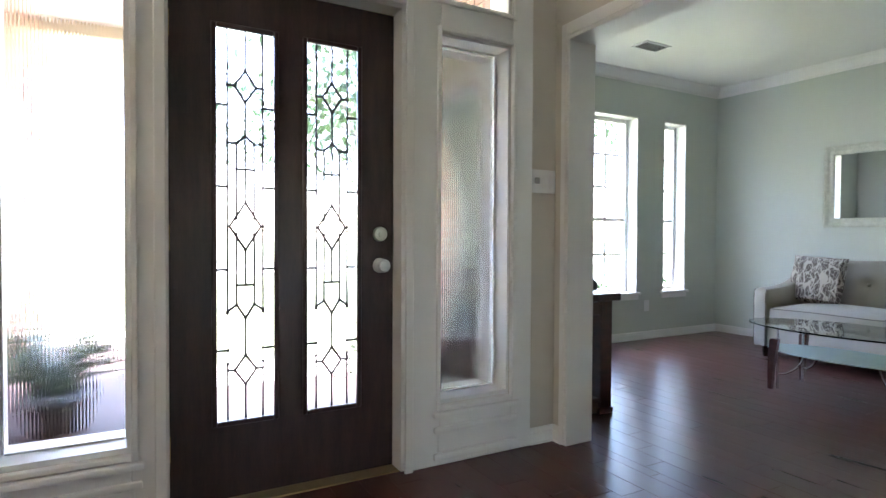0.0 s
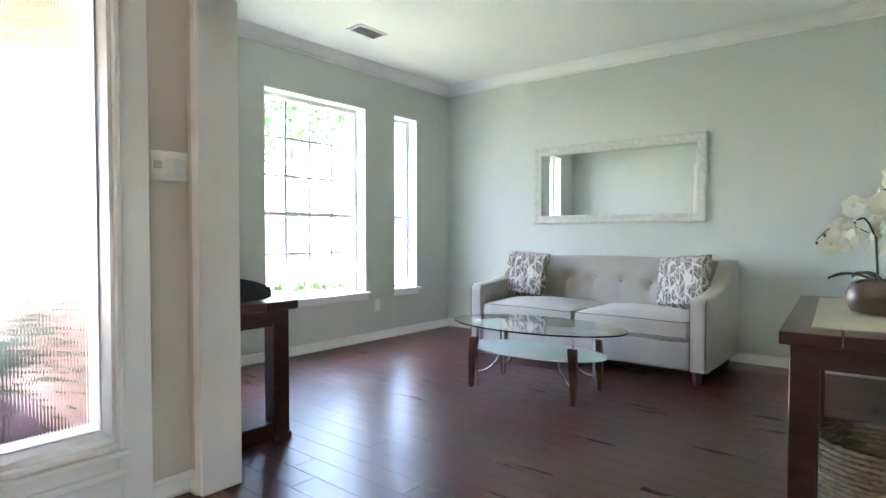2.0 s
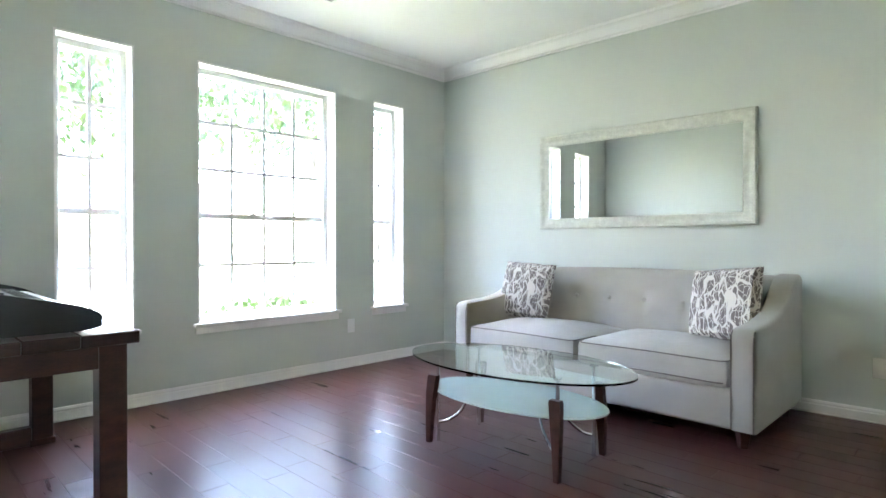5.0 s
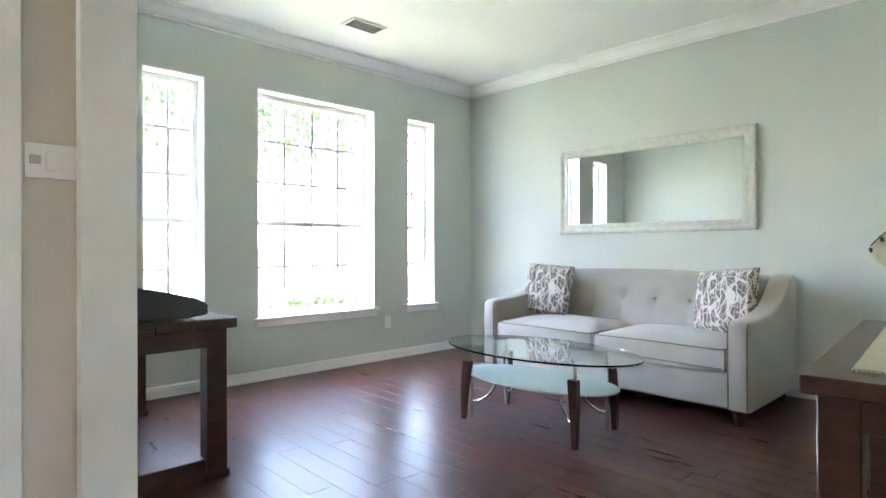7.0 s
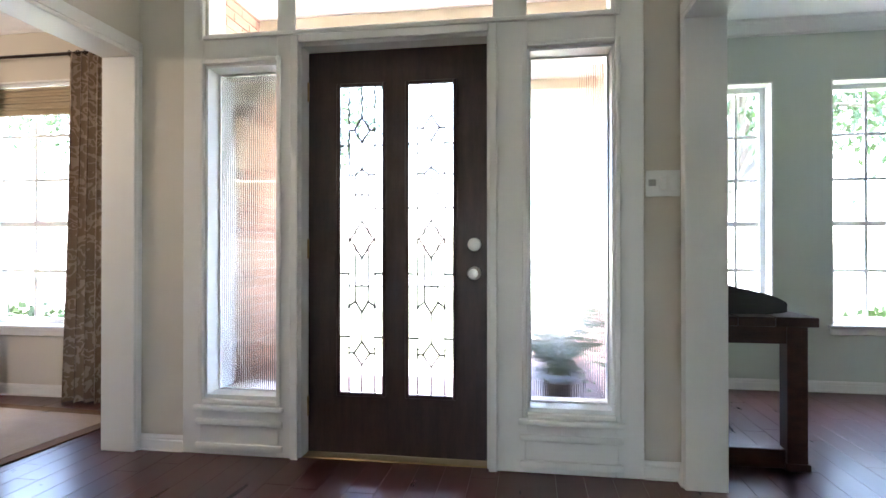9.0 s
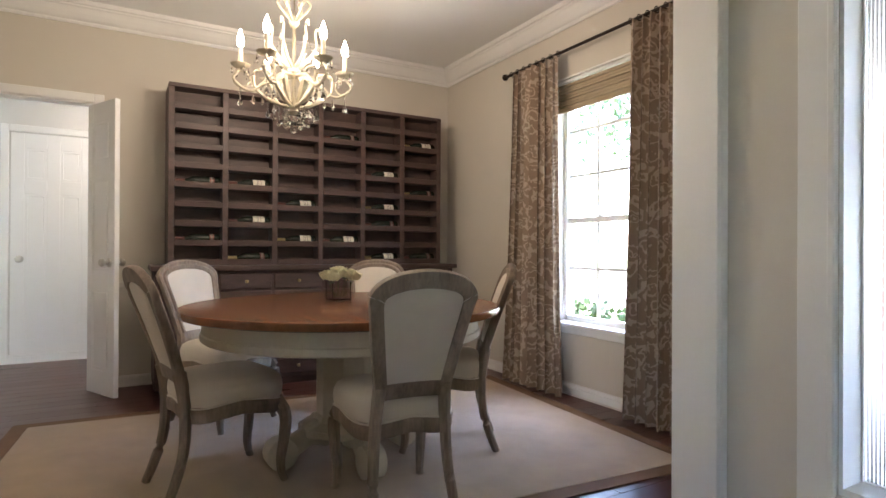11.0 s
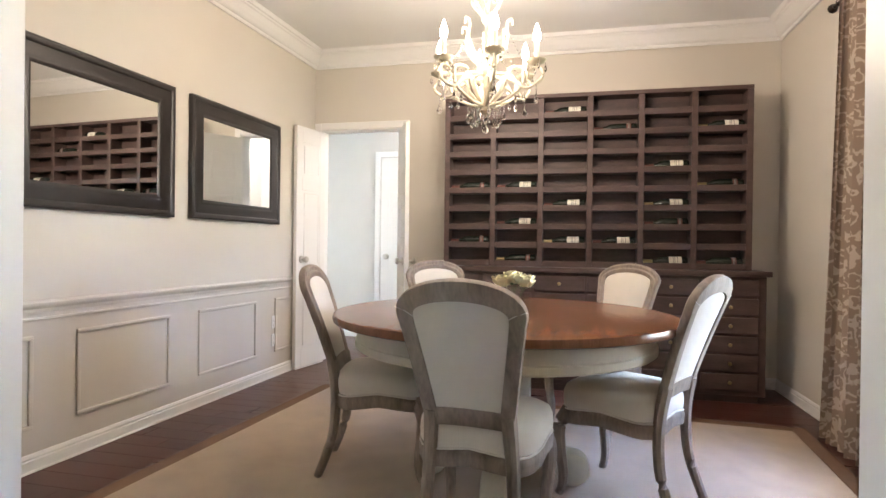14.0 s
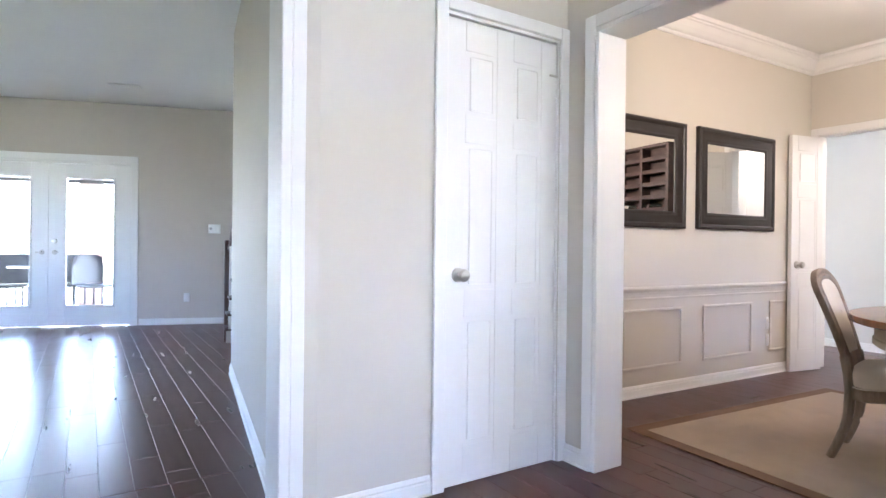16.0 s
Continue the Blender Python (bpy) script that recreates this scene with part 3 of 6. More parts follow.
for a, b in G:
    bm = bmesh.new()
    picture(bm, a + 0.012, b - 0.012, GZ[0] + 0.012, GZ[1] - 0.012, yd0 - 0.008, yd0 + 0.01, 0.02)
    part("glazing_bead", bm, DOORWOOD, door)
    p = part("leaded_pane", B(a, b, yd0 + 0.02, yd0 + 0.025, *GZ), glass("beveled_glass", (0.93, 0.94, 0.95), 0.03) if a == G[0][0] else bpy.data.materials["beveled_glass"], door, "clear bevelled leaded glass")
    p.visible_shadow = False
    bm = bmesh.new()
    w, h = b - a, GZ[1] - GZ[0]

    def came(*pts):
        line = [(a + u * w, yd0 + 0.013, GZ[1] - v * h) for u, v in pts]
        for p, q in zip(line, line[1:]):
            tube(bm, [p, q], 0.0045 if abs(p[0] - q[0]) < 1e-4 else 0.0058, 6)
        for p in line:
            blob(bm, p, 0.0085, 0.005, 0.0085, 1)

    for u in (0.22, 0.78):
        came((u, 0.0), (u, 0.29))
        came((u, 0.29), (u, 0.51))
        came((u, 0.51), (u, 0.72))
        came((u, 0.85), (u, 1.0))
    came((0.5, 0.0), (0.5, 0.105))
    for z0_, z1_ in ((0.105, 0.185), (0.44, 0.56), (0.83, 0.905)):
        zm_ = (z0_ + z1_) / 2
        hw = 0.17 if z0_ != 0.44 else 0.25
        came((0.5, z0_), (0.5 + hw, zm_), (0.5, z1_), (0.5 - hw, zm_), (0.5, z0_))
    for z in (0.145, 0.867):
        came((0.22, z), (0.33, z))
        came((0.67, z), (0.78, z))
    came((0.22, 0.5), (0.25, 0.5))
    came((0.75, 0.5), (0.78, 0.5))
    came((0.5, 0.185), (0.5, 0.27))
    came((0.22, 0.29), (0.36, 0.29), (0.5, 0.27), (0.64, 0.29), (0.78, 0.29))
    came((0.36, 0.29), (0.36, 0.48))
    came((0.64, 0.29), (0.64, 0.48))
    came((0.36, 0.355), (0.64, 0.355))
    came((0.5, 0.27), (0.5, 0.44))
    came((0.36, 0.52), (0.36, 0.70))
    came((0.64, 0.52), (0.64, 0.70))
    came((0.36, 0.65), (0.64, 0.65))
    came((0.5, 0.56), (0.5, 0.65))
    came((0.22, 0.715), (0.36, 0.70), (0.5, 0.735), (0.64, 0.70), (0.78, 0.715))
    came((0.5, 0.735), (0.5, 0.83))
    came((0.5, 0.905), (0.5, 1.0))
    for z in (0.195, 0.4, 0.61, 0.815):
        came((0.0, z), (0.22, z))
        came((0.78, z), (1.0, z))
    part("lead_came", bm, LEAD, door, "thin dark lead lines in diamonds")
for z, r in ((1.07, 0.03), (0.93, 0.03)):
    bm = bmesh.new()
    lathe(bm, [(0.0, 0), (0.033, 0), (0.033, 0.006), (0.027, 0.012), (0.012, 0.016), (0.012, 0.03), (0.026, 0.04), (0.03, 0.052), (0.024, 0.064), (0.0, 0.068)] if z < 1
          else [(0.0, 0), (0.033, 0), (0.033, 0.01), (0.028, 0.018), (0.014, 0.02), (0.013, 0.026), (0.0, 0.027)], 24)
    moved(bm, Matrix.Translation((DOOR_L + 0.85, yd0, z)) @ Matrix.Rotation(radians(90), 4, "X"))
    part("door_knob" if z < 1 else "deadbolt", bm, METAL, door, "satin nickel round knob" if z < 1 else "satin nickel deadbolt")
for z in (0.25, 1.05, 1.85):
    part("hinge", B(DOOR_L - 0.006, DOOR_L + 0.004, yd0 - 0.012, yd0, z - 0.05, z + 0.05, 0.002), BRASS, door)


# ---- six-panel interior doors ----
def panel_door(name, width, m, label, knob_side=1, height=2.03, cols=2, thick=0.035, knob=True):
    """A white six-panel leaf; its hinge edge at the origin, leaf along +x, face towards -y."""
    d = thing(name, label, "door", "", m)
    tagged(d, kind="structure")
    rows = [(0.18, 0.74), (0.86, 1.50), (1.62, 1.90)]
    st = 0.1 if cols == 2 else 0.075
    pw = (width - st * (cols + 1)) / cols
    bm = bmesh.new()
    box(bm, 0.002, width - 0.002, 0.0035, thick - 0.0035, 0.015, height)
    for s, (ya, yb) in ((0, (0.0, 0.0034)), (1, (thick - 0.0034, thick))):
        for i in range(cols + 1):
            xa = i * (pw + st)
            box(bm, xa + 0.002, xa + st - 0.002, ya, yb, 0.015, height, 0.002)
        zs = [0.015] + [v for r in rows for v in r] + [height]
        for za, zb in zip(zs[::2], zs[1::2]):
            for i in range(cols):
                xa = st + i * (pw + st)
                box(bm, xa - 0.002, xa + pw + 0.002, ya, yb, za, zb, 0.002)
    part("leaf", bm, TRIM, d)
    for ya, yb in ((0.0008, 0.0034), (thick - 0.0034, thick - 0.0008)):
        for za, zb in rows:
            for i in range(cols):
                xa = st + i * (pw + st)
                part("raised_panel", B(xa + 0.022, xa + pw - 0.022, ya, yb, za + 0.022, zb - 0.022, 0.004), TRIM, d)
    if knob:
        for s in (1, -1):
            bm = lathe(bmesh.new(), [(0.0, 0), (0.032, 0), (0.03, 0.008), (0.012, 0.012), (0.011, 0.03), (0.024, 0.038), (0.028, 0.05), (0.022, 0.062), (0.0, 0.066)], 20)
            x = width - 0.065 if knob_side > 0 else 0.065
            moved(bm, Matrix.Translation((x, 0 if s > 0 else thick, 0.925)) @ Matrix.Rotation(radians(90 * s), 4, "X"))
            part("door_knob", bm, METAL, d, "satin nickel round knob")
    return d


def door_casing(name, bm, label):
    return solid(name, bm, TRIM, label, "door casing")


# closet door: seen from +y, hinges at its -x side
cd = panel_door("door_2", 0.632, pose(-0.676, CY - 0.045, 0), "closed white six-panel closet door", 1)
for z in (0.28, 1.82):
    part("hinge", B(-0.006, 0.008, 0.035, 0.047, z - 0.045, z + 0.045, 0.002), TRIM, cd)
bm = bmesh.new()
picture(bm, -0.685, -0.035, -0.3, 2.05, CY + 0.0005, CY + 0.016, 0.06)
box(bm, -0.685, -0.676, CY - 0.11, CY + 0.0, 0.0135, 2.05)
box(bm, -0.044, -0.035, CY - 0.11, CY + 0.0, 0.0135, 2.05)
box(bm, -0.676, -0.044, CY - 0.11, CY + 0.0, 2.037, 2.05)
door_casing("trim_closet", bm, "white casing round the closet door")
part("latch", B(0.0, 0.05, 0.036, 0.046, 1.87, 1.88, 0.002), METAL, cd, "small surface latch")
# double door to the back hall
dl = panel_door("door_3", 0.385, pose(DX + 0.015, DOOR2[0] + 0.01, 0, 0, 0, -11), "open narrow white panelled door leaf of a double door", 1, cols=1)
dr = panel_door("door_4", 0.385, pose(DX + 0.015, DOOR2[1] - 0.035, 0, 0, 0, 26), "open narrow white panelled door leaf of a double door", 1, cols=1)
bm = bmesh.new()
picture(bm, DOOR2[0], DOOR2[1], -0.3, HEAD, -0.016, -0.0005, 0.062)
moved(bm, Matrix.Translation((DX, 0, 0)) @ Matrix.Rotation(radians(90), 4, "Z"))
box(bm, DX - 0.12, DX, DOOR2[0], DOOR2[0] + 0.008, 0.0135, HEAD)
box(bm, DX - 0.12, DX, DOOR2[1] - 0.008, DOOR2[1], 0.0135, HEAD)
box(bm, DX - 0.12, DX, DOOR2[0] + 0.008, DOOR2[1] - 0.008, HEAD - 0.008, HEAD)
door_casing("trim_double_door", bm, "white casing round the double door")
panel_door("door_5", 0.62, pose(-5.575, -0.36, 0, 0, 0, 90), "closed white six-panel door in the back hall", -1)
bm = bmesh.new()
picture(bm, -0.37, 0.27, -0.3, 2.04, -0.016, -0.0005, 0.06)
moved(bm, Matrix.Translation((-5.58, 0, 0)) @ Matrix.Rotation(radians(90), 4, "Z"))
door_casing("trim_back_door", bm, "white casing round the back hall door")


# ---- living room things ----
def rounded(bm, x0, x1, y0, y1, z0, z1, r, seg=3):
    return box(bm, x0, x1, y0, y1, z0, z1, r, seg)


def puff(bm, x0, x1, y0, y1, z0, z1, r, crown_h, axis=2):
    """A soft cushion: a rounded box whose top face swells."""
    vs0 = set(bm.verts)
    made = bmesh.ops.create_cube(bm, size=1.0)
    es = list({e for v in made["verts"] for e in v.link_edges})
    bmesh.ops.subdivide_edges(bm, edges=es, cuts=7, use_grid_fill=True)
    for v in [v for v in bm.verts if v not in vs0]:
        u = v.co.copy()
        e = [max(0.0, abs(c) * 2) for c in u]
        sx, sy, sz = (x1 - x0), (y1 - y0), (z1 - z0)
        p = Vector((u.x * sx, u.y * sy, u.z * sz))
        inner = Vector((math.copysign(max(0, abs(p.x) - (sx / 2 - r)), p.x), math.copysign(max(0, abs(p.y) - (sy / 2 - r)), p.y), math.copysign(max(0, abs(p.z) - (sz / 2 - r)), p.z)))
        core = p - inner
        if inner.length > r * 0.999:
            inner = inner.normalized() * r
        p = core + inner
        a, b = [i for i in range(3) if i != axis]
        swell = (1 - e[a] ** 2) * (1 - e[b] ** 2)
        if u[axis] > 0:
            p[axis] += crown_h * swell * (2 * u[axis])
        v.co = p + Vector(((x0 + x1) / 2, (y0 + y1) / 2, (z0 + z1) / 2))
    return bm


sofa = thing("sofa", "beige linen two-cushion sofa with a button-tufted back and dark piping", "sofa", "", pose(5.39, 2.165, 0.0125))
part("base", rounded(bmesh.new(), -0.455, 0.42, -0.90, 0.90, 0.09, 0.30, 0.025), SOFA, sofa)
for y0, y1 in ((-0.885, -0.003), (0.003, 0.885)):
    c = part("seat_cushion", puff(bmesh.new(), -0.47, 0.24, y0, y1, 0.285, 0.455, 0.05, 0.035), SOFA, sofa)
    for z in (0.325, 0.437):
        tube_pts = smoothed([(-0.20, y0 + 0.006, z), (-0.40, y0 + 0.012, z), (-0.452, y0 + 0.03, z), (-0.468, y0 + 0.09, z), (-0.471, (y0 + y1) / 2, z + 0.004), (-0.468, y1 - 0.09, z), (-0.452, y1 - 0.03, z), (-0.40, y1 - 0.012, z), (-0.20, y1 - 0.006, z)], 4)
        part("piping", tube(bmesh.new(), tube_pts, 0.004, 6), PIPING, c)
BUTTONS = (-0.625, -0.36, -0.095, 0.17, 0.435, 0.70)
bm = bmesh.new()
n, m_, rows = 96, 16, []
for i in range(n + 1):
    y = -0.93 + 1.86 * i / n
    t = abs(y) / 0.93
    top = 0.838 + 0.024 * (1 - t ** 2.5)
    row = []
    for j in range(m_ + 1):
        v = j / m_
        z = 0.40 + (top - 0.03 - 0.40) * v
        x = 0.215 + 0.09 * v
        near = min(math.hypot((y - b_) / 0.055, (z - 0.648) / 0.05) for b_ in BUTTONS)
        crease = min(abs(y - b_) for b_ in BUTTONS)
        x += 0.022 * math.exp(-near * near) + (0.006 * math.exp(-(crease / 0.02) ** 2) if z < 0.645 else 0)
        row.append(bm.verts.new((x, y, z)))
    for x, z in ((0.315, top - 0.012), (0.34, top), (0.40, top), (0.43, top - 0.018), (0.44, top - 0.06), (0.43, 0.10), (0.27, 0.10)):
        row.append(bm.verts.new((x, y, z)))
    rows.append(row)
skin(bm, rows)
part("backrest", bm, SOFA, sofa)
for y in BUTTONS:
    part("button", blob(bmesh.new(), (0.274, y, 0.648), 0.010, 0.015, 0.015, 2), SOFA, sofa)
for s in (-1, 1):
    prof = smoothed([(-0.475, 0.50, 0), (-0.472, 0.57, 0), (-0.45, 0.60, 0), (-0.40, 0.612, 0), (-0.2, 0.622, 0), (-0.02, 0.65, 0), (0.10, 0.70, 0), (0.20, 0.775, 0), (0.28, 0.832, 0), (0.36, 0.852, 0), (0.415, 0.85, 0), (0.44, 0.82, 0)], 2)
    prof = [(-0.47, 0.10), *[(p.x, p.y) for p in prof], (0.44, 0.10)]
    rings = []
    for y, k in ((0.888, 0.016), (0.892, 0.006), (0.903, 0.0), (0.985, 0.0), (1.002, 0.006), (1.01, 0.018)):
        ring_ = []
        for x, z in prof:
            ring_.append((x + (k if x < 0 else -k) * (1 if x < -0.4 or x > 0.4 else 0), s * y, z - (k if z > 0.2 else 0)))
        rings.append(ring_)
    bm = bmesh.new()
    skin(bm, [[bm.verts.new(p) for p in r] for r in rings])
    arm = part("arm", bm, SOFA, sofa)
    for y in (0.897, 1.0):
        tp = [(x - 0.001, s * y, z + 0.001) for x, z in prof[:6]]
        part("piping", tube(bmesh.new(), tp, 0.004, 6), PIPING, arm)
for x in (-0.40, 0.36):
    for y in (-0.93, 0.93):
        bm = bmesh.new()
        a = ring(bm, Vector((x, y, 0.0)), Vector((1, 0, 0)), Vector((0, 1, 0)), 0.024, 0.024, 4)
        b = ring(bm, Vector((x, y, 0.105)), Vector((1, 0, 0)), Vector((0, 1, 0)), 0.042, 0.042, 4)
        skin(bm, [a, b])
        part("leg", bm, DARKWOOD, sofa, "tapered dark wooden foot")


def branch_cloth():
    """Grey-brown cloth with pale branching lines."""
    m = bpy.data.materials.new("branch_print_cloth")
    m.use_nodes = True
    n, l = m.node_tree.nodes, m.node_tree.links
    p = n["Principled BSDF"]
    p.inputs["Roughness"].default_value = 0.9
    tc, no, add = n.new("ShaderNodeTexCoord"), n.new("ShaderNodeTexNoise"), n.new("ShaderNodeMix")
    l.new(tc.outputs["Object"], no.inputs["Vector"])
    no.inputs["Scale"].default_value = 8.0
    add.data_type, add.blend_type, add.inputs[0].default_value = "RGBA", "ADD", 0.10
    l.new(tc.outputs["Object"], add.inputs[6])
    l.new(no.outputs["Color"], add.inputs[7])
    layers = []
    for scale, lo, hi in (((8, 27, 8), 0.055, 0.08), ((16, 58, 20), 0.025, 0.055)):
        mp, vo, mr = n.new("ShaderNodeMapping"), n.new("ShaderNodeTexVoronoi"), n.new("ShaderNodeMapRange")
        mp.inputs["Scale"].default_value = scale
        l.new(add.outputs[2], mp.inputs[0])
        vo.feature = "DISTANCE_TO_EDGE"
        vo.inputs["Scale"].default_value = 1.0
        l.new(mp.outputs[0], vo.inputs["Vector"])
        mr.inputs[1].default_value, mr.inputs[2].default_value = lo, hi
        mr.inputs[3].default_value, mr.inputs[4].default_value = 1.0, 0.0
        l.new(vo.outputs["Distance"], mr.inputs[0])
        layers.append(mr.outputs[0])
    top = n.new("ShaderNodeMath")
    top.operation = "MAXIMUM"
    l.new(layers[0], top.inputs[0])
    l.new(layers[1], top.inputs[1])
    cloth = n.new("ShaderNodeMix")
    cloth.data_type = "RGBA"
    cloth.inputs[6].default_value, cloth.inputs[7].default_value = (0.145, 0.118, 0.11, 1), (0.56, 0.51, 0.45, 1)
    l.new(top.outputs[0], cloth.inputs[0])
    l.new(cloth.outputs[2], p.inputs["Base Color"])
    return m


BRANCH = branch_cloth()
for y, turn, tip in ((2.92, 5, -14), (1.475, -16, -16)):
    bm = bmesh.new()
    n = 14
    grid = {}
    for side in (1, -1):
        for i in range(n + 1):
            for j in range(n + 1):
                u, v = 2 * i / n - 1, 2 * j / n - 1
                edge = (1 - u ** 4) * (1 - v ** 4)
                if side == -1 and edge == 0:
                    grid[side, i, j] = grid[1, i, j]
                else:
                    q = 1 - 0.04 * (u * u + v * v - u * u * v * v * 1.2)
                    grid[side, i, j] = bm.verts.new((side * -0.075 * edge ** 0.42, u * 0.228 * q, v * 0.222 * q))
        for i in range(n):
            for j in range(n):
                f = [grid[side, i, j], grid[side, i + 1, j], grid[side, i + 1, j + 1], grid[side, i, j + 1]]
                if len(set(f)) == 4:
                    bm.faces.new(f)
    pil = thing("throw_pillow", "grey-brown throw pillow with a pale branch print on the sofa", "pillow", "pillows on the sofa",
                pose(5.455, y, 0.69, 0, 0, turn) @ pose(0, 0, 0, 0, -tip, 0) @ pose(0, 0, 0, 3 if y > 2 else -6, 0, 0))
    part("cover", bm, BRANCH, pil)
    pts = [(0, -0.21, -0.205), (0, 0, -0.213), (0, 0.21, -0.205), (0, 0.219, 0), (0, 0.21, 0.205), (0, 0, 0.213), (0, -0.21, 0.205), (0, -0.219, 0), (0, -0.21, -0.205)]
    part("piping", tube(bmesh.new(), pts, 0.004, 6), PIPING, pil)

# glass coffee table
ct = thing("coffee_table", "oval glass coffee table with wooden legs and a frosted shelf", "coffee table", "", pose(4.175, 2.06, 0.0125, 0, 0, 3))


def oval(a, b, n=72):
    return [(b * math.cos(2 * math.pi * i / n), a * math.sin(2 * math.pi * i / n)) for i in range(n)]


bm = plate(bmesh.new(), oval(0.63, 0.355), 0.436, 0.446)
part("glass_top", bm, TABLEGLASS, ct, "clear oval glass top with a green edge").visible_shadow = False
part("shelf", plate(bmesh.new(), oval(0.50, 0.265), 0.262, 0.270), FROST, ct, "frosted pale blue glass shelf")
for sx in (-1, 1):
    for sy in (-1, 1):
        x, y = sx * 0.185, sy * 0.355
        bm = bmesh.new()
        rings = []
        for z, w, d, o in ((0.0, 0.013, 0.012, 0.012), (0.12, 0.018, 0.014, 0.010), (0.25, 0.025, 0.016, 0.004), (0.338, 0.028, 0.017, -0.004), (0.350, 0.025, 0.015, -0.006)):
            cx, cy = x + sx * (0.02 + o), y + sy * (0.012 + o)
            rings.append([bm.verts.new((cx + p * d, cy + q * w, z)) for p, q in ((-1, -1), (1, -1), (1, 1), (-1, 1))])
        skin(bm, rings)
        leg = part("leg", bm, DARKWOOD, ct, "curved dark wooden leg")
        bm = tube(bmesh.new(), [(x - sx * 0.012, y, 0.0), (x - sx * 0.012, y, 0.428)], 0.0095, 12)
        lathe(bm, [(0.022, 0.428), (0.022, 0.4355)], 16, (x - sx * 0.012, y, 0))
        part("chrome_rod", bm, CHROME, leg, "chrome upright rod")
        pts = smoothed([(x - sx * 0.01, y, 0.10), (x - sx * 0.04, y - sy * 0.05, 0.115), (x - sx * 0.07, y - sy * 0.11, 0.17), (x - sx * 0.085, y - sy * 0.145, 0.26)], 5)
        part("brace", tube(bmesh.new(), pts, 0.0075, 8), CHROME, leg, "curved chrome brace")


def framed_mirror(name, w, h, fw, m, material, label, profile):
    """A mirror that hangs in the xz plane at y=0, facing -y; its middle at the origin."""
    t = thing(name, label, "mirror", "mirrors on the dining room wall" if material is BLACKFRAME else "", m)
    bm = bmesh.new()
    corners = [(-1, -1), (1, -1), (1, 1), (-1, 1)]
    rings = []
    for cx, cz in corners:
        rings.append([bm.verts.new((cx * (w / 2 - o * fw), -d, cz * (h / 2 - o * fw))) for o, d in profile])
    k = len(profile)
    for i in range(4):
        a, b = rings[i], rings[(i + 1) % 4]
        for j in range(k):
            bm.faces.new((a[j], a[(j + 1) % k], b[(j + 1) % k], b[j]))
    fr = part("frame", bm, material, t)
    part("mirror_glass", B(-(w / 2 - fw) - 0.004, w / 2 - fw + 0.004, -0.014, -0.008, -(h / 2 - fw) - 0.004, h / 2 - fw + 0.004), MIRROR, t, "clear silvered mirror glass", False)
    part("backing", B(-w / 2 + 0.02, w / 2 - 0.02, -0.0075, -0.001, -h / 2 + 0.02, h / 2 - 0.02), material, t)
    return t, fr


PROF = [(0, 0.001), (0, 0.028), (0.12, 0.038), (0.3, 0.036), (0.42, 0.026), (0.6, 0.024), (0.75, 0.029), (0.9, 0.026), (1.0, 0.016), (1.0, 0.001)]
lm, lf = framed_mirror("wall_mirror", 1.645, 0.768, 0.086, on_sofa_wall(2.255, 1.556, 0.002), WHITEFRAME, "long horizontal mirror in a carved white frame above the sofa", PROF)
bm = bmesh.new()
for i in range(64):
    u = -0.79 + 1.58 * i / 63
    for s in (-1, 1):
        blob(bm, (u, -0.034, s * 0.360), 0.0095, 0.006, 0.008, 1)
for i in range(28):
    u = -0.34 + 0.68 * i / 27
    for s in (-1, 1):
        blob(bm, (s * 0.80, -0.034, u), 0.008, 0.006, 0.0095, 1)
part("beading", bm, WHITEFRAME, lf, "carved bead ornament")


def trestle(name, length, m, label):
    """A plank-topped table: local x is the length from its end frame at 0, y the depth."""
    t = thing(name, label, "console table", "", m)
    D = 0.49
    bm = bmesh.new()
    for i in range(3):
        box(bm, -0.03, length + 0.03, i * D / 3 + (0.0008 if i else -0.02), (i + 1) * D / 3 - (0.0008 if i < 2 else -0.02), 0.675, 0.720, 0.004)
    part("tabletop", bm, DARKWOOD, t)
    bm = B(0.05, length - 0.05, 0.02, 0.04, 0.59, 0.674, 0.002)
    box(bm, 0.05, length - 0.05, D - 0.04, D - 0.02, 0.59, 0.674, 0.002)
    box(bm, 0.02, 0.04, 0.04, D - 0.04, 0.59, 0.674, 0.002)
    box(bm, length - 0.04, length - 0.02, 0.04, D - 0.04, 0.59, 0.674, 0.002)
    part("apron", bm, DARKWOOD, t)
    for x in (0.01, length - 0.10):
        for y in (0.01, D - 0.10):
            part("leg", B(x, x + 0.09, y, y + 0.09, 0.0, 0.6745, 0.004), DARKWOOD, t)
        part("stretcher", B(x + 0.015, x + 0.075, 0.1005, D - 0.1005, 0.005, 0.095, 0.004), DARKWOOD, t)
        for y in (0.0, D - 0.11):
            part("foot_block", B(x - 0.006, x + 0.096, y, y + 0.11, 0.0, 0.035, 0.004), DARKWOOD, t)
    return t


trestle("desk", 1.35, pose(2.56, 2.55, 0.0125, 0, 0, 90), "dark reddish wooden desk with a thick plank top below the window")
trestle("console_table", 1.35, pose(3.09, 0.443, 0.0125, 0, 0, 4.8) @ pose(0.03, -0.51, 0), "dark reddish wooden console table with a plank top")

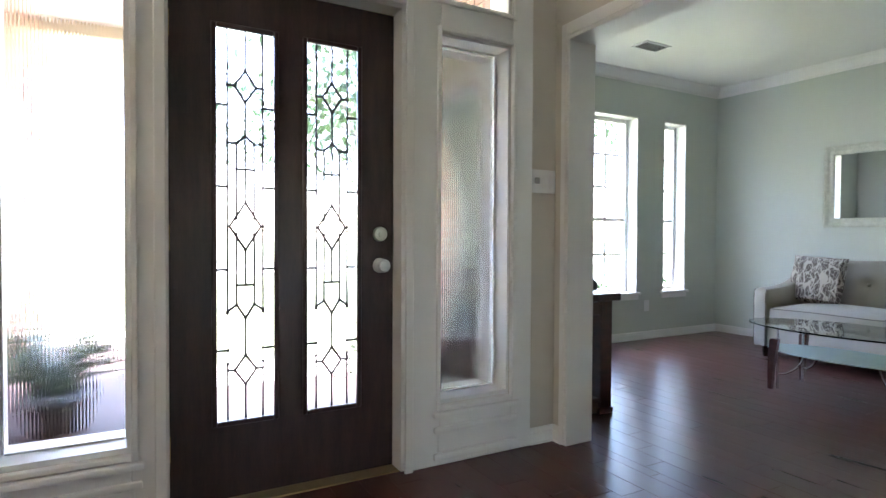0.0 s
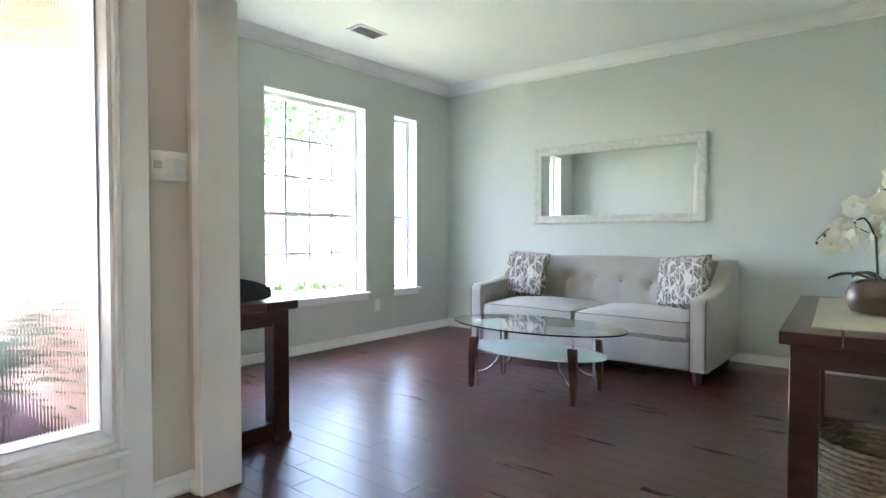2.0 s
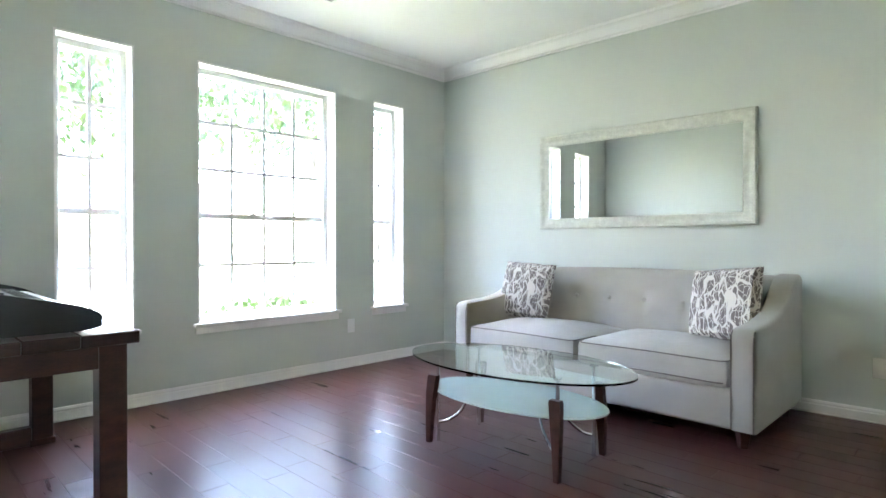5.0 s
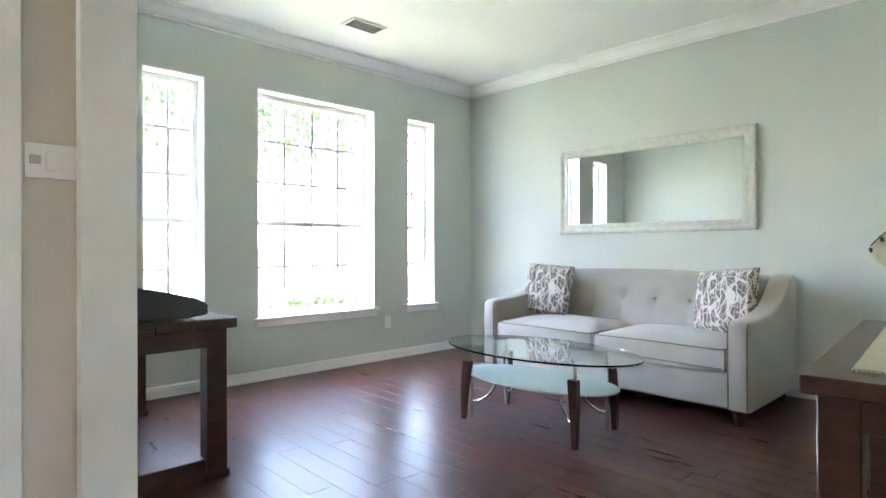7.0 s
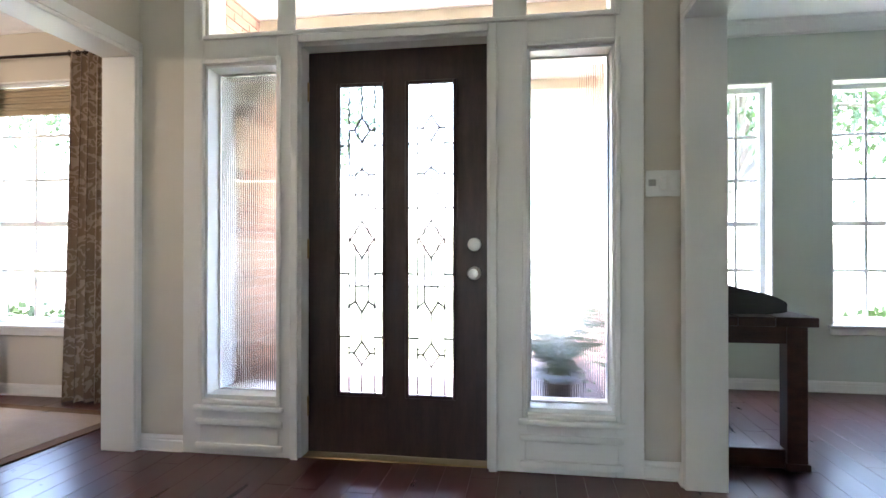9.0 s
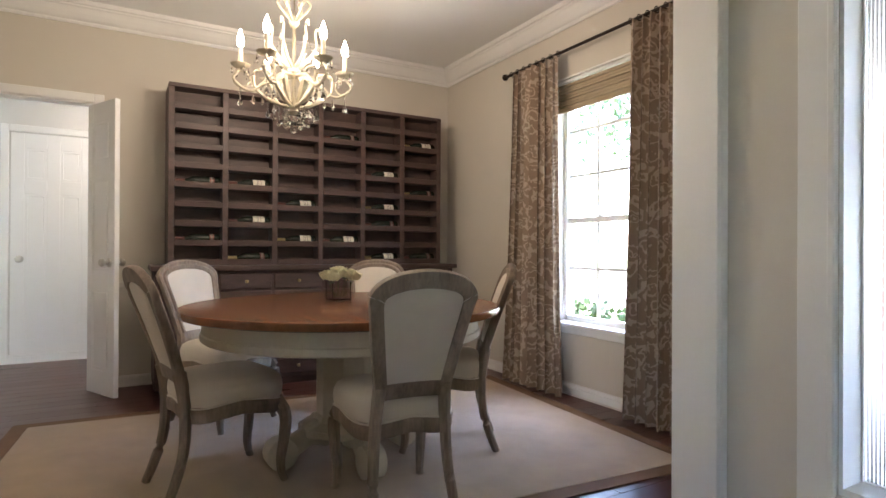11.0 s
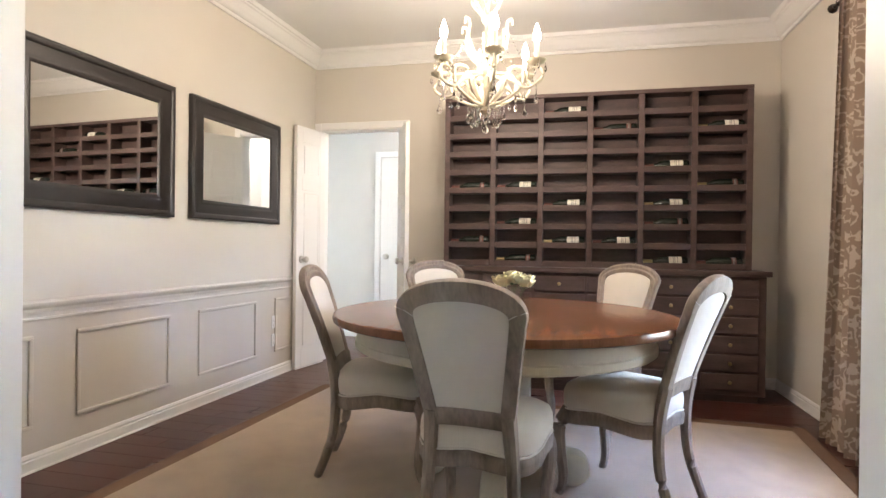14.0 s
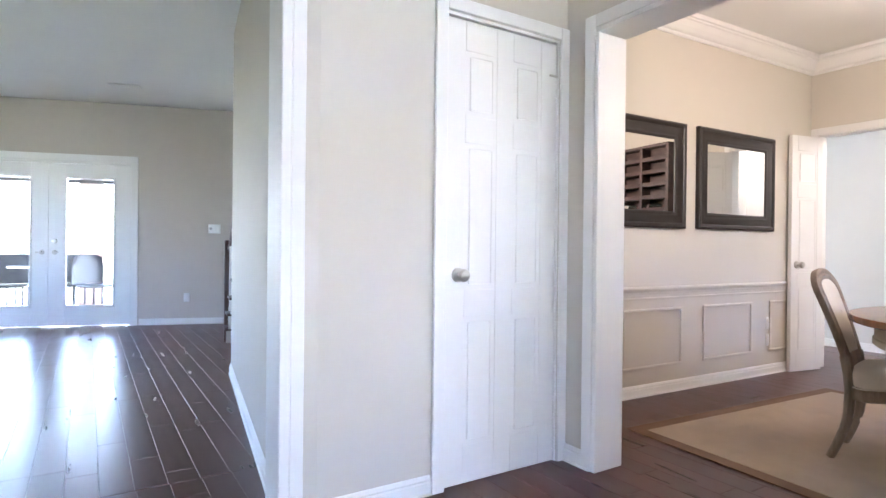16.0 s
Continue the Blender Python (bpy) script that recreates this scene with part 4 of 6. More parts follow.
# keyboard instrument on the desk
kb = thing("digital_piano", "black digital piano standing on the desk", "keyboard", "", pose(2.13, 2.63, 0.734))
BLACK = mat("black_plastic", (0.018, 0.018, 0.022), 0.42, var=0.1)
IVORY = mat("ivory_keys", (0.7, 0.7, 0.68), 0.35, var=0.02)
bm = bmesh.new()
prof = [(0.0, 0.0), (-0.01, 0.10), (0.0, 0.135), (0.03, 0.142), (0.15, 0.112), (0.155, 0.085), (0.30, 0.068), (0.335, 0.055), (0.345, 0.035), (0.335, 0.015), (0.29, 0.0)]
skin(bm, [[bm.verts.new((x, y, z)) for x, z in prof] for y in (0.0, 1.2)])
part("body", bm, BLACK, kb)
part("keys", moved(B(0.16, 0.305, 0.06, 1.14, 0.06, 0.072, 0.002), Matrix.Translation((0, 0, 0.036)) @ Matrix.Rotation(radians(6.5), 4, "Y")), IVORY, kb, "row of white keys")
for i in range(34):
    if i % 7 not in (2, 6):
        y = 0.06 + 1.08 * (i + 1) / 36
        part("black_key", moved(B(0.162, 0.24, y - 0.006, y + 0.006, 0.0722, 0.083, 0.002), Matrix.Translation((0, 0, 0.036)) @ Matrix.Rotation(radians(6.5), 4, "Y")), BLACK, kb)
for y in (0.08, 0.2, 0.55):
    part("knob", lathe(bmesh.new(), [(0.011, 0.0), (0.010, 0.016), (0.0, 0.017)], 12, (0.075, y, 0.128)), BLACK, kb)
for y in (0.0, 1.2):
    bm = bmesh.new()
    edge_ = smoothed([(-0.012, 0.0, 0.02), (-0.014, 0.0, 0.10), (0.02, 0.0, 0.148), (0.15, 0.0, 0.125), (0.28, 0.0, 0.093), (0.345, 0.0, 0.062), (0.352, 0.0, 0.035), (0.32, 0.0, 0.006), (0.02, 0.0, 0.004)], 3)
    skin(bm, [[bm.verts.new((p.x, y + o, p.z)) for p in edge_] for o in (-0.013, 0.013)])
    part("end_cheek", bm, BLACK, kb)

# runner, bowl with orchids, basket
CLOTH = mat("cream_runner_cloth", (0.62, 0.57, 0.42), 0.95, var=0.06, scale=12, bump=0.5, fine=300)
rn = thing("table_runner", "cream woven table runner with a fringed edge on the console", "table runner", "", pose(3.25, 0.365, 0.7335, 0, 0, 4.8) @ pose(0, -0.40, 0))
bm = bmesh.new()
nx, ny = 24, 12
g = [[bm.verts.new((1.15 * i / nx, 0.40 * j / ny, 0.004 + 0.0015 * math.sin(i * 1.3) * math.cos(j))) for j in range(ny + 1)] for i in range(nx + 1)]
for i in range(nx):
    for j in range(ny):
        bm.faces.new((g[i][j], g[i + 1][j], g[i + 1][j + 1], g[i][j + 1]))
ex = bmesh.ops.extrude_face_region(bm, geom=bm.faces[:])
bmesh.ops.translate(bm, verts=[v for v in ex["geom"] if isinstance(v, bmesh.types.BMVert)], vec=(0, 0, -0.0035))
part("cloth", bm, CLOTH, rn)
bm = bmesh.new()
rnd = random.Random(5)
for i in range(90):
    y = 0.40 * i / 89
    tube(bm, [(0, y, 0.003), (-0.012, y + rnd.uniform(-.003, .003), 0.004), (-0.022 - rnd.random() * 0.01, y + rnd.uniform(-.005, .005), 0.002)], 0.0013, 4)
part("fringe", bm, CLOTH, rn, "short knotted fringe")

CERAMIC = mat("glossy_brown_glaze", (0.13, 0.095, 0.08), 0.12, var=0.15, scale=5, coat=0.5)
PETAL = mat("white_petal", (0.78, 0.76, 0.62), 0.6, var=0.06, scale=14)
STEM = mat("orchid_stem", (0.07, 0.09, 0.035), 0.5, var=0.2)
orch = thing("orchid_pot", "glossy brown oval pot with white silk orchids on the runner", "potted plant", "", pose(3.82, 0.15, 0.7375, 0, 0, -51))
bm = lathe(bmesh.new(), [(0.0, 0.0), (0.10, 0.0), (0.125, 0.012), (0.14, 0.05), (0.14, 0.09), (0.125, 0.13), (0.105, 0.142), (0.098, 0.14), (0.115, 0.12), (0.115, 0.11), (0.0, 0.108)], 32)
part("pot", moved(bm, Matrix.Diagonal((1.25, 0.85, 1, 1))), CERAMIC, orch)
rnd = random.Random(8)


def bloom(bm, c, r, rnd):
    """Five broad petals round a small heart, tilted at random."""
    m = Matrix.Translation(c) @ Euler((rnd.uniform(1.0, 1.9), rnd.uniform(-0.4, 0.4), rnd.uniform(-1.1, 0.8) - 1.2)).to_matrix().to_4x4()
    for k in range(5):
        a = 2 * math.pi * k / 5 + 0.3
        w = r * (0.62 if k % 2 else 0.5)
        mid = bm.verts.new(m @ Vector((0.55 * r * math.cos(a), 0.55 * r * math.sin(a), 0.012)))
        ringv = []
        for q in range(9):
            b = 2 * math.pi * q / 9
            x, y = 0.55 * r + 0.5 * r * math.cos(b), w * math.sin(b)
            ringv.append(bm.verts.new(m @ Vector((x * math.cos(a) - y * math.sin(a), x * math.sin(a) + y * math.cos(a), -0.006 * math.sin(b * 2) + 0.004 * k))))
        for q in range(9):
            bm.faces.new((mid, ringv[q], ringv[(q + 1) % 9]))
    blob(bm, m @ Vector((0, 0, 0.015)), 0.007, 0.007, 0.01, 1)


for sx, lean, hgt in ((-0.06, -0.07, 0.40), (0.0, -0.03, 0.52), (0.05, 0.04, 0.60)):
    st = smoothed([(sx, 0, 0.11), (sx + lean * 0.05, 0.01, 0.3), (sx + lean * 0.2, 0.0, hgt - 0.08), (sx + lean * 0.7, 0.02, hgt), (sx + lean * 1.5, 0.03, hgt - 0.04)], 6)
    part("stem", tube(bmesh.new(), st, 0.0045, 6), STEM, orch)
    for i in range(8):
        bm = bmesh.new()
        p = st[-1 - i * 2] + Vector((rnd.uniform(-0.07, 0.06), rnd.uniform(-0.05, 0.05), rnd.uniform(-0.09, 0.05)))
        bloom(bm, p, rnd.uniform(0.045, 0.058), rnd)
        part("flower", bm, PETAL, orch, "white orchid bloom")
tw = smoothed([(-0.09, 0.02, 0.34), (-0.16, 0.04, 0.375), (-0.22, 0.06, 0.36), (-0.27, 0.07, 0.31)], 5)
part("bud_twig", tube(bmesh.new(), tw, 0.0022, 5), STEM, orch)
for i in (6, 9, 12, 15):
    part("bud", blob(bmesh.new(), tw[i] + Vector((0, 0, -0.014)), 0.006, 0.006, 0.009, 1), STEM, orch)
for a, ln in ((2.8, 0.2), (0.3, 0.24), (-0.9, 0.16), (1.9, 0.14)):
    bm = bmesh.new()
    d, s = Vector((math.cos(a), math.sin(a), 0)), Vector((-math.sin(a), math.cos(a), 0))
    rows = []
    for i in range(8):
        u = i / 7
        c = d * (0.03 + ln * u) + Vector((0, 0, 0.115 + 0.07 * math.sin(u * 2.2) - 0.03 * u))
        w = 0.028 * math.sin(math.pi * min(1, u * 0.9 + 0.1)) + 0.001
        rows.append([bm.verts.new(c - s * w + Vector((0, 0, 0.008))), bm.verts.new(c), bm.verts.new(c + s * w + Vector((0, 0, 0.008)))])
    for p, q in zip(rows, rows[1:]):
        for j in range(2):
            bm.faces.new((p[j], p[j + 1], q[j + 1], q[j]))
    ex = bmesh.ops.extrude_face_region(bm, geom=bm.faces[:])
    bmesh.ops.translate(bm, verts=[v for v in ex["geom"] if isinstance(v, bmesh.types.BMVert)], vec=(0, 0, -0.003))
    part("leaf", bm, STEM, orch, "dark green strap leaf")

WICKER = mat("woven_seagrass", (0.36, 0.29, 0.20), 0.85, var=0.25, scale=30, bump=0.5, fine=150)
bk = thing("basket", "round woven seagrass basket with dark contents under the console", "basket", "", pose(3.46, 0.16, 0.0125))
bm = bmesh.new()
for k in range(15):
    z = 0.012 + 0.0195 * k
    r = 0.175 + 0.045 * math.sin(k / 14 * 2.2)
    pts = [(r * math.cos(2 * math.pi * i / 48) * 1.0 * (1 + 0.02 * (-1) ** (i + k)), r * math.sin(2 * math.pi * i / 48) * (1 + 0.02 * (-1) ** (i + k)), z) for i in range(49)]
    tube(bm, pts, 0.0105, 5)
part("weave", bm, WICKER, bk)
part("basket_bottom", lathe(bmesh.new(), [(0.0, 0.0), (0.17, 0.0), (0.17, 0.012), (0.0, 0.012)], 32), WICKER, bk)
part("contents", blob(bmesh.new(), (0.02, 0, 0.13), 0.15, 0.15, 0.09, 3), mat("dark_folded_cloth", (0.03, 0.035, 0.05), 0.85, var=0.2, bump=0.5, fine=30), bk, "dark folded cloth")


# ---- ceiling vents, switches, outlets ----
def vent(name, m, w, d, label, slats=7):
    t = thing(name, label, "ceiling vent", "ceiling vents", m)
    bm = bmesh.new()
    for a, b, c, e in ((-w, w, -d, -d + 0.022), (-w, w, d - 0.022, d), (-w, -w + 0.022, -d + 0.022, d - 0.022), (w - 0.022, w, -d + 0.022, d - 0.022)):
        box(bm, a, b, c, e, -0.012, -0.001, 0.003)
    part("frame", bm, VINYL, t)
    part("backing", B(-w + 0.02, w - 0.02, -d + 0.02, d - 0.02, -0.004, -0.001), BLACK, t)
    for i in range(slats):
        y = -d + 0.03 + (2 * d - 0.06) * i / (slats - 1)
        part("slat", moved(B(-w + 0.022, w - 0.022, -0.009, 0.009, -0.001, 0.001), Matrix.Translation((0, y, -0.010)) @ Matrix.Rotation(radians(35), 4, "X")), VINYL, t)
    return t


vent("ceiling_vent", pose(4.01, 3.56, H), 0.155, 0.09, "white louvred metal vent in the living room ceiling")
vent("ceiling_vent", pose(0.9, -5.2, 2.80, 0, 0, -14), 0.16, 0.06, "white louvred metal vent in the family room ceiling")


def plate_thing(name, m, w, h, kind_of, label):
    """A wall plate in the xz plane facing -y."""
    t = thing(name, label, "wall switch" if "switch" in name else "outlet", "", m)
    part("cover_plate", B(-w / 2, w / 2, -0.006, -0.0005, -h / 2, h / 2, 0.003, 2), VINYL, t)
    n = 3 if w > 0.13 else 1
    for i in range(n):
        x = (i - (n - 1) / 2) * 0.046
        if kind_of == "switch":
            if i == 0:
                part("dial", B(x - 0.016, x + 0.016, -0.010, -0.0055, -0.012, 0.018, 0.002), mat("grey_dial", (0.5, 0.5, 0.5), 0.5), t)
            else:
                part("rocker", B(x - 0.0165, x + 0.0165, -0.0095, -0.0055, -0.033, 0.033, 0.002), VINYL, t)
        else:
            for z in (-0.02, 0.02):
                part("socket", lathe(bmesh.new(), [(0.0, 0.0), (0.016, 0.0), (0.015, 0.002), (0, 0.002)], 16), VINYL, t).matrix_local = Matrix.Translation((x, -0.006, z)) @ Matrix.Rotation(radians(90), 4, "X")
    return t


plate_thing("light_switch", pose(1.863, FY, 1.342), 0.148, 0.118, "switch", "white three-gang light switch plate beside the cased opening")
plate_thing("wall_outlet", on_sofa_wall(0.80, 0.33), 0.072, 0.116, "outlet", "white outlet on the sage wall")
plate_thing("wall_outlet", pose(4.72, LY, 0.36), 0.072, 0.116, "outlet", "white outlet below the living room windows")
for z in (0.44, 0.30):
    plate_thing("wall_outlet", on_mirror_wall(-3.57, z), 0.072, 0.10, "outlet", "beige outlet on the panelled wall")


# ---- dining room things ----
# wainscot mouldings on the mirror wall
bm = bmesh.new()


def rail_profile(bm, x0, x1, y, z):
    prof = [(0, z - 0.03), (0.008, z - 0.03), (0.012, z - 0.012), (0.022, z + 0.002), (0.026, z + 0.014), (0.02, z + 0.024), (0, z + 0.026)]
    skin(bm, [[bm.verts.new((x, y + o + 0.0005, zz)) for o, zz in prof] for x in (x0, x1)])


rail_profile(bm, DL, DX, 0, 0.755)
box(bm, DX + 0.001, DL - 0.001, 0.0005, 0.01, 0.690, 0.704, 0.002)
askew = Matrix.Translation((DX, DB, 0)) @ Matrix.Rotation(radians(MIRROR_TURN), 4, "Z") @ Matrix.Translation((-DX, 0, 0))
moved(bm, askew)
solid("trim_chair_rail", bm, BEIGE, "beige chair rail along the panelled dining wall", "moulding")
bm = bmesh.new()
for x0, x1 in ((-1.62, -0.99), (-2.455, -1.84), (-3.325, -2.70), (-4.12, -3.57)):
    w = 0.02
    for a, b, c, d in ((x0, x1, 0.605, 0.625), (x0, x1, 0.205, 0.225), (x0, x0 + w, 0.225, 0.605), (x1 - w, x1, 0.225, 0.605)):
        box(bm, a, b, 0.0005, 0.014, c, d, 0.005, 2)
solid("trim_wall_panels", moved(bm, askew), BEIGE, "beige raised picture-frame panels on the dining wall", "moulding")
bm = B(DX + 0.0005, DX + 0.02, DOOR2[1] + 0.065, 0.66, 0.735, 0.775, 0.005, 2)
solid("trim_chair_rail_back", bm, BEIGE, "beige chair rail beside the double door", "moulding")

BPROF = [(0, 0.001), (0, 0.03), (0.1, 0.04), (0.22, 0.038), (0.3, 0.028), (0.36, 0.03), (0.7, 0.02), (0.78, 0.024), (0.88, 0.022), (1.0, 0.012), (1.0, 0.001)]
framed_mirror("wall_mirror", 0.985, 0.765, 0.125, on_mirror_wall(-1.965, 1.58, 0.001), BLACKFRAME, "mirror in a wide black-brown frame on the dining wall", BPROF)
framed_mirror("wall_mirror", 0.985, 0.765, 0.125, on_mirror_wall(-3.093, 1.585, 0.001), BLACKFRAME, "mirror in a wide black-brown frame near the double door", BPROF)

# wine rack: hutch on a drawer base
RY0, RY1, RZ0, RZ1, RXF, RXB = 0.765, 2.945, 0.905, 2.19, -3.83, -4.17
base_c = thing("drawer_cabinet", "wide espresso wooden cabinet with rows of small drawers", "cabinet", "", pose(0, 0, 0.0125))
bm = B(RXB, -3.715, 0.68, 3.005, 0.05, 0.855, 0.004)
part("body", bm, ESPRESSO, base_c)
part("cabinet_top", B(RXB - 0.01, -3.68, 0.655, 3.03, 0.855, 0.892, 0.006, 2), ESPRESSO, base_c)
part("plinth", B(RXB, -3.74, 0.72, 2.965, 0.0, 0.05), ESPRESSO, base_c)
for c in range(6):
    for r in range(6):
        y0, y1 = 0.715 + c * 0.377, 0.715 + c * 0.377 + 0.356
        z0, z1 = 0.085 + r * 0.127, 0.085 + r * 0.127 + 0.112
        dr_ = part("drawer", B(-3.716, -3.702, y0, y1, z0, z1, 0.004), ESPRESSO, base_c)
        bm = lathe(bmesh.new(), [(0.0, 0), (0.007, 0.0), (0.006, 0.01), (0.013, 0.016), (0.012, 0.024), (0.0, 0.027)], 12)
        part("drawer_knob", moved(bm, Matrix.Translation((-3.702, (y0 + y1) / 2, (z0 + z1) / 2)) @ Matrix.Rotation(radians(90), 4, "Y")), BRASS, dr_, "small round metal knob")
rack = thing("wine_rack", "tall espresso wooden wine rack with six columns of cubbies", "wine rack", "", pose(0, 0, 0.0))
part("back_panel", B(RXB, RXF - 0.128, RY0, RY1, RZ0, RZ1 - 0.0305), ESPRESSO, rack)
cw = (RY1 - RY0 - 0.04) / 6
rh = (RZ1 - RZ0 - 0.04) / 9
part("frame_top", B(RXB, RXF + 0.004, RY0, RY1, RZ1 - 0.03, RZ1, 0.003), ESPRESSO, rack)
for c in range(7):
    y = RY0 + 0.02 + c * cw
    part("upright", B(RXF - 0.1275, RXF, y - 0.02, y + 0.02, RZ0, RZ1 - 0.0305, 0.002), ESPRESSO, rack)
for c in range(6):
    for r in range(9):
        y0, z = RY0 + 0.02 + c * cw + 0.0205, RZ0 + r * rh
        bm = B(RXF - 0.1275, RXF - 0.006, y0, y0 + cw - 0.041, z, z + 0.014)
        box(bm, RXF - 0.0055, RXF - 0.001, y0, y0 + cw - 0.041, z, z + 0.043, 0.002)
        part("shelf", bm, ESPRESSO, rack)
BOTTLE = mat("dark_green_bottle", (0.012, 0.018, 0.012), 0.12, var=0.2)
LABELW = mat("cream_bottle_label", (0.68, 0.64, 0.56), 0.7, var=0.06)
CAPRED = mat("wine_foil", (0.16, 0.06, 0.05), 0.35, 0.5, var=0.2)
GOLD = mat("gold_foil", (0.55, 0.42, 0.2), 0.35, 0.8, var=0.2)


def bottle(m, label_w, foil, text):
    t = thing("wine_bottle", text, "wine bottle", "bottles in the rack", m)
    bm = lathe(bmesh.new(), [(0.0, 0), (0.033, 0.0), (0.0365, 0.006), (0.0365, 0.165), (0.033, 0.19), (0.018, 0.215), (0.0145, 0.235), (0.0145, 0.24)], 20)
    part("glass_body", bm, BOTTLE, t)
    part("foil", lathe(bmesh.new(), [(0.0146, 0.235), (0.0152, 0.236), (0.0152, 0.288), (0.0158, 0.29), (0.0158, 0.298), (0.0, 0.299)], 16), foil, t)
    if label_w:
        bm = bmesh.new()
        lathe(bm, [(0.0368, 0.04), (0.0370, 0.041), (0.0370, 0.041 + label_w), (0.0368, 0.042 + label_w)], 24)
        lab = part("paper_label", bm, label_w > 0.05 and LABELW or CAPRED, t, "cream paper label")
        for q in (0.3, 0.5, 0.62):
            part("print_bar", lathe(bmesh.new(), [(0.0371, 0.041 + label_w * q), (0.0372, 0.041 + label_w * q + 0.001), (0.0372, 0.044 + label_w * q), (0.0371, 0.045 + label_w * q)], 24), mat("print_grey", (0.25, 0.22, 0.2), 0.7) if "print_grey" not in bpy.data.materials else bpy.data.materials["print_grey"], lab)
    return t


LAB, DIM = "dark wine bottle with a cream label lying in a cubby", "dark wine bottle with a faded label lying in a cubby"
for c, r, lw in ((2, 0, 1), (3, 1, 0), (5, 1, 1), (4, 3, 1), (0, 4, 0), (1, 4, 1), (5, 4, 0), (2, 5, 1), (4, 5, 1), (1, 6, 1), (4, 6, 0),
                 (0, 7, 0), (2, 7, 1), (3, 7, 1), (1, 8, 0), (4, 8, 1), (5, 8, 0)):
    y = RY0 + 0.02 + c * cw + cw / 2
    z = RZ0 + (8 - r) * rh + 0.0145 + 0.037
    bottle(pose(RXF - 0.055, y + 0.147, z, 0, 0, 0) @ Matrix.Rotation(radians(90), 4, "X") @ Matrix.Rotation(radians(37 * c + 61 * r), 4, "Z"),
           0.085 if lw else 0.03, GOLD if (c + r) % 3 == 0 else CAPRED, LAB if lw else DIM)

# rug
rug = thing("area_rug", "tan woven area rug with a brown bound border under the table", "rug", "", pose(-2.29, 1.44, 0.0128, 0, 0, -4))
part("rug_field", B(-0.95, 0.95, -1.47, 1.47, 0.0, 0.009, 0.003), RUG, rug)
bm = bmesh.new()
for a, b, c, d in ((-1.03, 1.03, -1.55, -1.4705), (-1.03, 1.03, 1.4705, 1.55), (-1.03, -0.9505, -1.4705, 1.4705), (0.9505, 1.03, -1.4705, 1.4705)):
    box(bm, a, b, c, d, 0.0, 0.008, 0.002)
part("border", bm, RUGEDGE, rug, "flat brown border")

# round pedestal table
RUGZ = 0.0222
TC = Vector((-2.085, 1.435))
tb = thing("round_table", "round walnut-topped dining table on a cream pedestal", "dining table", "", pose(TC.x, TC.y, RUGZ))
part("tabletop", lathe(bmesh.new(), [(0.0, 0.700), (0.728, 0.700), (0.742, 0.706), (0.746, 0.72), (0.742, 0.735), (0.728, 0.7385), (0.0, 0.739)], 96), TABLEWOOD, tb)
part("apron", lathe(bmesh.new(), [(0.625, 0.6995), (0.643, 0.699), (0.643, 0.63), (0.65, 0.625), (0.65, 0.60), (0.64, 0.592), (0.625, 0.592)], 96), CREAM, tb, "cream round apron")
bm = bmesh.new()
pent = lambda r, z: [bm.verts.new((r * math.cos(a), r * math.sin(a), z)) for a in [math.pi / 8 + math.pi / 4 * k for k in range(8)]]
skin(bm, [pent(0.22, 0.14), pent(0.22, 0.17), pent(0.15, 0.19), pent(0.135, 0.22), pent(0.135, 0.58), pent(0.17, 0.62), pent(0.2, 0.64), pent(0.3, 0.6995)])
part("pedestal", bm, CREAM, tb, "cream octagonal pedestal", False)
for k in range(4):
    a = radians(2 + 90 * k)
    bm = bmesh.new()
    prof = smoothed([(0.08, 0, 0.12), (0.15, 0, 0.14), (0.22, 0, 0.11), (0.27, 0, 0.08), (0.31, 0, 0.085)], 4)
    tube(bm, prof, [0.06] * 6 + [0.05] * 6 + [0.045] * (len(prof) - 12), 10, 0.9)
    lathe(bm, [(0.0, -0.05), (0.06, -0.05), (0.07, -0.044), (0.07, 0.044), (0.06, 0.05), (0.0, 0.05)], 24)
    scr = [v for v in bm.verts][-24 * 6:]
    bmesh.ops.transform(bm, matrix=Matrix.Translation((0.31, 0, 0.0712)) @ Matrix.Rotation(radians(90), 4, "X"), verts=scr)
    part("scroll_foot", moved(bm, Matrix.Rotation(a, 4, "Z")), CREAM, tb, "cream scrolled foot")

# flowers in a glass cube
vz = RUGZ + 0.7405
fl = thing("flower_vase", "small square glass vase with cream roses on the table", "vase", "", pose(-2.26, 1.46, vz))
bm = bmesh.new()
for a, b, c, d in ((-0.05, 0.05, -0.05, -0.045), (-0.05, 0.05, 0.045, 0.05), (-0.05, -0.045, -0.045, 0.045), (0.045, 0.05, -0.045, 0.045)):
    box(bm, a, b, c, d, 0.0, 0.095)
box(bm, -0.045, 0.045, -0.045, 0.045, 0.0, 0.008)
part("glass_cube", bm, glass("vase_glass"), fl, "clear glass cube")
ROSE = mat("cream_rose", (0.93, 0.88, 0.62), 0.7, var=0.06, scale=30)
rnd = random.Random(3)
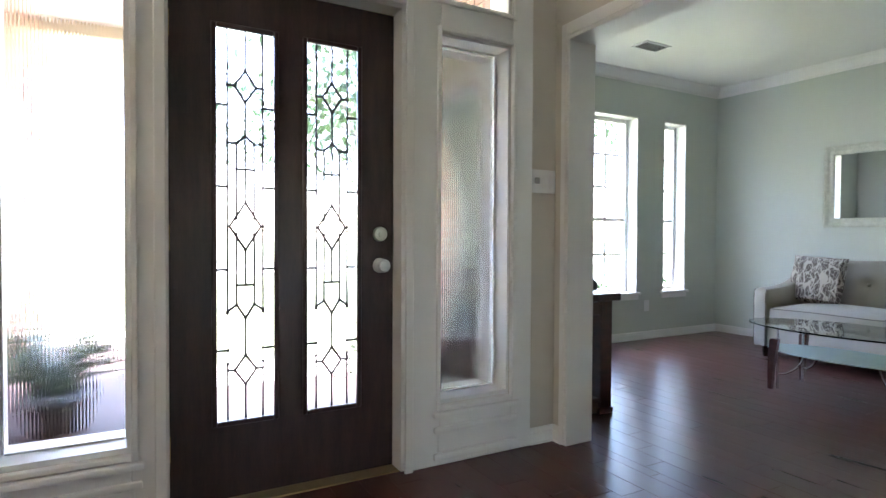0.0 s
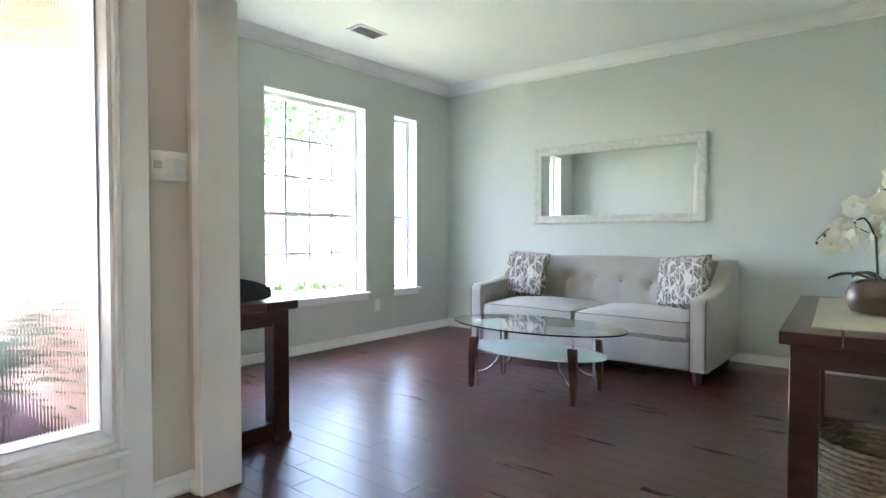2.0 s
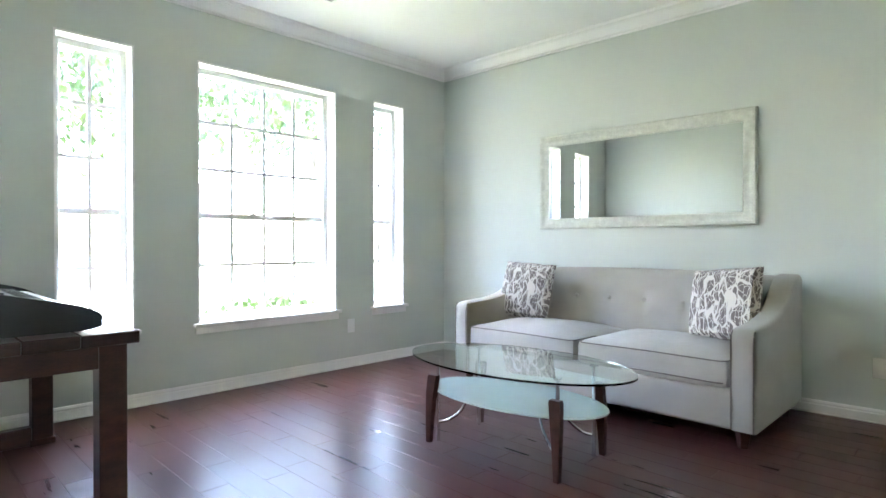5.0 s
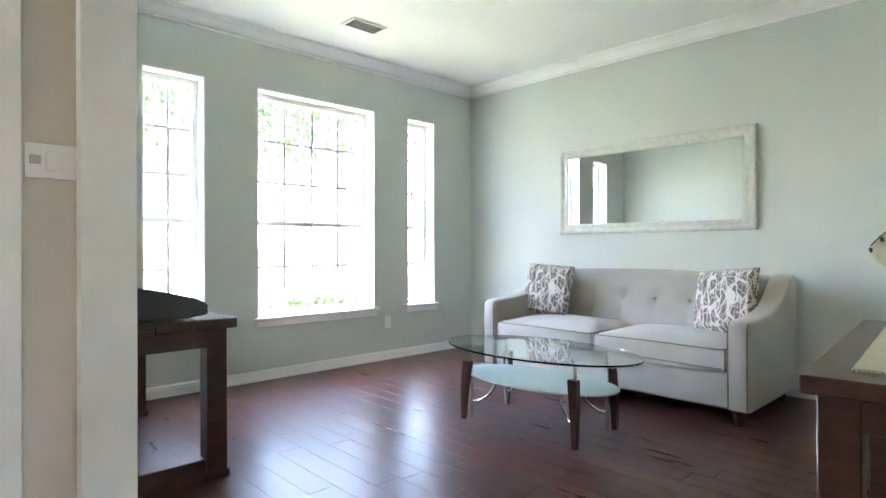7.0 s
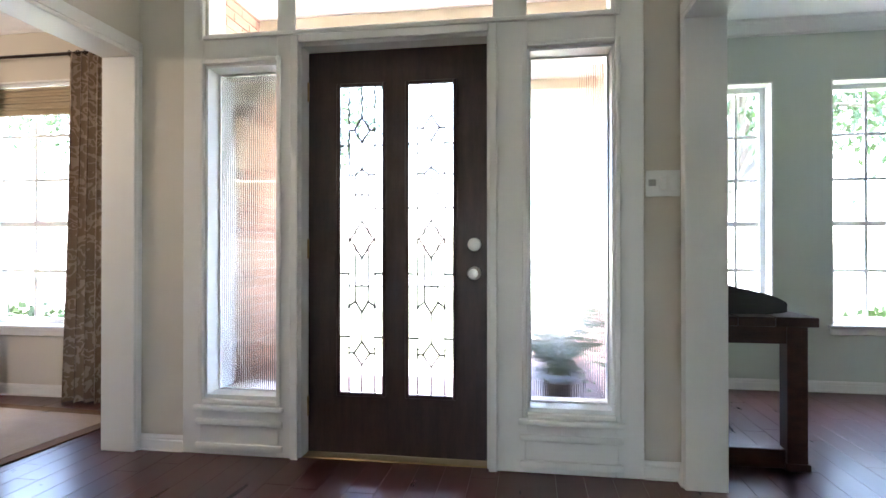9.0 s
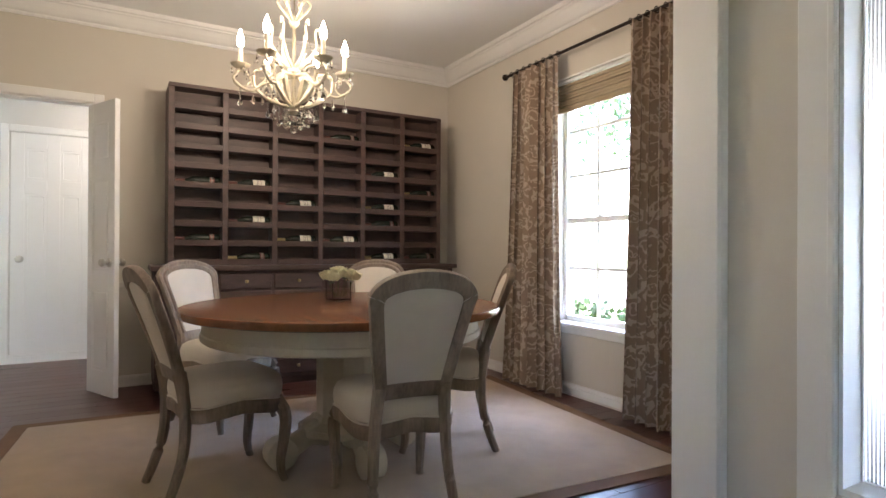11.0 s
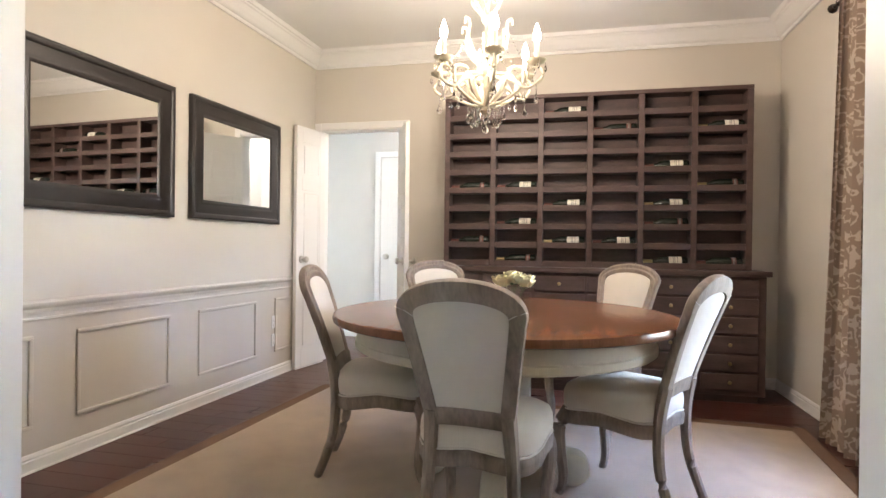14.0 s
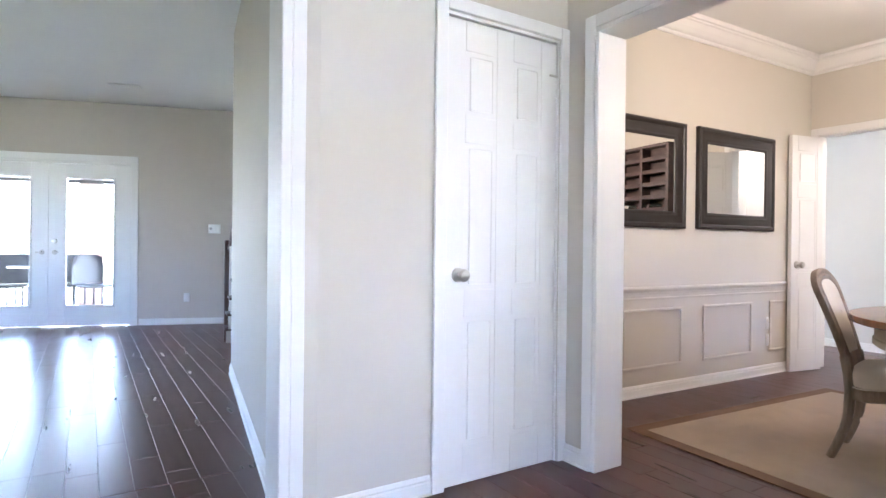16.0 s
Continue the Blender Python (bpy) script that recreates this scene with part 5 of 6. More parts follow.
for i, (x, y, z) in enumerate(((0, 0, 0.155), (0.05, 0.02, 0.14), (-0.05, 0.01, 0.14), (0.01, -0.055, 0.135), (-0.01, 0.06, 0.14), (0.055, -0.045, 0.125), (-0.055, -0.04, 0.125), (0.05, 0.065, 0.125))):
    bm = bmesh.new()
    for lay, (rr, n, op) in enumerate(((0.012, 3, 0.1), (0.022, 5, 0.35), (0.034, 6, 0.8))):
        for k in range(n):
            a = 2 * math.pi * k / n + lay * 0.7 + i
            c = Vector((math.cos(a), math.sin(a), 0))
            s = Vector((-c.y, c.x, 0))
            g = [[bm.verts.new(Vector((x, y, z)) + c * (rr * (0.5 + 0.5 * v) + op * 0.012 * v * v) + s * (u * rr * 0.85 * math.sin(0.5 + 1.9 * v)) + Vector((0, 0, -0.02 + 0.042 * v - 0.012 * op * v * v - 0.006 * u * u))) for u in (-1, 0, 1)] for v in (0, 0.5, 1)]
            for p in range(2):
                for q in range(2):
                    bm.faces.new((g[p][q], g[p][q + 1], g[p + 1][q + 1], g[p + 1][q]))
    part("rose", bm, ROSE, fl, "cream rose")
    part("stem", tube(bmesh.new(), [(x * 0.3, y * 0.3, 0.012), (x, y, z - 0.02)], 0.0025, 5), STEM, fl)
bm = bmesh.new()
for k in range(16):
    a = rnd.uniform(0, 6.28)
    c = Vector((0.07 * math.cos(a), 0.07 * math.sin(a), 0.10 + rnd.uniform(-0.01, 0.02)))
    d = Vector((math.cos(a), math.sin(a), rnd.uniform(-0.4, 0.3))) * 0.035
    s = Vector((-math.sin(a), math.cos(a), 0)) * 0.014
    v = [bm.verts.new(q) for q in (c - d * 0.6, c + s, c + d, c - s)]
    bm.faces.new(v)
part("leaves", bm, LEAF, fl)


# ---- chairs: weathered frame, linen seat and oval back; the chair faces +y ----
def chair(m, label):
    t = thing("dining_chair", label, "chair", "chairs round the table", m)
    bm = bmesh.new()
    n = 28
    out = []
    for i in range(n):
        a = 2 * math.pi * i / n
        c, s = math.cos(a), math.sin(a)
        w = 0.238 + 0.022 * s
        out.append((math.copysign(abs(c) ** 0.55, c) * w, math.copysign(abs(s) ** 0.6, s) * 0.225))
    rings = []
    for k, z in ((0.985, 0.385), (1.0, 0.395), (1.015, 0.425), (1.005, 0.452), (0.965, 0.474), (0.85, 0.49), (0.5, 0.502), (0.02, 0.506)):
        rings.append([bm.verts.new((x * k, y * k, z)) for x, y in out])
    skin(bm, rings)
    part("seat", bm, LINEN, t, "cream linen seat cushion")
    bm = bmesh.new()
    rings = []
    for k, z in ((0.93, 0.325), (1.0, 0.33), (1.022, 0.342), (1.016, 0.352), (1.026, 0.362), (1.03, 0.376), (1.0, 0.388), (0.9, 0.388), (0.9, 0.325)):
        rings.append([bm.verts.new((x * k, y * k, z + 0.012 * math.cos(4 * math.atan2(y, x)))) for x, y in out])
    skin(bm, rings, False)
    part("seat_rail", bm, CHAIRWOOD, t)
    welt = [(x * 1.008, y * 1.008, 0.392 + 0.012 * math.cos(4 * math.atan2(y, x))) for x, y in out]
    part("welt", tube(bmesh.new(), welt + welt[:1], 0.004, 6), LINEN, t, "double welt along the seat")

    def lean(z):
        return -0.215 - 0.27 * (z - 0.45) - 0.15 * (z - 0.45) ** 2

    half = [(0.134, 0.505), (0.146, 0.58), (0.160, 0.67), (0.175, 0.76), (0.186, 0.83), (0.190, 0.868), (0.178, 0.893), (0.145, 0.915), (0.098, 0.930), (0.048, 0.9375), (0.0, 0.940)]
    loop = [(x, z) for x, z in half] + [(-x, z) for x, z in half[-2::-1]]
    pts = smoothed([(x, lean(z), z) for x, z in loop], 3)
    bm = bmesh.new()
    rings = []
    for i, p in enumerate(pts):
        d = (pts[min(i + 1, len(pts) - 1)] - pts[max(i - 1, 0)]).normalized()
        fwd = Vector((0, 1, 0.3)).normalized()
        side = d.cross(fwd).normalized()
        wide = 1.0 + 0.28 * max(0.0, (p.z - 0.84) / 0.1) + 0.1 * math.exp(-((p.z - 0.868) / 0.02) ** 2)
        prof = [(-0.026, -0.017), (-0.006, -0.021), (0.024, -0.019), (0.028, 0.004), (0.018, 0.019), (0.004, 0.023), (-0.004, 0.014), (-0.016, 0.019), (-0.026, 0.014), (-0.029, 0.002)]
        rings.append([bm.verts.new(p + side * (u * wide) + fwd * v) for u, v in prof])
    skin(bm, rings)
    bf = part("back_frame", bm, CHAIRWOOD, t)
    for s in (-1, 1):
        q = Vector((s * 0.188, lean(0.868), 0.868))
        out_ = Vector((s * 0.036, -0.022, 0.012))
        part("mitre_joint", tube(bmesh.new(), [q - Vector((s * 0.034, 0.021, 0.018)), q + Vector((0, -0.0215, 0)), q + out_], 0.0013, 5), LINEN, bf, "pale filled mitre joint")
    bm = bmesh.new()
    prof = [(-0.140, 0.0), (-0.085, 0.004), (0.0, 0.006), (0.085, 0.004), (0.140, 0.0)]
    rings = [[bm.verts.new((x, lean(z) + dy, z + q)) for x, q in prof] for z, dy in ((0.475, -0.018), (0.475, 0.016), (0.537, 0.016), (0.537, -0.018))]
    for a, b in zip(rings, rings[1:] + rings[:1]):
        for i in range(4):
            bm.faces.new((a[i], a[i + 1], b[i + 1], b[i]))
    part("lower_rail", bm, CHAIRWOOD, t)
    inner = [(x * 0.90, 0.532 + (z - 0.505) * 0.905) for x, z in loop]
    for sgn, nm in ((1, "back_pad"), (-1, "back_panel")):
        bm = bmesh.new()
        rings = []
        for k, o in ((1.0, 0.0), (0.97, 0.012 * sgn), (0.75, 0.02 * sgn), (0.4, 0.025 * sgn), (0.02, 0.026 * sgn)):
            rings.append([bm.verts.new((x * k, lean(0.75 + (z - 0.75) * k) + o, 0.75 + (z - 0.75) * k)) for x, z in inner])
        skin(bm, rings, False)
        part(nm, bm, LINEN, t, "cream linen back upholstery")
    for s in (-1, 1):
        pts = smoothed([(s * 0.19, 0.17, 0.37), (s * 0.215, 0.205, 0.30), (s * 0.212, 0.203, 0.20), (s * 0.203, 0.19, 0.10), (s * 0.204, 0.195, 0.04), (s * 0.210, 0.208, 0.0)], 4)
        rad = [0.035 - 0.018 * (i / (len(pts) - 1)) ** 0.8 for i in range(len(pts))]
        rad[-1] = 0.0195
        part("leg", tube(bmesh.new(), pts, rad, 8), CHAIRWOOD, t, "curved cabriole front leg")
        pts = smoothed([(s * 0.139, lean(0.53), 0.53), (s * 0.145, -0.222, 0.44), (s * 0.152, -0.215, 0.34), (s * 0.16, -0.225, 0.2), (s * 0.168, -0.262, 0.08), (s * 0.172, -0.295, 0.0)], 4)
        part("leg", tube(bmesh.new(), pts, [0.029 - 0.010 * i / len(pts) for i in range(len(pts))], 8), CHAIRWOOD, t, "splayed back leg")
    return t


CH = "weathered wood dining chair with cream linen seat and oval back"
first = chair(pose(-1.545, 1.445, RUGZ, 0, 0, 84), CH)
first.scale = (0.91, 0.93, 0.955)
for x, y, rz in ((-2.09, 0.885, 11), (-2.05, 1.955, 150), (-2.96, 1.02, -58), (-2.95, 1.885, -125)):
    copy_thing(first, pose(x, y, RUGZ, 0, 0, rz)).scale = (0.92, 0.93, 0.955)


# ---- chandelier ----
IRON = mat("cream_gilt_iron", (0.72, 0.66, 0.52), 0.4, 0.2, var=0.15, scale=20, bump=0.2, fine=90)
BULB = glow("candle_bulb", (1.0, 0.82, 0.60), 2.0)
CAND = mat("candle_sleeve", (0.75, 0.70, 0.58), 0.5, var=0.05)
cx, cy = -2.49, 1.285
chn = thing("chandelier", "cream iron crystal chandelier with lit candle bulbs", "chandelier", "", pose(cx, cy, 0))
part("column", lathe(bmesh.new(), [(0.0, 1.735), (0.016, 1.74), (0.03, 1.755), (0.018, 1.775), (0.012, 1.80), (0.012, 1.93), (0.03, 1.945), (0.036, 1.965), (0.025, 1.985), (0.01, 2.0), (0.01, 2.20), (0.022, 2.215), (0.03, 2.235), (0.015, 2.25), (0.008, 2.27), (0.0, 2.275)], 20), IRON, chn)
part("chain_rod", tube(bmesh.new(), [(0, 0, 2.27), (0, 0, 2.715)], 0.004, 8), IRON, chn)
part("canopy", lathe(bmesh.new(), [(0.0, 2.69), (0.02, 2.692), (0.05, 2.71), (0.06, 2.7385), (0.0, 2.739)], 24), IRON, chn)


def crystal(bm, p, length, r):
    """A pointed cut drop that hangs at p."""
    x, y, z = p
    lathe(bm, [(0.0, z), (0.003, z - 0.004), (r * 0.45, z - length * 0.35), (r, z - length * 0.7), (r * 0.6, z - length * 0.9), (0.0, z - length)], 6, (x, y, 0))


def drop(p, length, r):
    bm = bmesh.new()
    crystal(bm, p, length, r)
    return part("crystal_drop", bm, CRYSTAL, chn, "clear cut crystal drop", False)


def beads(bm, a, b, n, sag, r):
    a, b = Vector(a), Vector(b)
    for i in range(n):
        t = (i + 0.5) / n
        p = a.lerp(b, t) - Vector((0, 0, sag * 4 * t * (1 - t)))
        blob(bm, p, r, r, r, 1)


for k in range(6):
    a = radians(60 * k + 17)
    d = Vector((math.cos(a), math.sin(a), 0))
    arm = smoothed([d * 0.02 + Vector((0, 0, 1.78)), d * 0.10 + Vector((0, 0, 1.80)), d * 0.19 + Vector((0, 0, 1.86)), d * 0.20 + Vector((0, 0, 1.95)), d * 0.13 + Vector((0, 0, 1.96)), d * 0.12 + Vector((0, 0, 1.91)), d * 0.16 + Vector((0, 0, 1.89))], 4)
    A = part("arm", tube(bmesh.new(), arm, 0.009, 7), IRON, chn, "scrolled cream iron arm")
    arm2 = smoothed([d * 0.02 + Vector((0, 0, 1.95)), d * 0.12 + Vector((0, 0, 1.93)), d * 0.20 + Vector((0, 0, 1.855)), d * 0.262 + Vector((0, 0, 1.865)), d * 0.305 + Vector((0, 0, 1.91)), d * 0.27 + Vector((0, 0, 1.962))], 4)
    part("arm", tube(bmesh.new(), arm2, 0.008, 7), IRON, chn, "curved cream candle arm")
    scr = smoothed([d * 0.015 + Vector((0, 0, 1.99)), d * 0.07 + Vector((0, 0, 2.03)), d * 0.115 + Vector((0, 0, 2.11)), d * 0.11 + Vector((0, 0, 2.19)), d * 0.135 + Vector((0, 0, 2.21)), d * 0.14 + Vector((0, 0, 2.18))], 4)
    part("upper_scroll", tube(bmesh.new(), scr, [0.013 - 0.006 * i / len(scr) for i in range(len(scr))], 6, 0.6), IRON, chn)
    top = smoothed([d * 0.01 + Vector((0, 0, 2.24)), d * 0.05 + Vector((0, 0, 2.28)), d * 0.085 + Vector((0, 0, 2.33)), d * 0.06 + Vector((0, 0, 2.36)), d * 0.045 + Vector((0, 0, 2.33))], 4)
    part("top_scroll", tube(bmesh.new(), top, 0.0065, 6), IRON, chn)
    loop_ = [d * (0.262 + 0.042 * math.cos(q * 0.5236)) + Vector((0, 0, 1.908 + 0.042 * math.sin(q * 0.5236))) for q in range(13)]
    part("scroll_loop", tube(bmesh.new(), loop_, 0.006, 6), IRON, chn)
    c = d * 0.27
    B_ = part("bobeche", lathe(bmesh.new(), [(0.0, 1.962), (0.02, 1.963), (0.045, 1.975), (0.05, 1.985), (0.045, 1.983), (0.02, 1.975), (0.014, 1.98), (0.0, 1.98)], 16, (c.x, c.y, 0)), IRON, chn, "petal drip dish")
    cs = part("candle_sleeve", tube(bmesh.new(), [(c.x, c.y, 1.98), (c.x, c.y, 2.075)], 0.012, 12), CAND, chn)
    part("bulb", lathe(bmesh.new(), [(0.008, 2.075), (0.016, 2.085), (0.0195, 2.105), (0.016, 2.128), (0.008, 2.15), (0.002, 2.168)], 12, (c.x, c.y, 0)), BULB, cs, "glowing candle bulb").visible_shadow = False
    for q in range(4):
        b = a + 1.57 * q + 0.5
        drop((c.x + 0.045 * math.cos(b), c.y + 0.045 * math.sin(b), 1.975), 0.05, 0.009)
    drop((c.x, c.y, 1.82), 0.055, 0.016)
    bm = bmesh.new()
    beads(bm, (c.x, c.y, 1.862), (c.x, c.y, 1.82), 4, 0, 0.005)
    nxt = Vector((math.cos(a + radians(60)), math.sin(a + radians(60)), 0)) * 0.27
    beads(bm, (c.x, c.y, 1.965), (d.x * 0.12, d.y * 0.12, 2.15), 14, 0.05, 0.005)
    beads(bm, (c.x, c.y, 1.97), (nxt.x, nxt.y, 1.97), 12, 0.07, 0.005)
    for f_, z in ((0.05, 1.76), (0.075, 1.755), (0.10, 1.785)):
        beads(bm, (d.x * f_, d.y * f_, z + 0.02), (d.x * f_, d.y * f_, z - 0.03), 5, 0, 0.0045)
    tagged(part("bead_string", bm, CRYSTAL, chn, "strings of small clear beads"), kind="stuff")
    for f_, z, ln, r in ((0.05, 1.728, 0.055, 0.014), (0.075, 1.722, 0.05, 0.013), (0.10, 1.752, 0.055, 0.013), (0.16, 1.83, 0.05, 0.011), (0.205, 1.835, 0.055, 0.012)):
        drop((d.x * f_, d.y * f_, z), ln, r)
    leaf_ = smoothed([d * 0.03 + Vector((0, 0, 1.80)), d * 0.075 + Vector((0, 0, 1.85)), d * 0.10 + Vector((0, 0, 1.91)), d * 0.135 + Vector((0, 0, 1.935))], 4)
    part("acanthus_leaf", tube(bmesh.new(), leaf_, [0.006 + 0.017 * math.sin(math.pi * min(1.0, i / 11)) * (1.0 if i % 3 else 0.72) for i in range(len(leaf_))], 6, 0.9, d), IRON, chn, "cream painted metal leaf")
    lamp = new("chandelier_lamp", bpy.data.lights.new("chandelier_lamp", "POINT"))
    lamp.data.energy, lamp.data.color, lamp.data.shadow_soft_size = 0.10, (1.0, 0.80, 0.60), 0.02
    lamp.location = (cx + c.x, cy + c.y, 2.11)
part("drop_stem", tube(bmesh.new(), [(0, 0, 1.74), (0, 0, 1.672)], 0.004, 6), CRYSTAL, chn)
part("crystal_ball", blob(bmesh.new(), (0, 0, 1.655), 0.018, 0.018, 0.018, 2), CRYSTAL, chn, "round cut crystal ball", False)


# ---- curtains ----
def damask():
    m = mat("brown_damask_cloth", (0.30, 0.215, 0.15), 0.75, var=0.1, scale=8, bump=0.25, fine=300, sheen=0.25)
    n, l = m.node_tree.nodes, m.node_tree.links
    p = n["Principled BSDF"]
    tc, no, mp, vo, cr = n.new("ShaderNodeTexCoord"), n.new("ShaderNodeTexNoise"), n.new("ShaderNodeMapping"), n.new("ShaderNodeTexVoronoi"), n.new("ShaderNodeValToRGB")
    add = n.new("ShaderNodeMix")
    add.data_type, add.blend_type, add.inputs[0].default_value = "RGBA", "ADD", 0.09
    no.inputs["Scale"].default_value = 14.0
    l.new(tc.outputs["Object"], no.inputs["Vector"])
    l.new(tc.outputs["Object"], add.inputs[6])
    l.new(no.outputs["Color"], add.inputs[7])
    mp.inputs["Scale"].default_value = (20, 6, 13)
    l.new(add.outputs[2], mp.inputs[0])
    l.new(mp.outputs[0], vo.inputs["Vector"])
    vo.feature = "SMOOTH_F1"
    vo.inputs["Scale"].default_value = 1.0
    wv = n.new("ShaderNodeMath")
    wv.operation = "SINE"
    ml = n.new("ShaderNodeMath")
    ml.operation, ml.inputs[1].default_value = "MULTIPLY", 24.0
    l.new(vo.outputs["Distance"], ml.inputs[0])
    l.new(ml.outputs[0], wv.inputs[0])
    cr.color_ramp.elements[0].position, cr.color_ramp.elements[0].color = 0.35, (0.28, 0.205, 0.15, 1)
    cr.color_ramp.elements[1].position, cr.color_ramp.elements[1].color = 0.6, (0.49, 0.40, 0.32, 1)
    l.new(wv.outputs[0], cr.inputs[0])
    l.new(cr.outputs[0], p.inputs["Base Color"])
    return m


DAMASK = damask()
ROD = mat("dark_bronze_rod", (0.03, 0.02, 0.016), 0.4, 0.7, var=0.1)
RODY, RODZ = DY - 0.095, 2.40
rod = thing("curtain_rod", "dark bronze curtain rod with ball finials above the dining window", "curtain rod")
part("rod", tube(bmesh.new(), [(-3.09, RODY, RODZ), (-1.44, RODY, RODZ)], 0.011, 12), ROD, rod)
for x, s in ((-3.09, -1), (-1.44, 1)):
    bm = lathe(bmesh.new(), [(0.0, 0), (0.014, 0.0), (0.012, 0.012), (0.024, 0.028), (0.026, 0.04), (0.016, 0.055), (0.0, 0.06)], 16)
    part("finial", moved(bm, Matrix.Translation((x, RODY, RODZ)) @ Matrix.Rotation(radians(90 * s), 4, "Y")), ROD, rod, "turned ball finial")
for x in (-3.02, -1.47):
    bm = B(x - 0.008, x + 0.008, RODY, DY - 0.001, RODZ - 0.03, RODZ - 0.014, 0.002)
    box(bm, x - 0.015, x + 0.015, DY - 0.006, DY - 0.001, RODZ - 0.05, RODZ + 0.03, 0.002)
    part("bracket", bm, ROD, rod)


def curtain(x0, x1, flare, folds, label, seed):
    t = thing("curtain", label, "curtain", "curtains at the dining window", pose((x0 + x1) / 2, RODY, 0.0125))
    rnd = random.Random(seed)
    ph = [rnd.uniform(-0.5, 0.5) for _ in range(folds + 2)]
    bm = bmesh.new()
    nx, nz = folds * 10, 36
    rows = []
    W = x1 - x0
    for j in range(nz + 1):
        v = j / nz
        z = 0.008 + (RODZ - 0.03) * v
        row = []
        for i in range(nx + 1):
            u = i / nx
            k = u * folds
            amp = 0.034 + 0.016 * (1 - v) + 0.008 * math.sin(3 * k + seed)
            wob = 0.35 * math.sin(2.1 * v + ph[int(k)] * 3) * (1 - v)
            row.append(bm.verts.new(((u - 0.5) * (W * (1 - 0.10 * v) + flare * (1 - v) ** 2) + 0.012 * math.sin(4 * math.pi * k + wob), amp * math.sin(2 * math.pi * k + wob + ph[int(k)]) - 0.02 * (1 - v), z)))
        rows.append(row)
    for a, b in zip(rows, rows[1:]):
        for i in range(nx):
            bm.faces.new((a[i], a[i + 1], b[i + 1], b[i]))
    ex = bmesh.ops.extrude_face_region(bm, geom=bm.faces[:])
    bmesh.ops.translate(bm, verts=[v for v in ex["geom"] if isinstance(v, bmesh.types.BMVert)], vec=(0, 0.003, 0))
    part("drape", bm, DAMASK, t)
    for i in range(folds + 1):
        x = (i / folds - 0.5) * W * 0.9
        bm = tube(bmesh.new(), [(x, 0.019 * math.cos(q * 0.6283), RODZ - 0.0125 + 0.019 * math.sin(q * 0.6283)) for q in range(11)], 0.003, 6)
        part("curtain_ring", bm, ROD, t)


curtain(-3.07, -2.47, 0.12, 7, "brown damask curtain hanging in folds beside the window", 2)
curtain(-1.87, -1.52, 0.06, 5, "brown damask curtain hanging in folds near the foyer", 5)
SHADE = mat("woven_wood_shade", (0.50, 0.40, 0.27), 0.8, var=0.2, scale=6, stretch=(0.4, 1, 14), bump=0.5, fine=60, fine_stretch=(0.3, 1, 6))
sh = thing("window_shade", "woven wood window shade drawn up at the top", "blind", "", pose(0, 0, 0))
for i in range(9):
    part("slat", B(DW[0] + 0.016, DW[1] - 0.016, DY + 0.03 + 0.006 * (i % 2), DY + 0.05 + 0.006 * (i % 2), 2.02 + 0.0225 * i, 2.0405 + 0.0225 * i, 0.003), SHADE, sh)
part("headrail", B(DW[0] + 0.016, DW[1] - 0.016, DY + 0.02, DY + 0.07, 2.226, 2.247, 0.003), VINYL, sh)

# ---- family room: french doors, stairs ----
fm = Matrix.Translation((FAR0.x, FAR0.y, 0)) @ Matrix.Rotation(math.atan2(far_d.y, far_d.x), 4, "Z")
for k in range(2):
    x0 = FDOORS + 0.01 + k * 0.92
    d = tagged(thing("door_%d" % (6 + k), "closed white french door leaf with a full glass pane", "door", "", fm), kind="structure")
    bm = bmesh.new()
    for a, b, c, e in ((x0, x0 + 0.185, 0.02, 2.03), (x0 + 0.735, x0 + 0.918, 0.02, 2.03), (x0 + 0.185, x0 + 0.735, 0.02, 0.26), (x0 + 0.185, x0 + 0.735, 1.86, 2.03)):
        box(bm, a, b, -0.09, -0.045, c, e, 0.003)
    part("leaf", bm, TRIM, d)
    bm = bmesh.new()
    picture(bm, x0 + 0.2, x0 + 0.72, 0.275, 1.845, -0.045, -0.03, 0.025)
    part("glazing_frame", bm, TRIM, d)
    part("pane", B(x0 + 0.185, x0 + 0.735, -0.07, -0.066, 0.26, 1.86), CLEAR, d).visible_shadow = False
    part("blind_stack", B(x0 + 0.205, x0 + 0.715, -0.064, -0.05, 1.79, 1.845, 0.003), mat("grey_blind", (0.35, 0.34, 0.32), 0.6) if k == 0 else bpy.data.materials["grey_blind"], d, "grey raised blind")
    kx = x0 + (0.85 if k == 0 else 0.07)
    bm = lathe(bmesh.new(), [(0.0, 0), (0.03, 0), (0.028, 0.01), (0.012, 0.014), (0.012, 0.035), (0.0, 0.036)], 16)
    part("door_handle", moved(bm, Matrix.Translation((kx, -0.045, 0.93)) @ Matrix.Rotation(radians(-90), 4, "X")), METAL, d)
    part("lever", B(kx - 0.055 + 0.05 * k, kx + 0.005 + 0.05 * k, -0.015, -0.007, 0.922, 0.938, 0.003), METAL, d)
    if k == 0:
        bm = lathe(bmesh.new(), [(0.0, 0), (0.03, 0), (0.028, 0.012), (0.0, 0.014)], 16)
        part("deadbolt", moved(bm, Matrix.Translation((kx, -0.045, 1.07)) @ Matrix.Rotation(radians(-90), 4, "X")), METAL, d)
bm = bmesh.new()
picture(bm, FDOORS, FDOORS + 1.86, -0.4, 2.06, 0.0005, 0.018, 0.085)
box(bm, FDOORS, FDOORS + 0.009, -0.16, 0.0, 0.0135, 2.06)
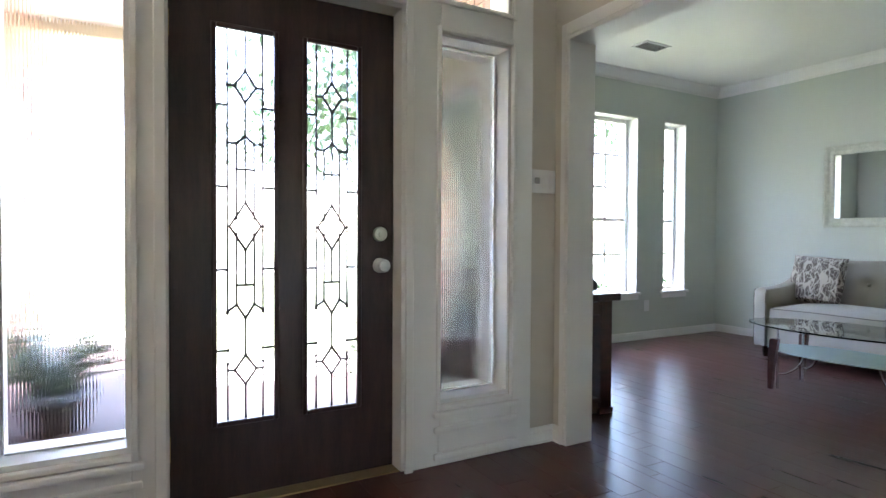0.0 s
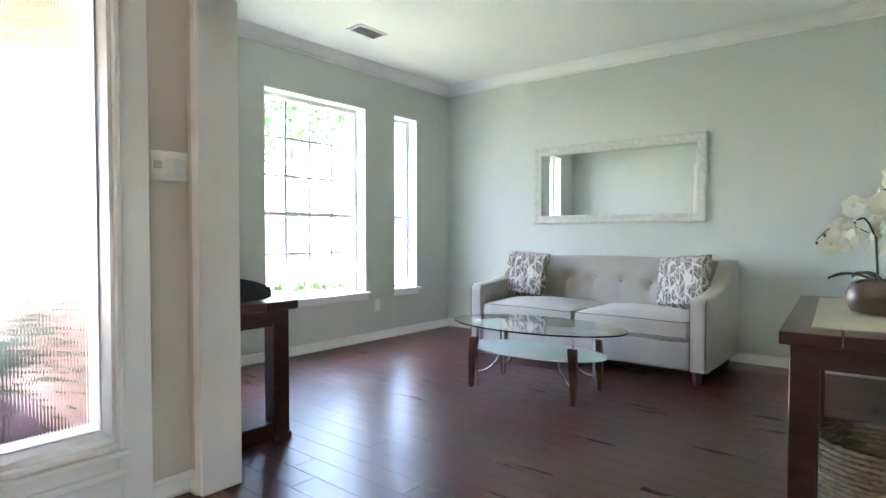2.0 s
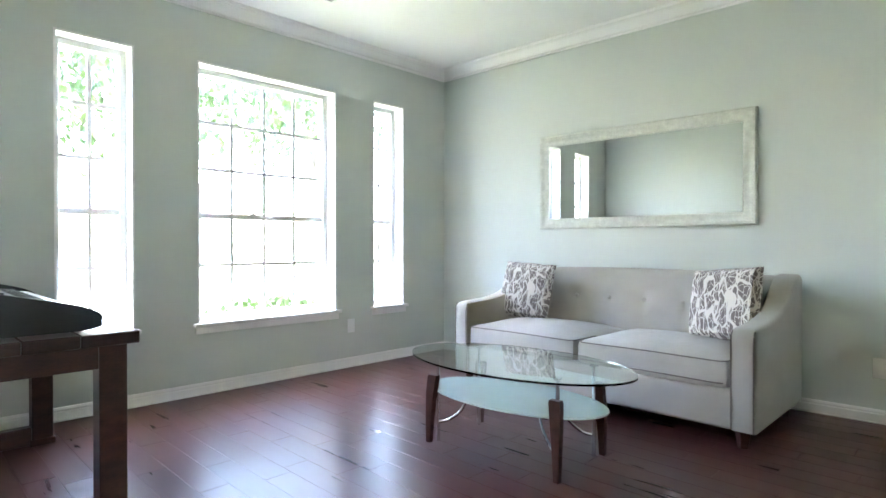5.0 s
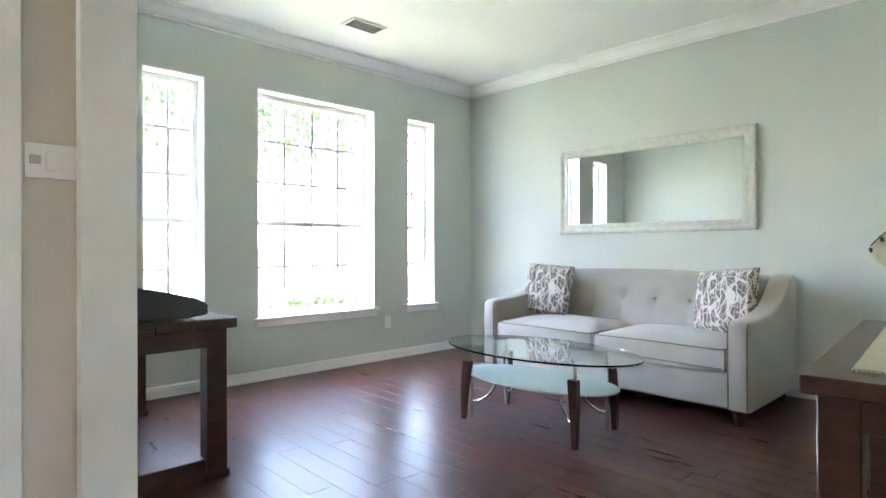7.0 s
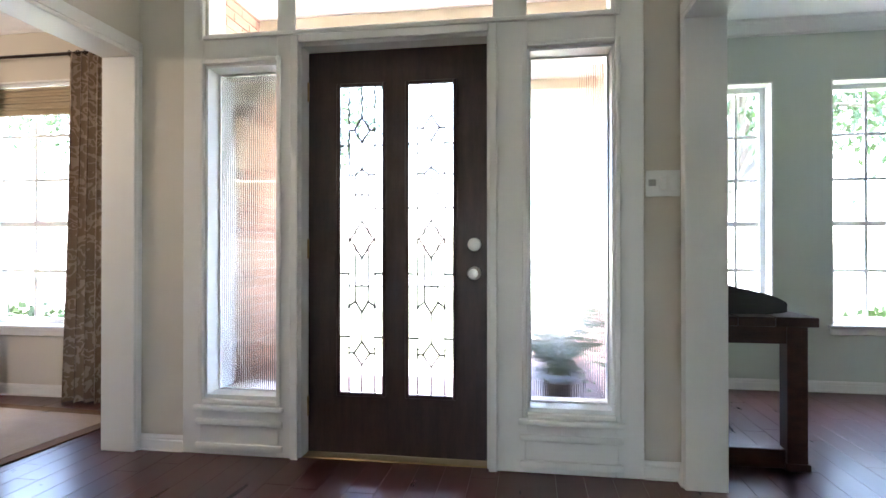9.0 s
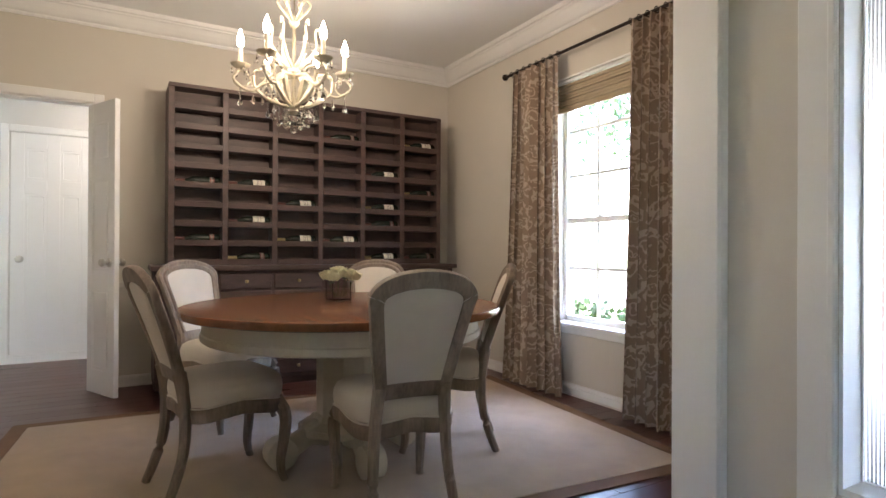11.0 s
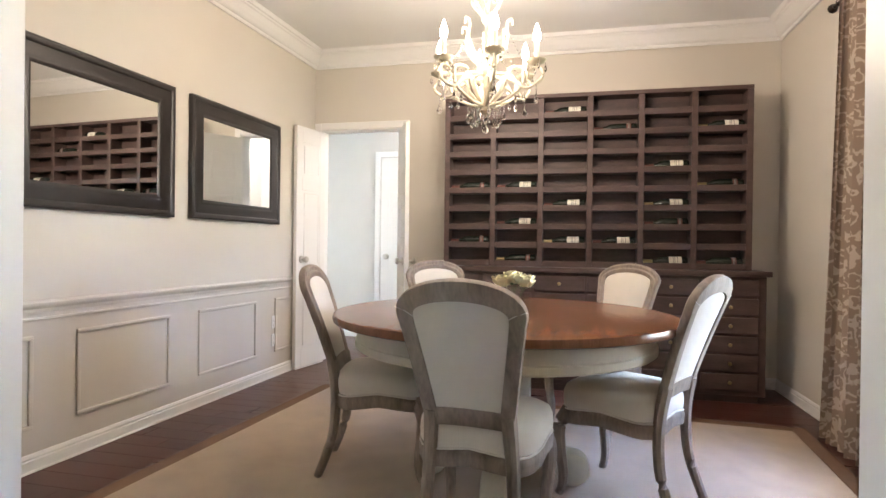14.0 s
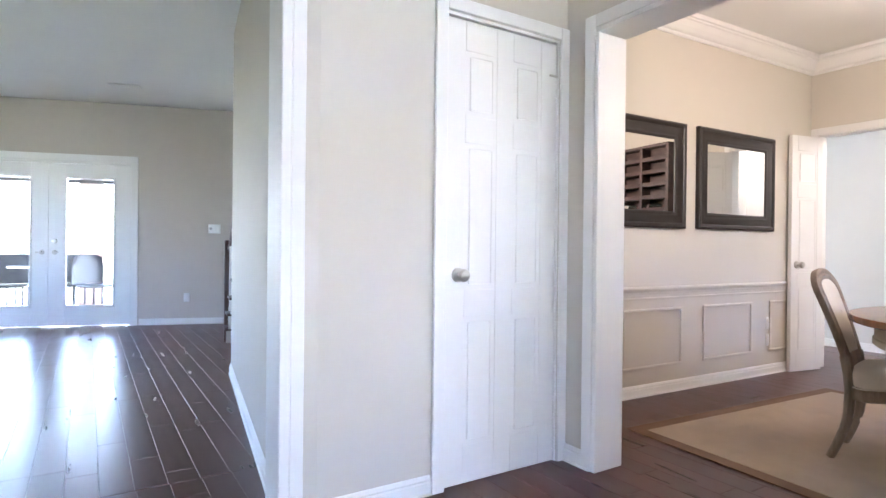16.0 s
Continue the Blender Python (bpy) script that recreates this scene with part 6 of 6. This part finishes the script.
box(bm, FDOORS + 1.851, FDOORS + 1.86, -0.16, 0.0, 0.0135, 2.06)
box(bm, FDOORS + 0.009, FDOORS + 1.851, -0.16, 0.0, 2.035, 2.06)
door_casing("trim_french_doors", moved(bm, fm), "white casing round the french doors")
plate_thing("light_switch", fm @ pose(0.62, 0.0, 1.25, 0, 0, 180), 0.148, 0.118, "switch", "white switch plate on the family room wall")
plate_thing("wall_outlet", fm @ pose(0.95, 0.0, 0.36, 0, 0, 180), 0.072, 0.116, "outlet", "white outlet on the family room wall")
plate_thing("wall_outlet", pose(0.447, -1.27, 0.36, 0, 0, 83), 0.072, 0.116, "outlet", "white outlet on the hall wall")

stair = thing("staircase", "wooden staircase with white balusters and a dark handrail", "stairs", "", pose(0.0, -4.25, 0.0125, 0, 0, -7))
for i in range(10):
    part("riser", B(-0.9, 0.0, i * 0.26, i * 0.26 + 0.02, i * 0.18, i * 0.18 + 0.158), TRIM, stair)
    part("tread", B(-0.9, 0.03, i * 0.26 - 0.03, i * 0.26 + 0.26, i * 0.18 + 0.158, i * 0.18 + 0.18, 0.006, 2), DARKWOOD, stair)
    part("baluster", lathe(bmesh.new(), [(0.016, 0.0), (0.016, 0.12), (0.011, 0.14), (0.017, 0.18), (0.011, 0.24), (0.014, 0.45), (0.010, 0.72), (0.012, 0.84)], 8, (-0.03, i * 0.26 + 0.1, i * 0.18 + 0.18)), TRIM, stair, "turned white baluster")
part("handrail", tube(bmesh.new(), [(-0.03, -0.1, 0.98), (-0.03, 0.1, 1.04), (-0.03, 2.44, 2.66)], 0.026, 10, 0.8), DARKWOOD, stair, "dark round handrail")
part("newel_post", B(-0.075, 0.015, -0.14, -0.05, 0.0, 1.08, 0.006), DARKWOOD, stair, "square dark newel post")

# ---- outside ----
solid("ground", B(-300, 300, -300, 300, -0.32, -0.17), GRASS, "mown green lawn reaching the horizon", "lawn")
solid("pavement_porch", B(DL, LL, FO, 5.2, -0.17, -0.03), CONCRETE, "pale concrete porch slab", "porch")
solid("pavement_patio", B(-2.5, 7.5, -11.5, -7.7, -0.17, -0.04), CONCRETE, "pale concrete patio", "patio")
solid("road", B(-120, 120, 19, 26, -0.17, -0.14), mat("pale_road", (0.3, 0.29, 0.27), 0.85, var=0.1, bump=0.2), "pale concrete street beyond the lawn", "road")
solid("pavement_drive", B(-14, -9, 5, 19, -0.17, -0.13), CONCRETE, "pale concrete driveway", "driveway")
bm = B(DL + 0.2, LL - 0.22, FO, 3.76, 2.9, 2.98)
solid("porch_ceiling", bm, TRIM, "painted porch ceiling", "porch ceiling")
TANWOOD = mat("tan_painted_beam", (0.66, 0.58, 0.45), 0.6, var=0.08)
solid("porch_beam", B(DL + 0.2, LL - 0.22, 3.6, 3.76, 2.62, 2.899, 0.006), TANWOOD, "tan painted porch beam", "beam")
bm = B(DX - 0.6, DL + 0.3, DY + 0.2, DY + 0.75, 2.75, 2.9)
box(bm, LL - 0.3, LX + 0.6, LY + 0.2, LY + 0.75, 2.75, 2.9)
solid("eaves", bm, TRIM, "painted house eaves", "eaves")
bm = B(DX - 0.6, LX + 0.6, -8.2, FO + 0.1, 3.4, 3.6)
box(bm, DX - 0.6, DL + 0.2, FO + 0.1, DY + 0.75, 3.4, 3.6)
box(bm, LL - 0.2, LX + 0.6, FO + 0.1, LY + 0.75, 3.4, 3.6)
solid("roof", bm, mat("grey_shingle", (0.12, 0.11, 0.10), 0.9, var=0.2, bump=0.4), "grey shingled house roof", "roof")


def brick_wall(name, x, y0, y1, z1, inward, label):
    """Mortar slab with single bricks proud of it, facing inward along x."""
    w = solid(name, B(min(x, x - 0.09 * inward), max(x, x - 0.09 * inward), y0, y1, -0.03, z1), MORTAR, label, "wall")
    lw, lh = 0.203, 0.067
    row = 0
    z = -0.02
    meshes = {}
    jv, jf = [], []
    while z + 0.057 < z1:
        y = y0 - (lw / 2 if row % 2 else 0)
        while y < y1:
            a, b = max(y, y0), min(y + lw - 0.01, y1)
            if b - a > 0.03:
                key = round(b - a, 3)
                if key not in meshes:
                    bm = B(0, 0.012, 0, key, 0, 0.057, 0.002)
                    me = bpy.data.meshes.new("brick")
                    bm.to_mesh(me)
                    bm.free()
                    me.materials.append(BRICK)
                    meshes[key] = me
                at = Vector((x if inward > 0 else x - 0.012, a, z))
                if z < 2.2:
                    o = new("brick", meshes[key])
                    o.parent = w
                    o.location = at
                else:
                    k0 = len(jv)
                    jv += [v.co + at for v in meshes[key].vertices]
                    jf += [tuple(i + k0 for i in p.vertices) for p in meshes[key].polygons]
            y += lw
        z += lh
        row += 1
    if jv:
        me = bpy.data.meshes.new("bricks")
        me.from_pydata(jv, [], jf)
        me.materials.append(BRICK)
        o = new("bricks", me)
        o.parent = w
        tagged(o, kind="stuff")


brick_wall("wall_porch_left", DL + 0.195, FO + 0.001, 4.30, 3.3, 1, "red-brown brick porch wall beside the dining room")
brick_wall("wall_porch_right", LL - 0.125 - 0.09, FO + 0.001, 4.40, 3.3, -1, "red-brown brick porch wall beside the living room")
bm = B(DL, LL, FO - 0.14, FO, H + 0.101, 3.299)
box(bm, DL + 0.105, LL - 0.125, FO, FO + 0.1, 2.99, 3.39)
solid("porch_frieze", bm, TANWOOD, "tan painted boards above the porch brick", "siding")
bm = B(DX - 0.15, LX + 0.15, -0.9, FO - 0.15, H + 0.11, 3.39)
solid("attic", bm, MORTAR, "closed attic space above the ceilings", "attic")


def fern(m, label, seed, big):
    t = thing("potted_fern", label, "potted plant", "ferns on the porch", m)
    part("pot", lathe(bmesh.new(), [(0.0, 0.0), (0.10, 0.0), (0.13, 0.10), (0.155, 0.20), (0.165, 0.20), (0.165, 0.225), (0.14, 0.225), (0.13, 0.19), (0.0, 0.185)], 24), mat("dark_planter", (0.05, 0.045, 0.045), 0.6) if "dark_planter" not in bpy.data.materials else bpy.data.materials["dark_planter"], t, "dark round planter")
    rnd = random.Random(seed)
    bm = bmesh.new()
    for k in range(int(95 * big)):
        a, ln, up = rnd.uniform(0, 6.283), rnd.uniform(0.2, 0.36) * big, rnd.uniform(0.16, 0.42) * big
        d, s = Vector((math.cos(a), math.sin(a), 0)), Vector((-math.sin(a), math.cos(a), 0))
        for i in range(1, 13):
            u = i / 12
            c = d * (ln * u) + Vector((0, 0, 0.2 + up * math.sin(u * 2.3) - 0.05 * u))
            w = 0.07 * (1.08 - u)
            for q in (-1, 1):
                v = [bm.verts.new(p) for p in (c, c + s * (q * w) + d * 0.02 - Vector((0, 0, 0.008)), c + d * 0.034)]
                bm.faces.new(v)
    part("fronds", bm, LEAF, t, "green arching fronds", False)


fern(pose(1.47, 3.02, -0.03), "green fern in a dark planter on the porch", 1, 1.45)
fern(pose(-0.33, 3.05, -0.03), "green fern in a dark planter by the brick wall", 2, 1.15)


def tree(x, y, h, spread, seed, label):
    t = thing("tree", label, "tree", "trees round the house", pose(x, y, -0.17))
    rnd = random.Random(seed)
    trunk_top = Vector((rnd.uniform(-.3, .3), rnd.uniform(-.3, .3), h * 0.45))
    bm = tube(bmesh.new(), smoothed([(0, 0, 0), (0.05, 0.03, h * 0.2), trunk_top], 4), [0.24 - 0.09 * i / 8 for i in range(9)], 10)
    tips = []
    for k in range(9):
        a = 2 * math.pi * k / 9 + rnd.uniform(-.3, .3)
        e = trunk_top + Vector((math.cos(a) * spread * rnd.uniform(.5, 1), math.sin(a) * spread * rnd.uniform(.5, 1), h * rnd.uniform(0.05, 0.5)))
        mid = trunk_top.lerp(e, 0.5) + Vector((0, 0, h * 0.06))
        p = smoothed([trunk_top - Vector((0, 0, h * 0.1)), mid, e], 4)
        tube(bm, p, [0.11 - 0.09 * i / 8 for i in range(9)], 6)
        tips += [p[4], p[6], e]
    part("trunk", bm, BARK, t)
    vs, fs = [], []
    for c in tips:
        for _ in range(230):
            p = c + Vector((rnd.gauss(0, 1), rnd.gauss(0, 1), rnd.gauss(0, 0.7))) * spread * 0.24
            q = Euler((rnd.uniform(0, 6), rnd.uniform(0, 6), rnd.uniform(0, 6))).to_matrix()
            s = rnd.uniform(0.06, 0.13)
            i = len(vs)
            vs += [p + q @ Vector(o) * s for o in ((-1, 0, 0), (0, -0.5, 0.1), (1, 0, 0), (0, 0.5, 0.1))]
            fs.append((i, i + 1, i + 2, i + 3))
    me = bpy.data.meshes.new("crown")
    me.from_pydata(vs, [], fs)
    me.materials.append(LEAF)
    o = new("crown", me)
    o.parent = t


for i, (x, y, h, s) in enumerate(((-5.5, 11.5, 7.5, 3.2), (-8, 18.5, 8, 3.4), (5.0, 12.0, 7.0, 3.0), (10.5, 14.0, 8.5, 3.6), (-11, 15, 9, 4), (1.5, 30, 10, 5), (14, 31, 10, 5), (-14, 31, 10, 5), (-1.5, -17, 8, 3.5), (4.5, -19, 8, 3.5))):
    tree(x, y, h, s, 20 + i, "broad green tree on the lawn" if y < 20 else "large green tree across the street")
bm_v, bm_f = [], []
rnd = random.Random(77)
for k in range(9000):
    x = rnd.uniform(-4.5, 7.5)
    if DL - 0.6 < x < LL + 0.2:
        continue
    y0 = 5.35 if x > 0 else 4.5
    u, v = rnd.uniform(-1, 1), rnd.random()
    p = Vector((x, y0 + 0.4 * u * math.sqrt(1 - 0.5 * v), -0.17 + 0.62 * v + 0.07 * math.sin(3 * x)))
    q = Euler((rnd.uniform(0, 6), rnd.uniform(0, 6), 0)).to_matrix()
    i = len(bm_v)
    bm_v += [p + q @ Vector(o) * 0.045 for o in ((-1, 0, 0), (0, -0.6, 0), (1, 0, 0), (0, 0.6, 0))]
    bm_f.append((i, i + 1, i + 2, i + 3))
me = bpy.data.meshes.new("hedge")
me.from_pydata(bm_v, [], bm_f)
me.materials.append(LEAF)
tagged(new("hedge", me), "low clipped green hedge below the front windows", "hedge", "", "stuff")


# patio furniture and pillar seen through the french doors
def patio_chair(m):
    t = thing("patio_chair", "dark metal patio chair with a mesh back", "chair", "chairs on the patio", m)
    part("seat", B(-0.25, 0.25, -0.25, 0.25, 0.40, 0.44, 0.01), BLACK, t)
    bm = bmesh.new()
    rings = [[bm.verts.new((0.26 * math.cos(a) * k, 0.24 + 0.05 * math.sin(a), z)) for a in [math.pi * i / 8 for i in range(9)]] for z, k in ((0.44, 1), (0.7, 1.02), (0.86, 0.9), (0.9, 0.6))]
    for a, b in zip(rings, rings[1:]):
        for i in range(8):
            bm.faces.new((a[i], a[i + 1], b[i + 1], b[i]))
    part("backrest", bm, BLACK, t)
    for x in (-0.23, 0.23):
        for y in (-0.22, 0.22):
            part("leg", tube(bmesh.new(), [(x, y, 0), (x, y, 0.41)], 0.014, 8), BLACK, t)
    return t


pc = patio_chair(pose(1.09, -8.45, -0.04, 0, 0, 215))
for x, y, r in ((1.56, -8.75, 160), (2.27, -8.8, 175), (2.1, -10.0, -10)):
    copy_thing(pc, pose(x, y, -0.04, 0, 0, r))
pt = thing("patio_table", "pale patio table between dark chairs", "table", "", pose(1.95, -9.45, -0.04))
part("tabletop", lathe(bmesh.new(), [(0.0, 0.68), (0.5, 0.68), (0.51, 0.70), (0.5, 0.715), (0.0, 0.716)], 32), VINYL, pt)
part("pedestal", tube(bmesh.new(), [(0, 0, 0), (0, 0, 0.68)], 0.05, 10), BLACK, pt)
part("foot", lathe(bmesh.new(), [(0.0, 0.0), (0.28, 0.0), (0.26, 0.02), (0.0, 0.03)], 24), BLACK, pt)
pillar = thing("patio_pillar", "red-brown brick pillar under the added patio roof", "pillar", "", pose(1.18, -9.6, -0.04))
part("core", B(-0.17, 0.17, -0.17, 0.17, 0, 2.74), MORTAR, pillar)
for i in range(36):
    joint = 0.02 if i % 2 else -0.08
    for a, b in ((-0.18, joint), (joint + 0.01, 0.18)):
        part("brick", B(a, b, -0.18, 0.18, 0.01 + i * 0.076, 0.076 + i * 0.076), BRICK, pillar)
# roof slab out of view, added to shade the patio and cut floor glare
solid("patio_ceiling", B(-2.4, 7.4, -11.2, -7.95, 2.705, 2.80), TRIM, "unseen white patio roof added for shade", "patio ceiling")

# unseen ceiling lamp, added only to brighten the back hall
hl = thing("ceiling_light", "unseen round ceiling lamp added to brighten the back hall", "ceiling light", "", pose(-4.95, 0.75, 2.45))
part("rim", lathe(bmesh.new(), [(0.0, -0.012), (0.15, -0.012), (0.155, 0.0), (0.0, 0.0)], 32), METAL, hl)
part("diffuser", lathe(bmesh.new(), [(0.14, -0.0125), (0.12, -0.05), (0.07, -0.075), (0.0, -0.082)], 32), glow("hall_fill_glow", (1.0, 0.88, 0.74), 1.8), hl)


# ---- floor planks: hand-scraped boards that run along y ----
PW, GAP, TH = 0.127, 0.0012, 0.0125
rnd = random.Random(11)
meshes = {}
spans = []


def lay(x0, x1, y0, y1, near):
    x = x0
    while x < x1 - 0.01:
        w = min(PW, x1 - x)
        y = y0 - rnd.uniform(0, 0.8)
        while y < y1:
            ln = rnd.choice((0.45, 0.6, 0.75, 0.9, 1.05, 1.2))
            a, b = max(y, y0), min(y + ln, y1)
            if b - a > 0.02:
                spans.append((near(x + w / 2, (a + b) / 2), x, w, a, b))
            y += ln
        x += w


lay(DL, LL, -0.12, FY + 0.09, lambda x, y: 0)
lay(LL, LXB - 0.02, LB, LY, lambda x, y: 1 if y < 3.4 and x < 4.6 else 2)
lay(DX - 0.12, DL, DBF, DY, lambda x, y: 3)
lay(-1.6, 4.6, -7.4, -0.7, lambda x, y: 1 if 0.3 < x < 2.2 and y > -2.5 else 4)
lay(0.3, 4.6, -0.7, -0.12, lambda x, y: 1 if x < 2 else 4)
lay(-5.58, DX - 0.12, -1.38, 1.08, lambda x, y: 4)
spans.sort(key=lambda s: s[0])


def plank_mesh(w, ln):
    key = (round(w, 3), round(ln, 2))
    if key not in meshes:
        me = bpy.data.meshes.new("plank")
        w_, l_ = w - GAP, ln - GAP
        e = 0.001
        vs = [(0, 0, 0), (w_, 0, 0), (w_, l_, 0), (0, l_, 0), (0, 0, TH - 0.6 * e), (w_, 0, TH - 0.6 * e), (w_, l_, TH - 0.6 * e), (0, l_, TH - 0.6 * e),
              (e, e, TH), (w_ - e, e, TH), (w_ - e, l_ - e, TH), (e, l_ - e, TH)]
        fs = [(0, 1, 5, 4), (1, 2, 6, 5), (2, 3, 7, 6), (3, 0, 4, 7), (4, 5, 9, 8), (5, 6, 10, 9), (6, 7, 11, 10), (7, 4, 8, 11), (8, 9, 10, 11)]
        me.from_pydata(vs, [], fs)
        me.materials.append(FLOOR)
        meshes[key] = me
    return meshes[key]


for s, x, w, a, b in spans[:300]:
    o = new("plank", plank_mesh(w, b - a))
    o.location = (x, a, 0)
    o.parent = floor
FLOOR2 = FLOOR.copy()
FLOOR2.name = "dark_plank_wood_joined"
nt = FLOOR2.node_tree
geo = nt.nodes.new("ShaderNodeNewGeometry")
for link in list(nt.links):
    if link.from_node.type == "OBJECT_INFO":
        sock = link.to_socket
        nt.links.remove(link)
        nt.links.new(geo.outputs["Random Per Island"], sock)
vs, fs = [], []
for s, x, w, a, b in spans[300:]:
    me = plank_mesh(w, b - a)
    k = len(vs)
    vs += [(v.co.x + x, v.co.y + a, v.co.z) for v in me.vertices]
    fs += [tuple(i + k for i in p.vertices) for p in me.polygons]
me = bpy.data.meshes.new("planks")
me.from_pydata(vs, [], fs)
me.materials.append(FLOOR2)
o = new("planks", me)
o.parent = floor
tagged(o, kind="stuff")
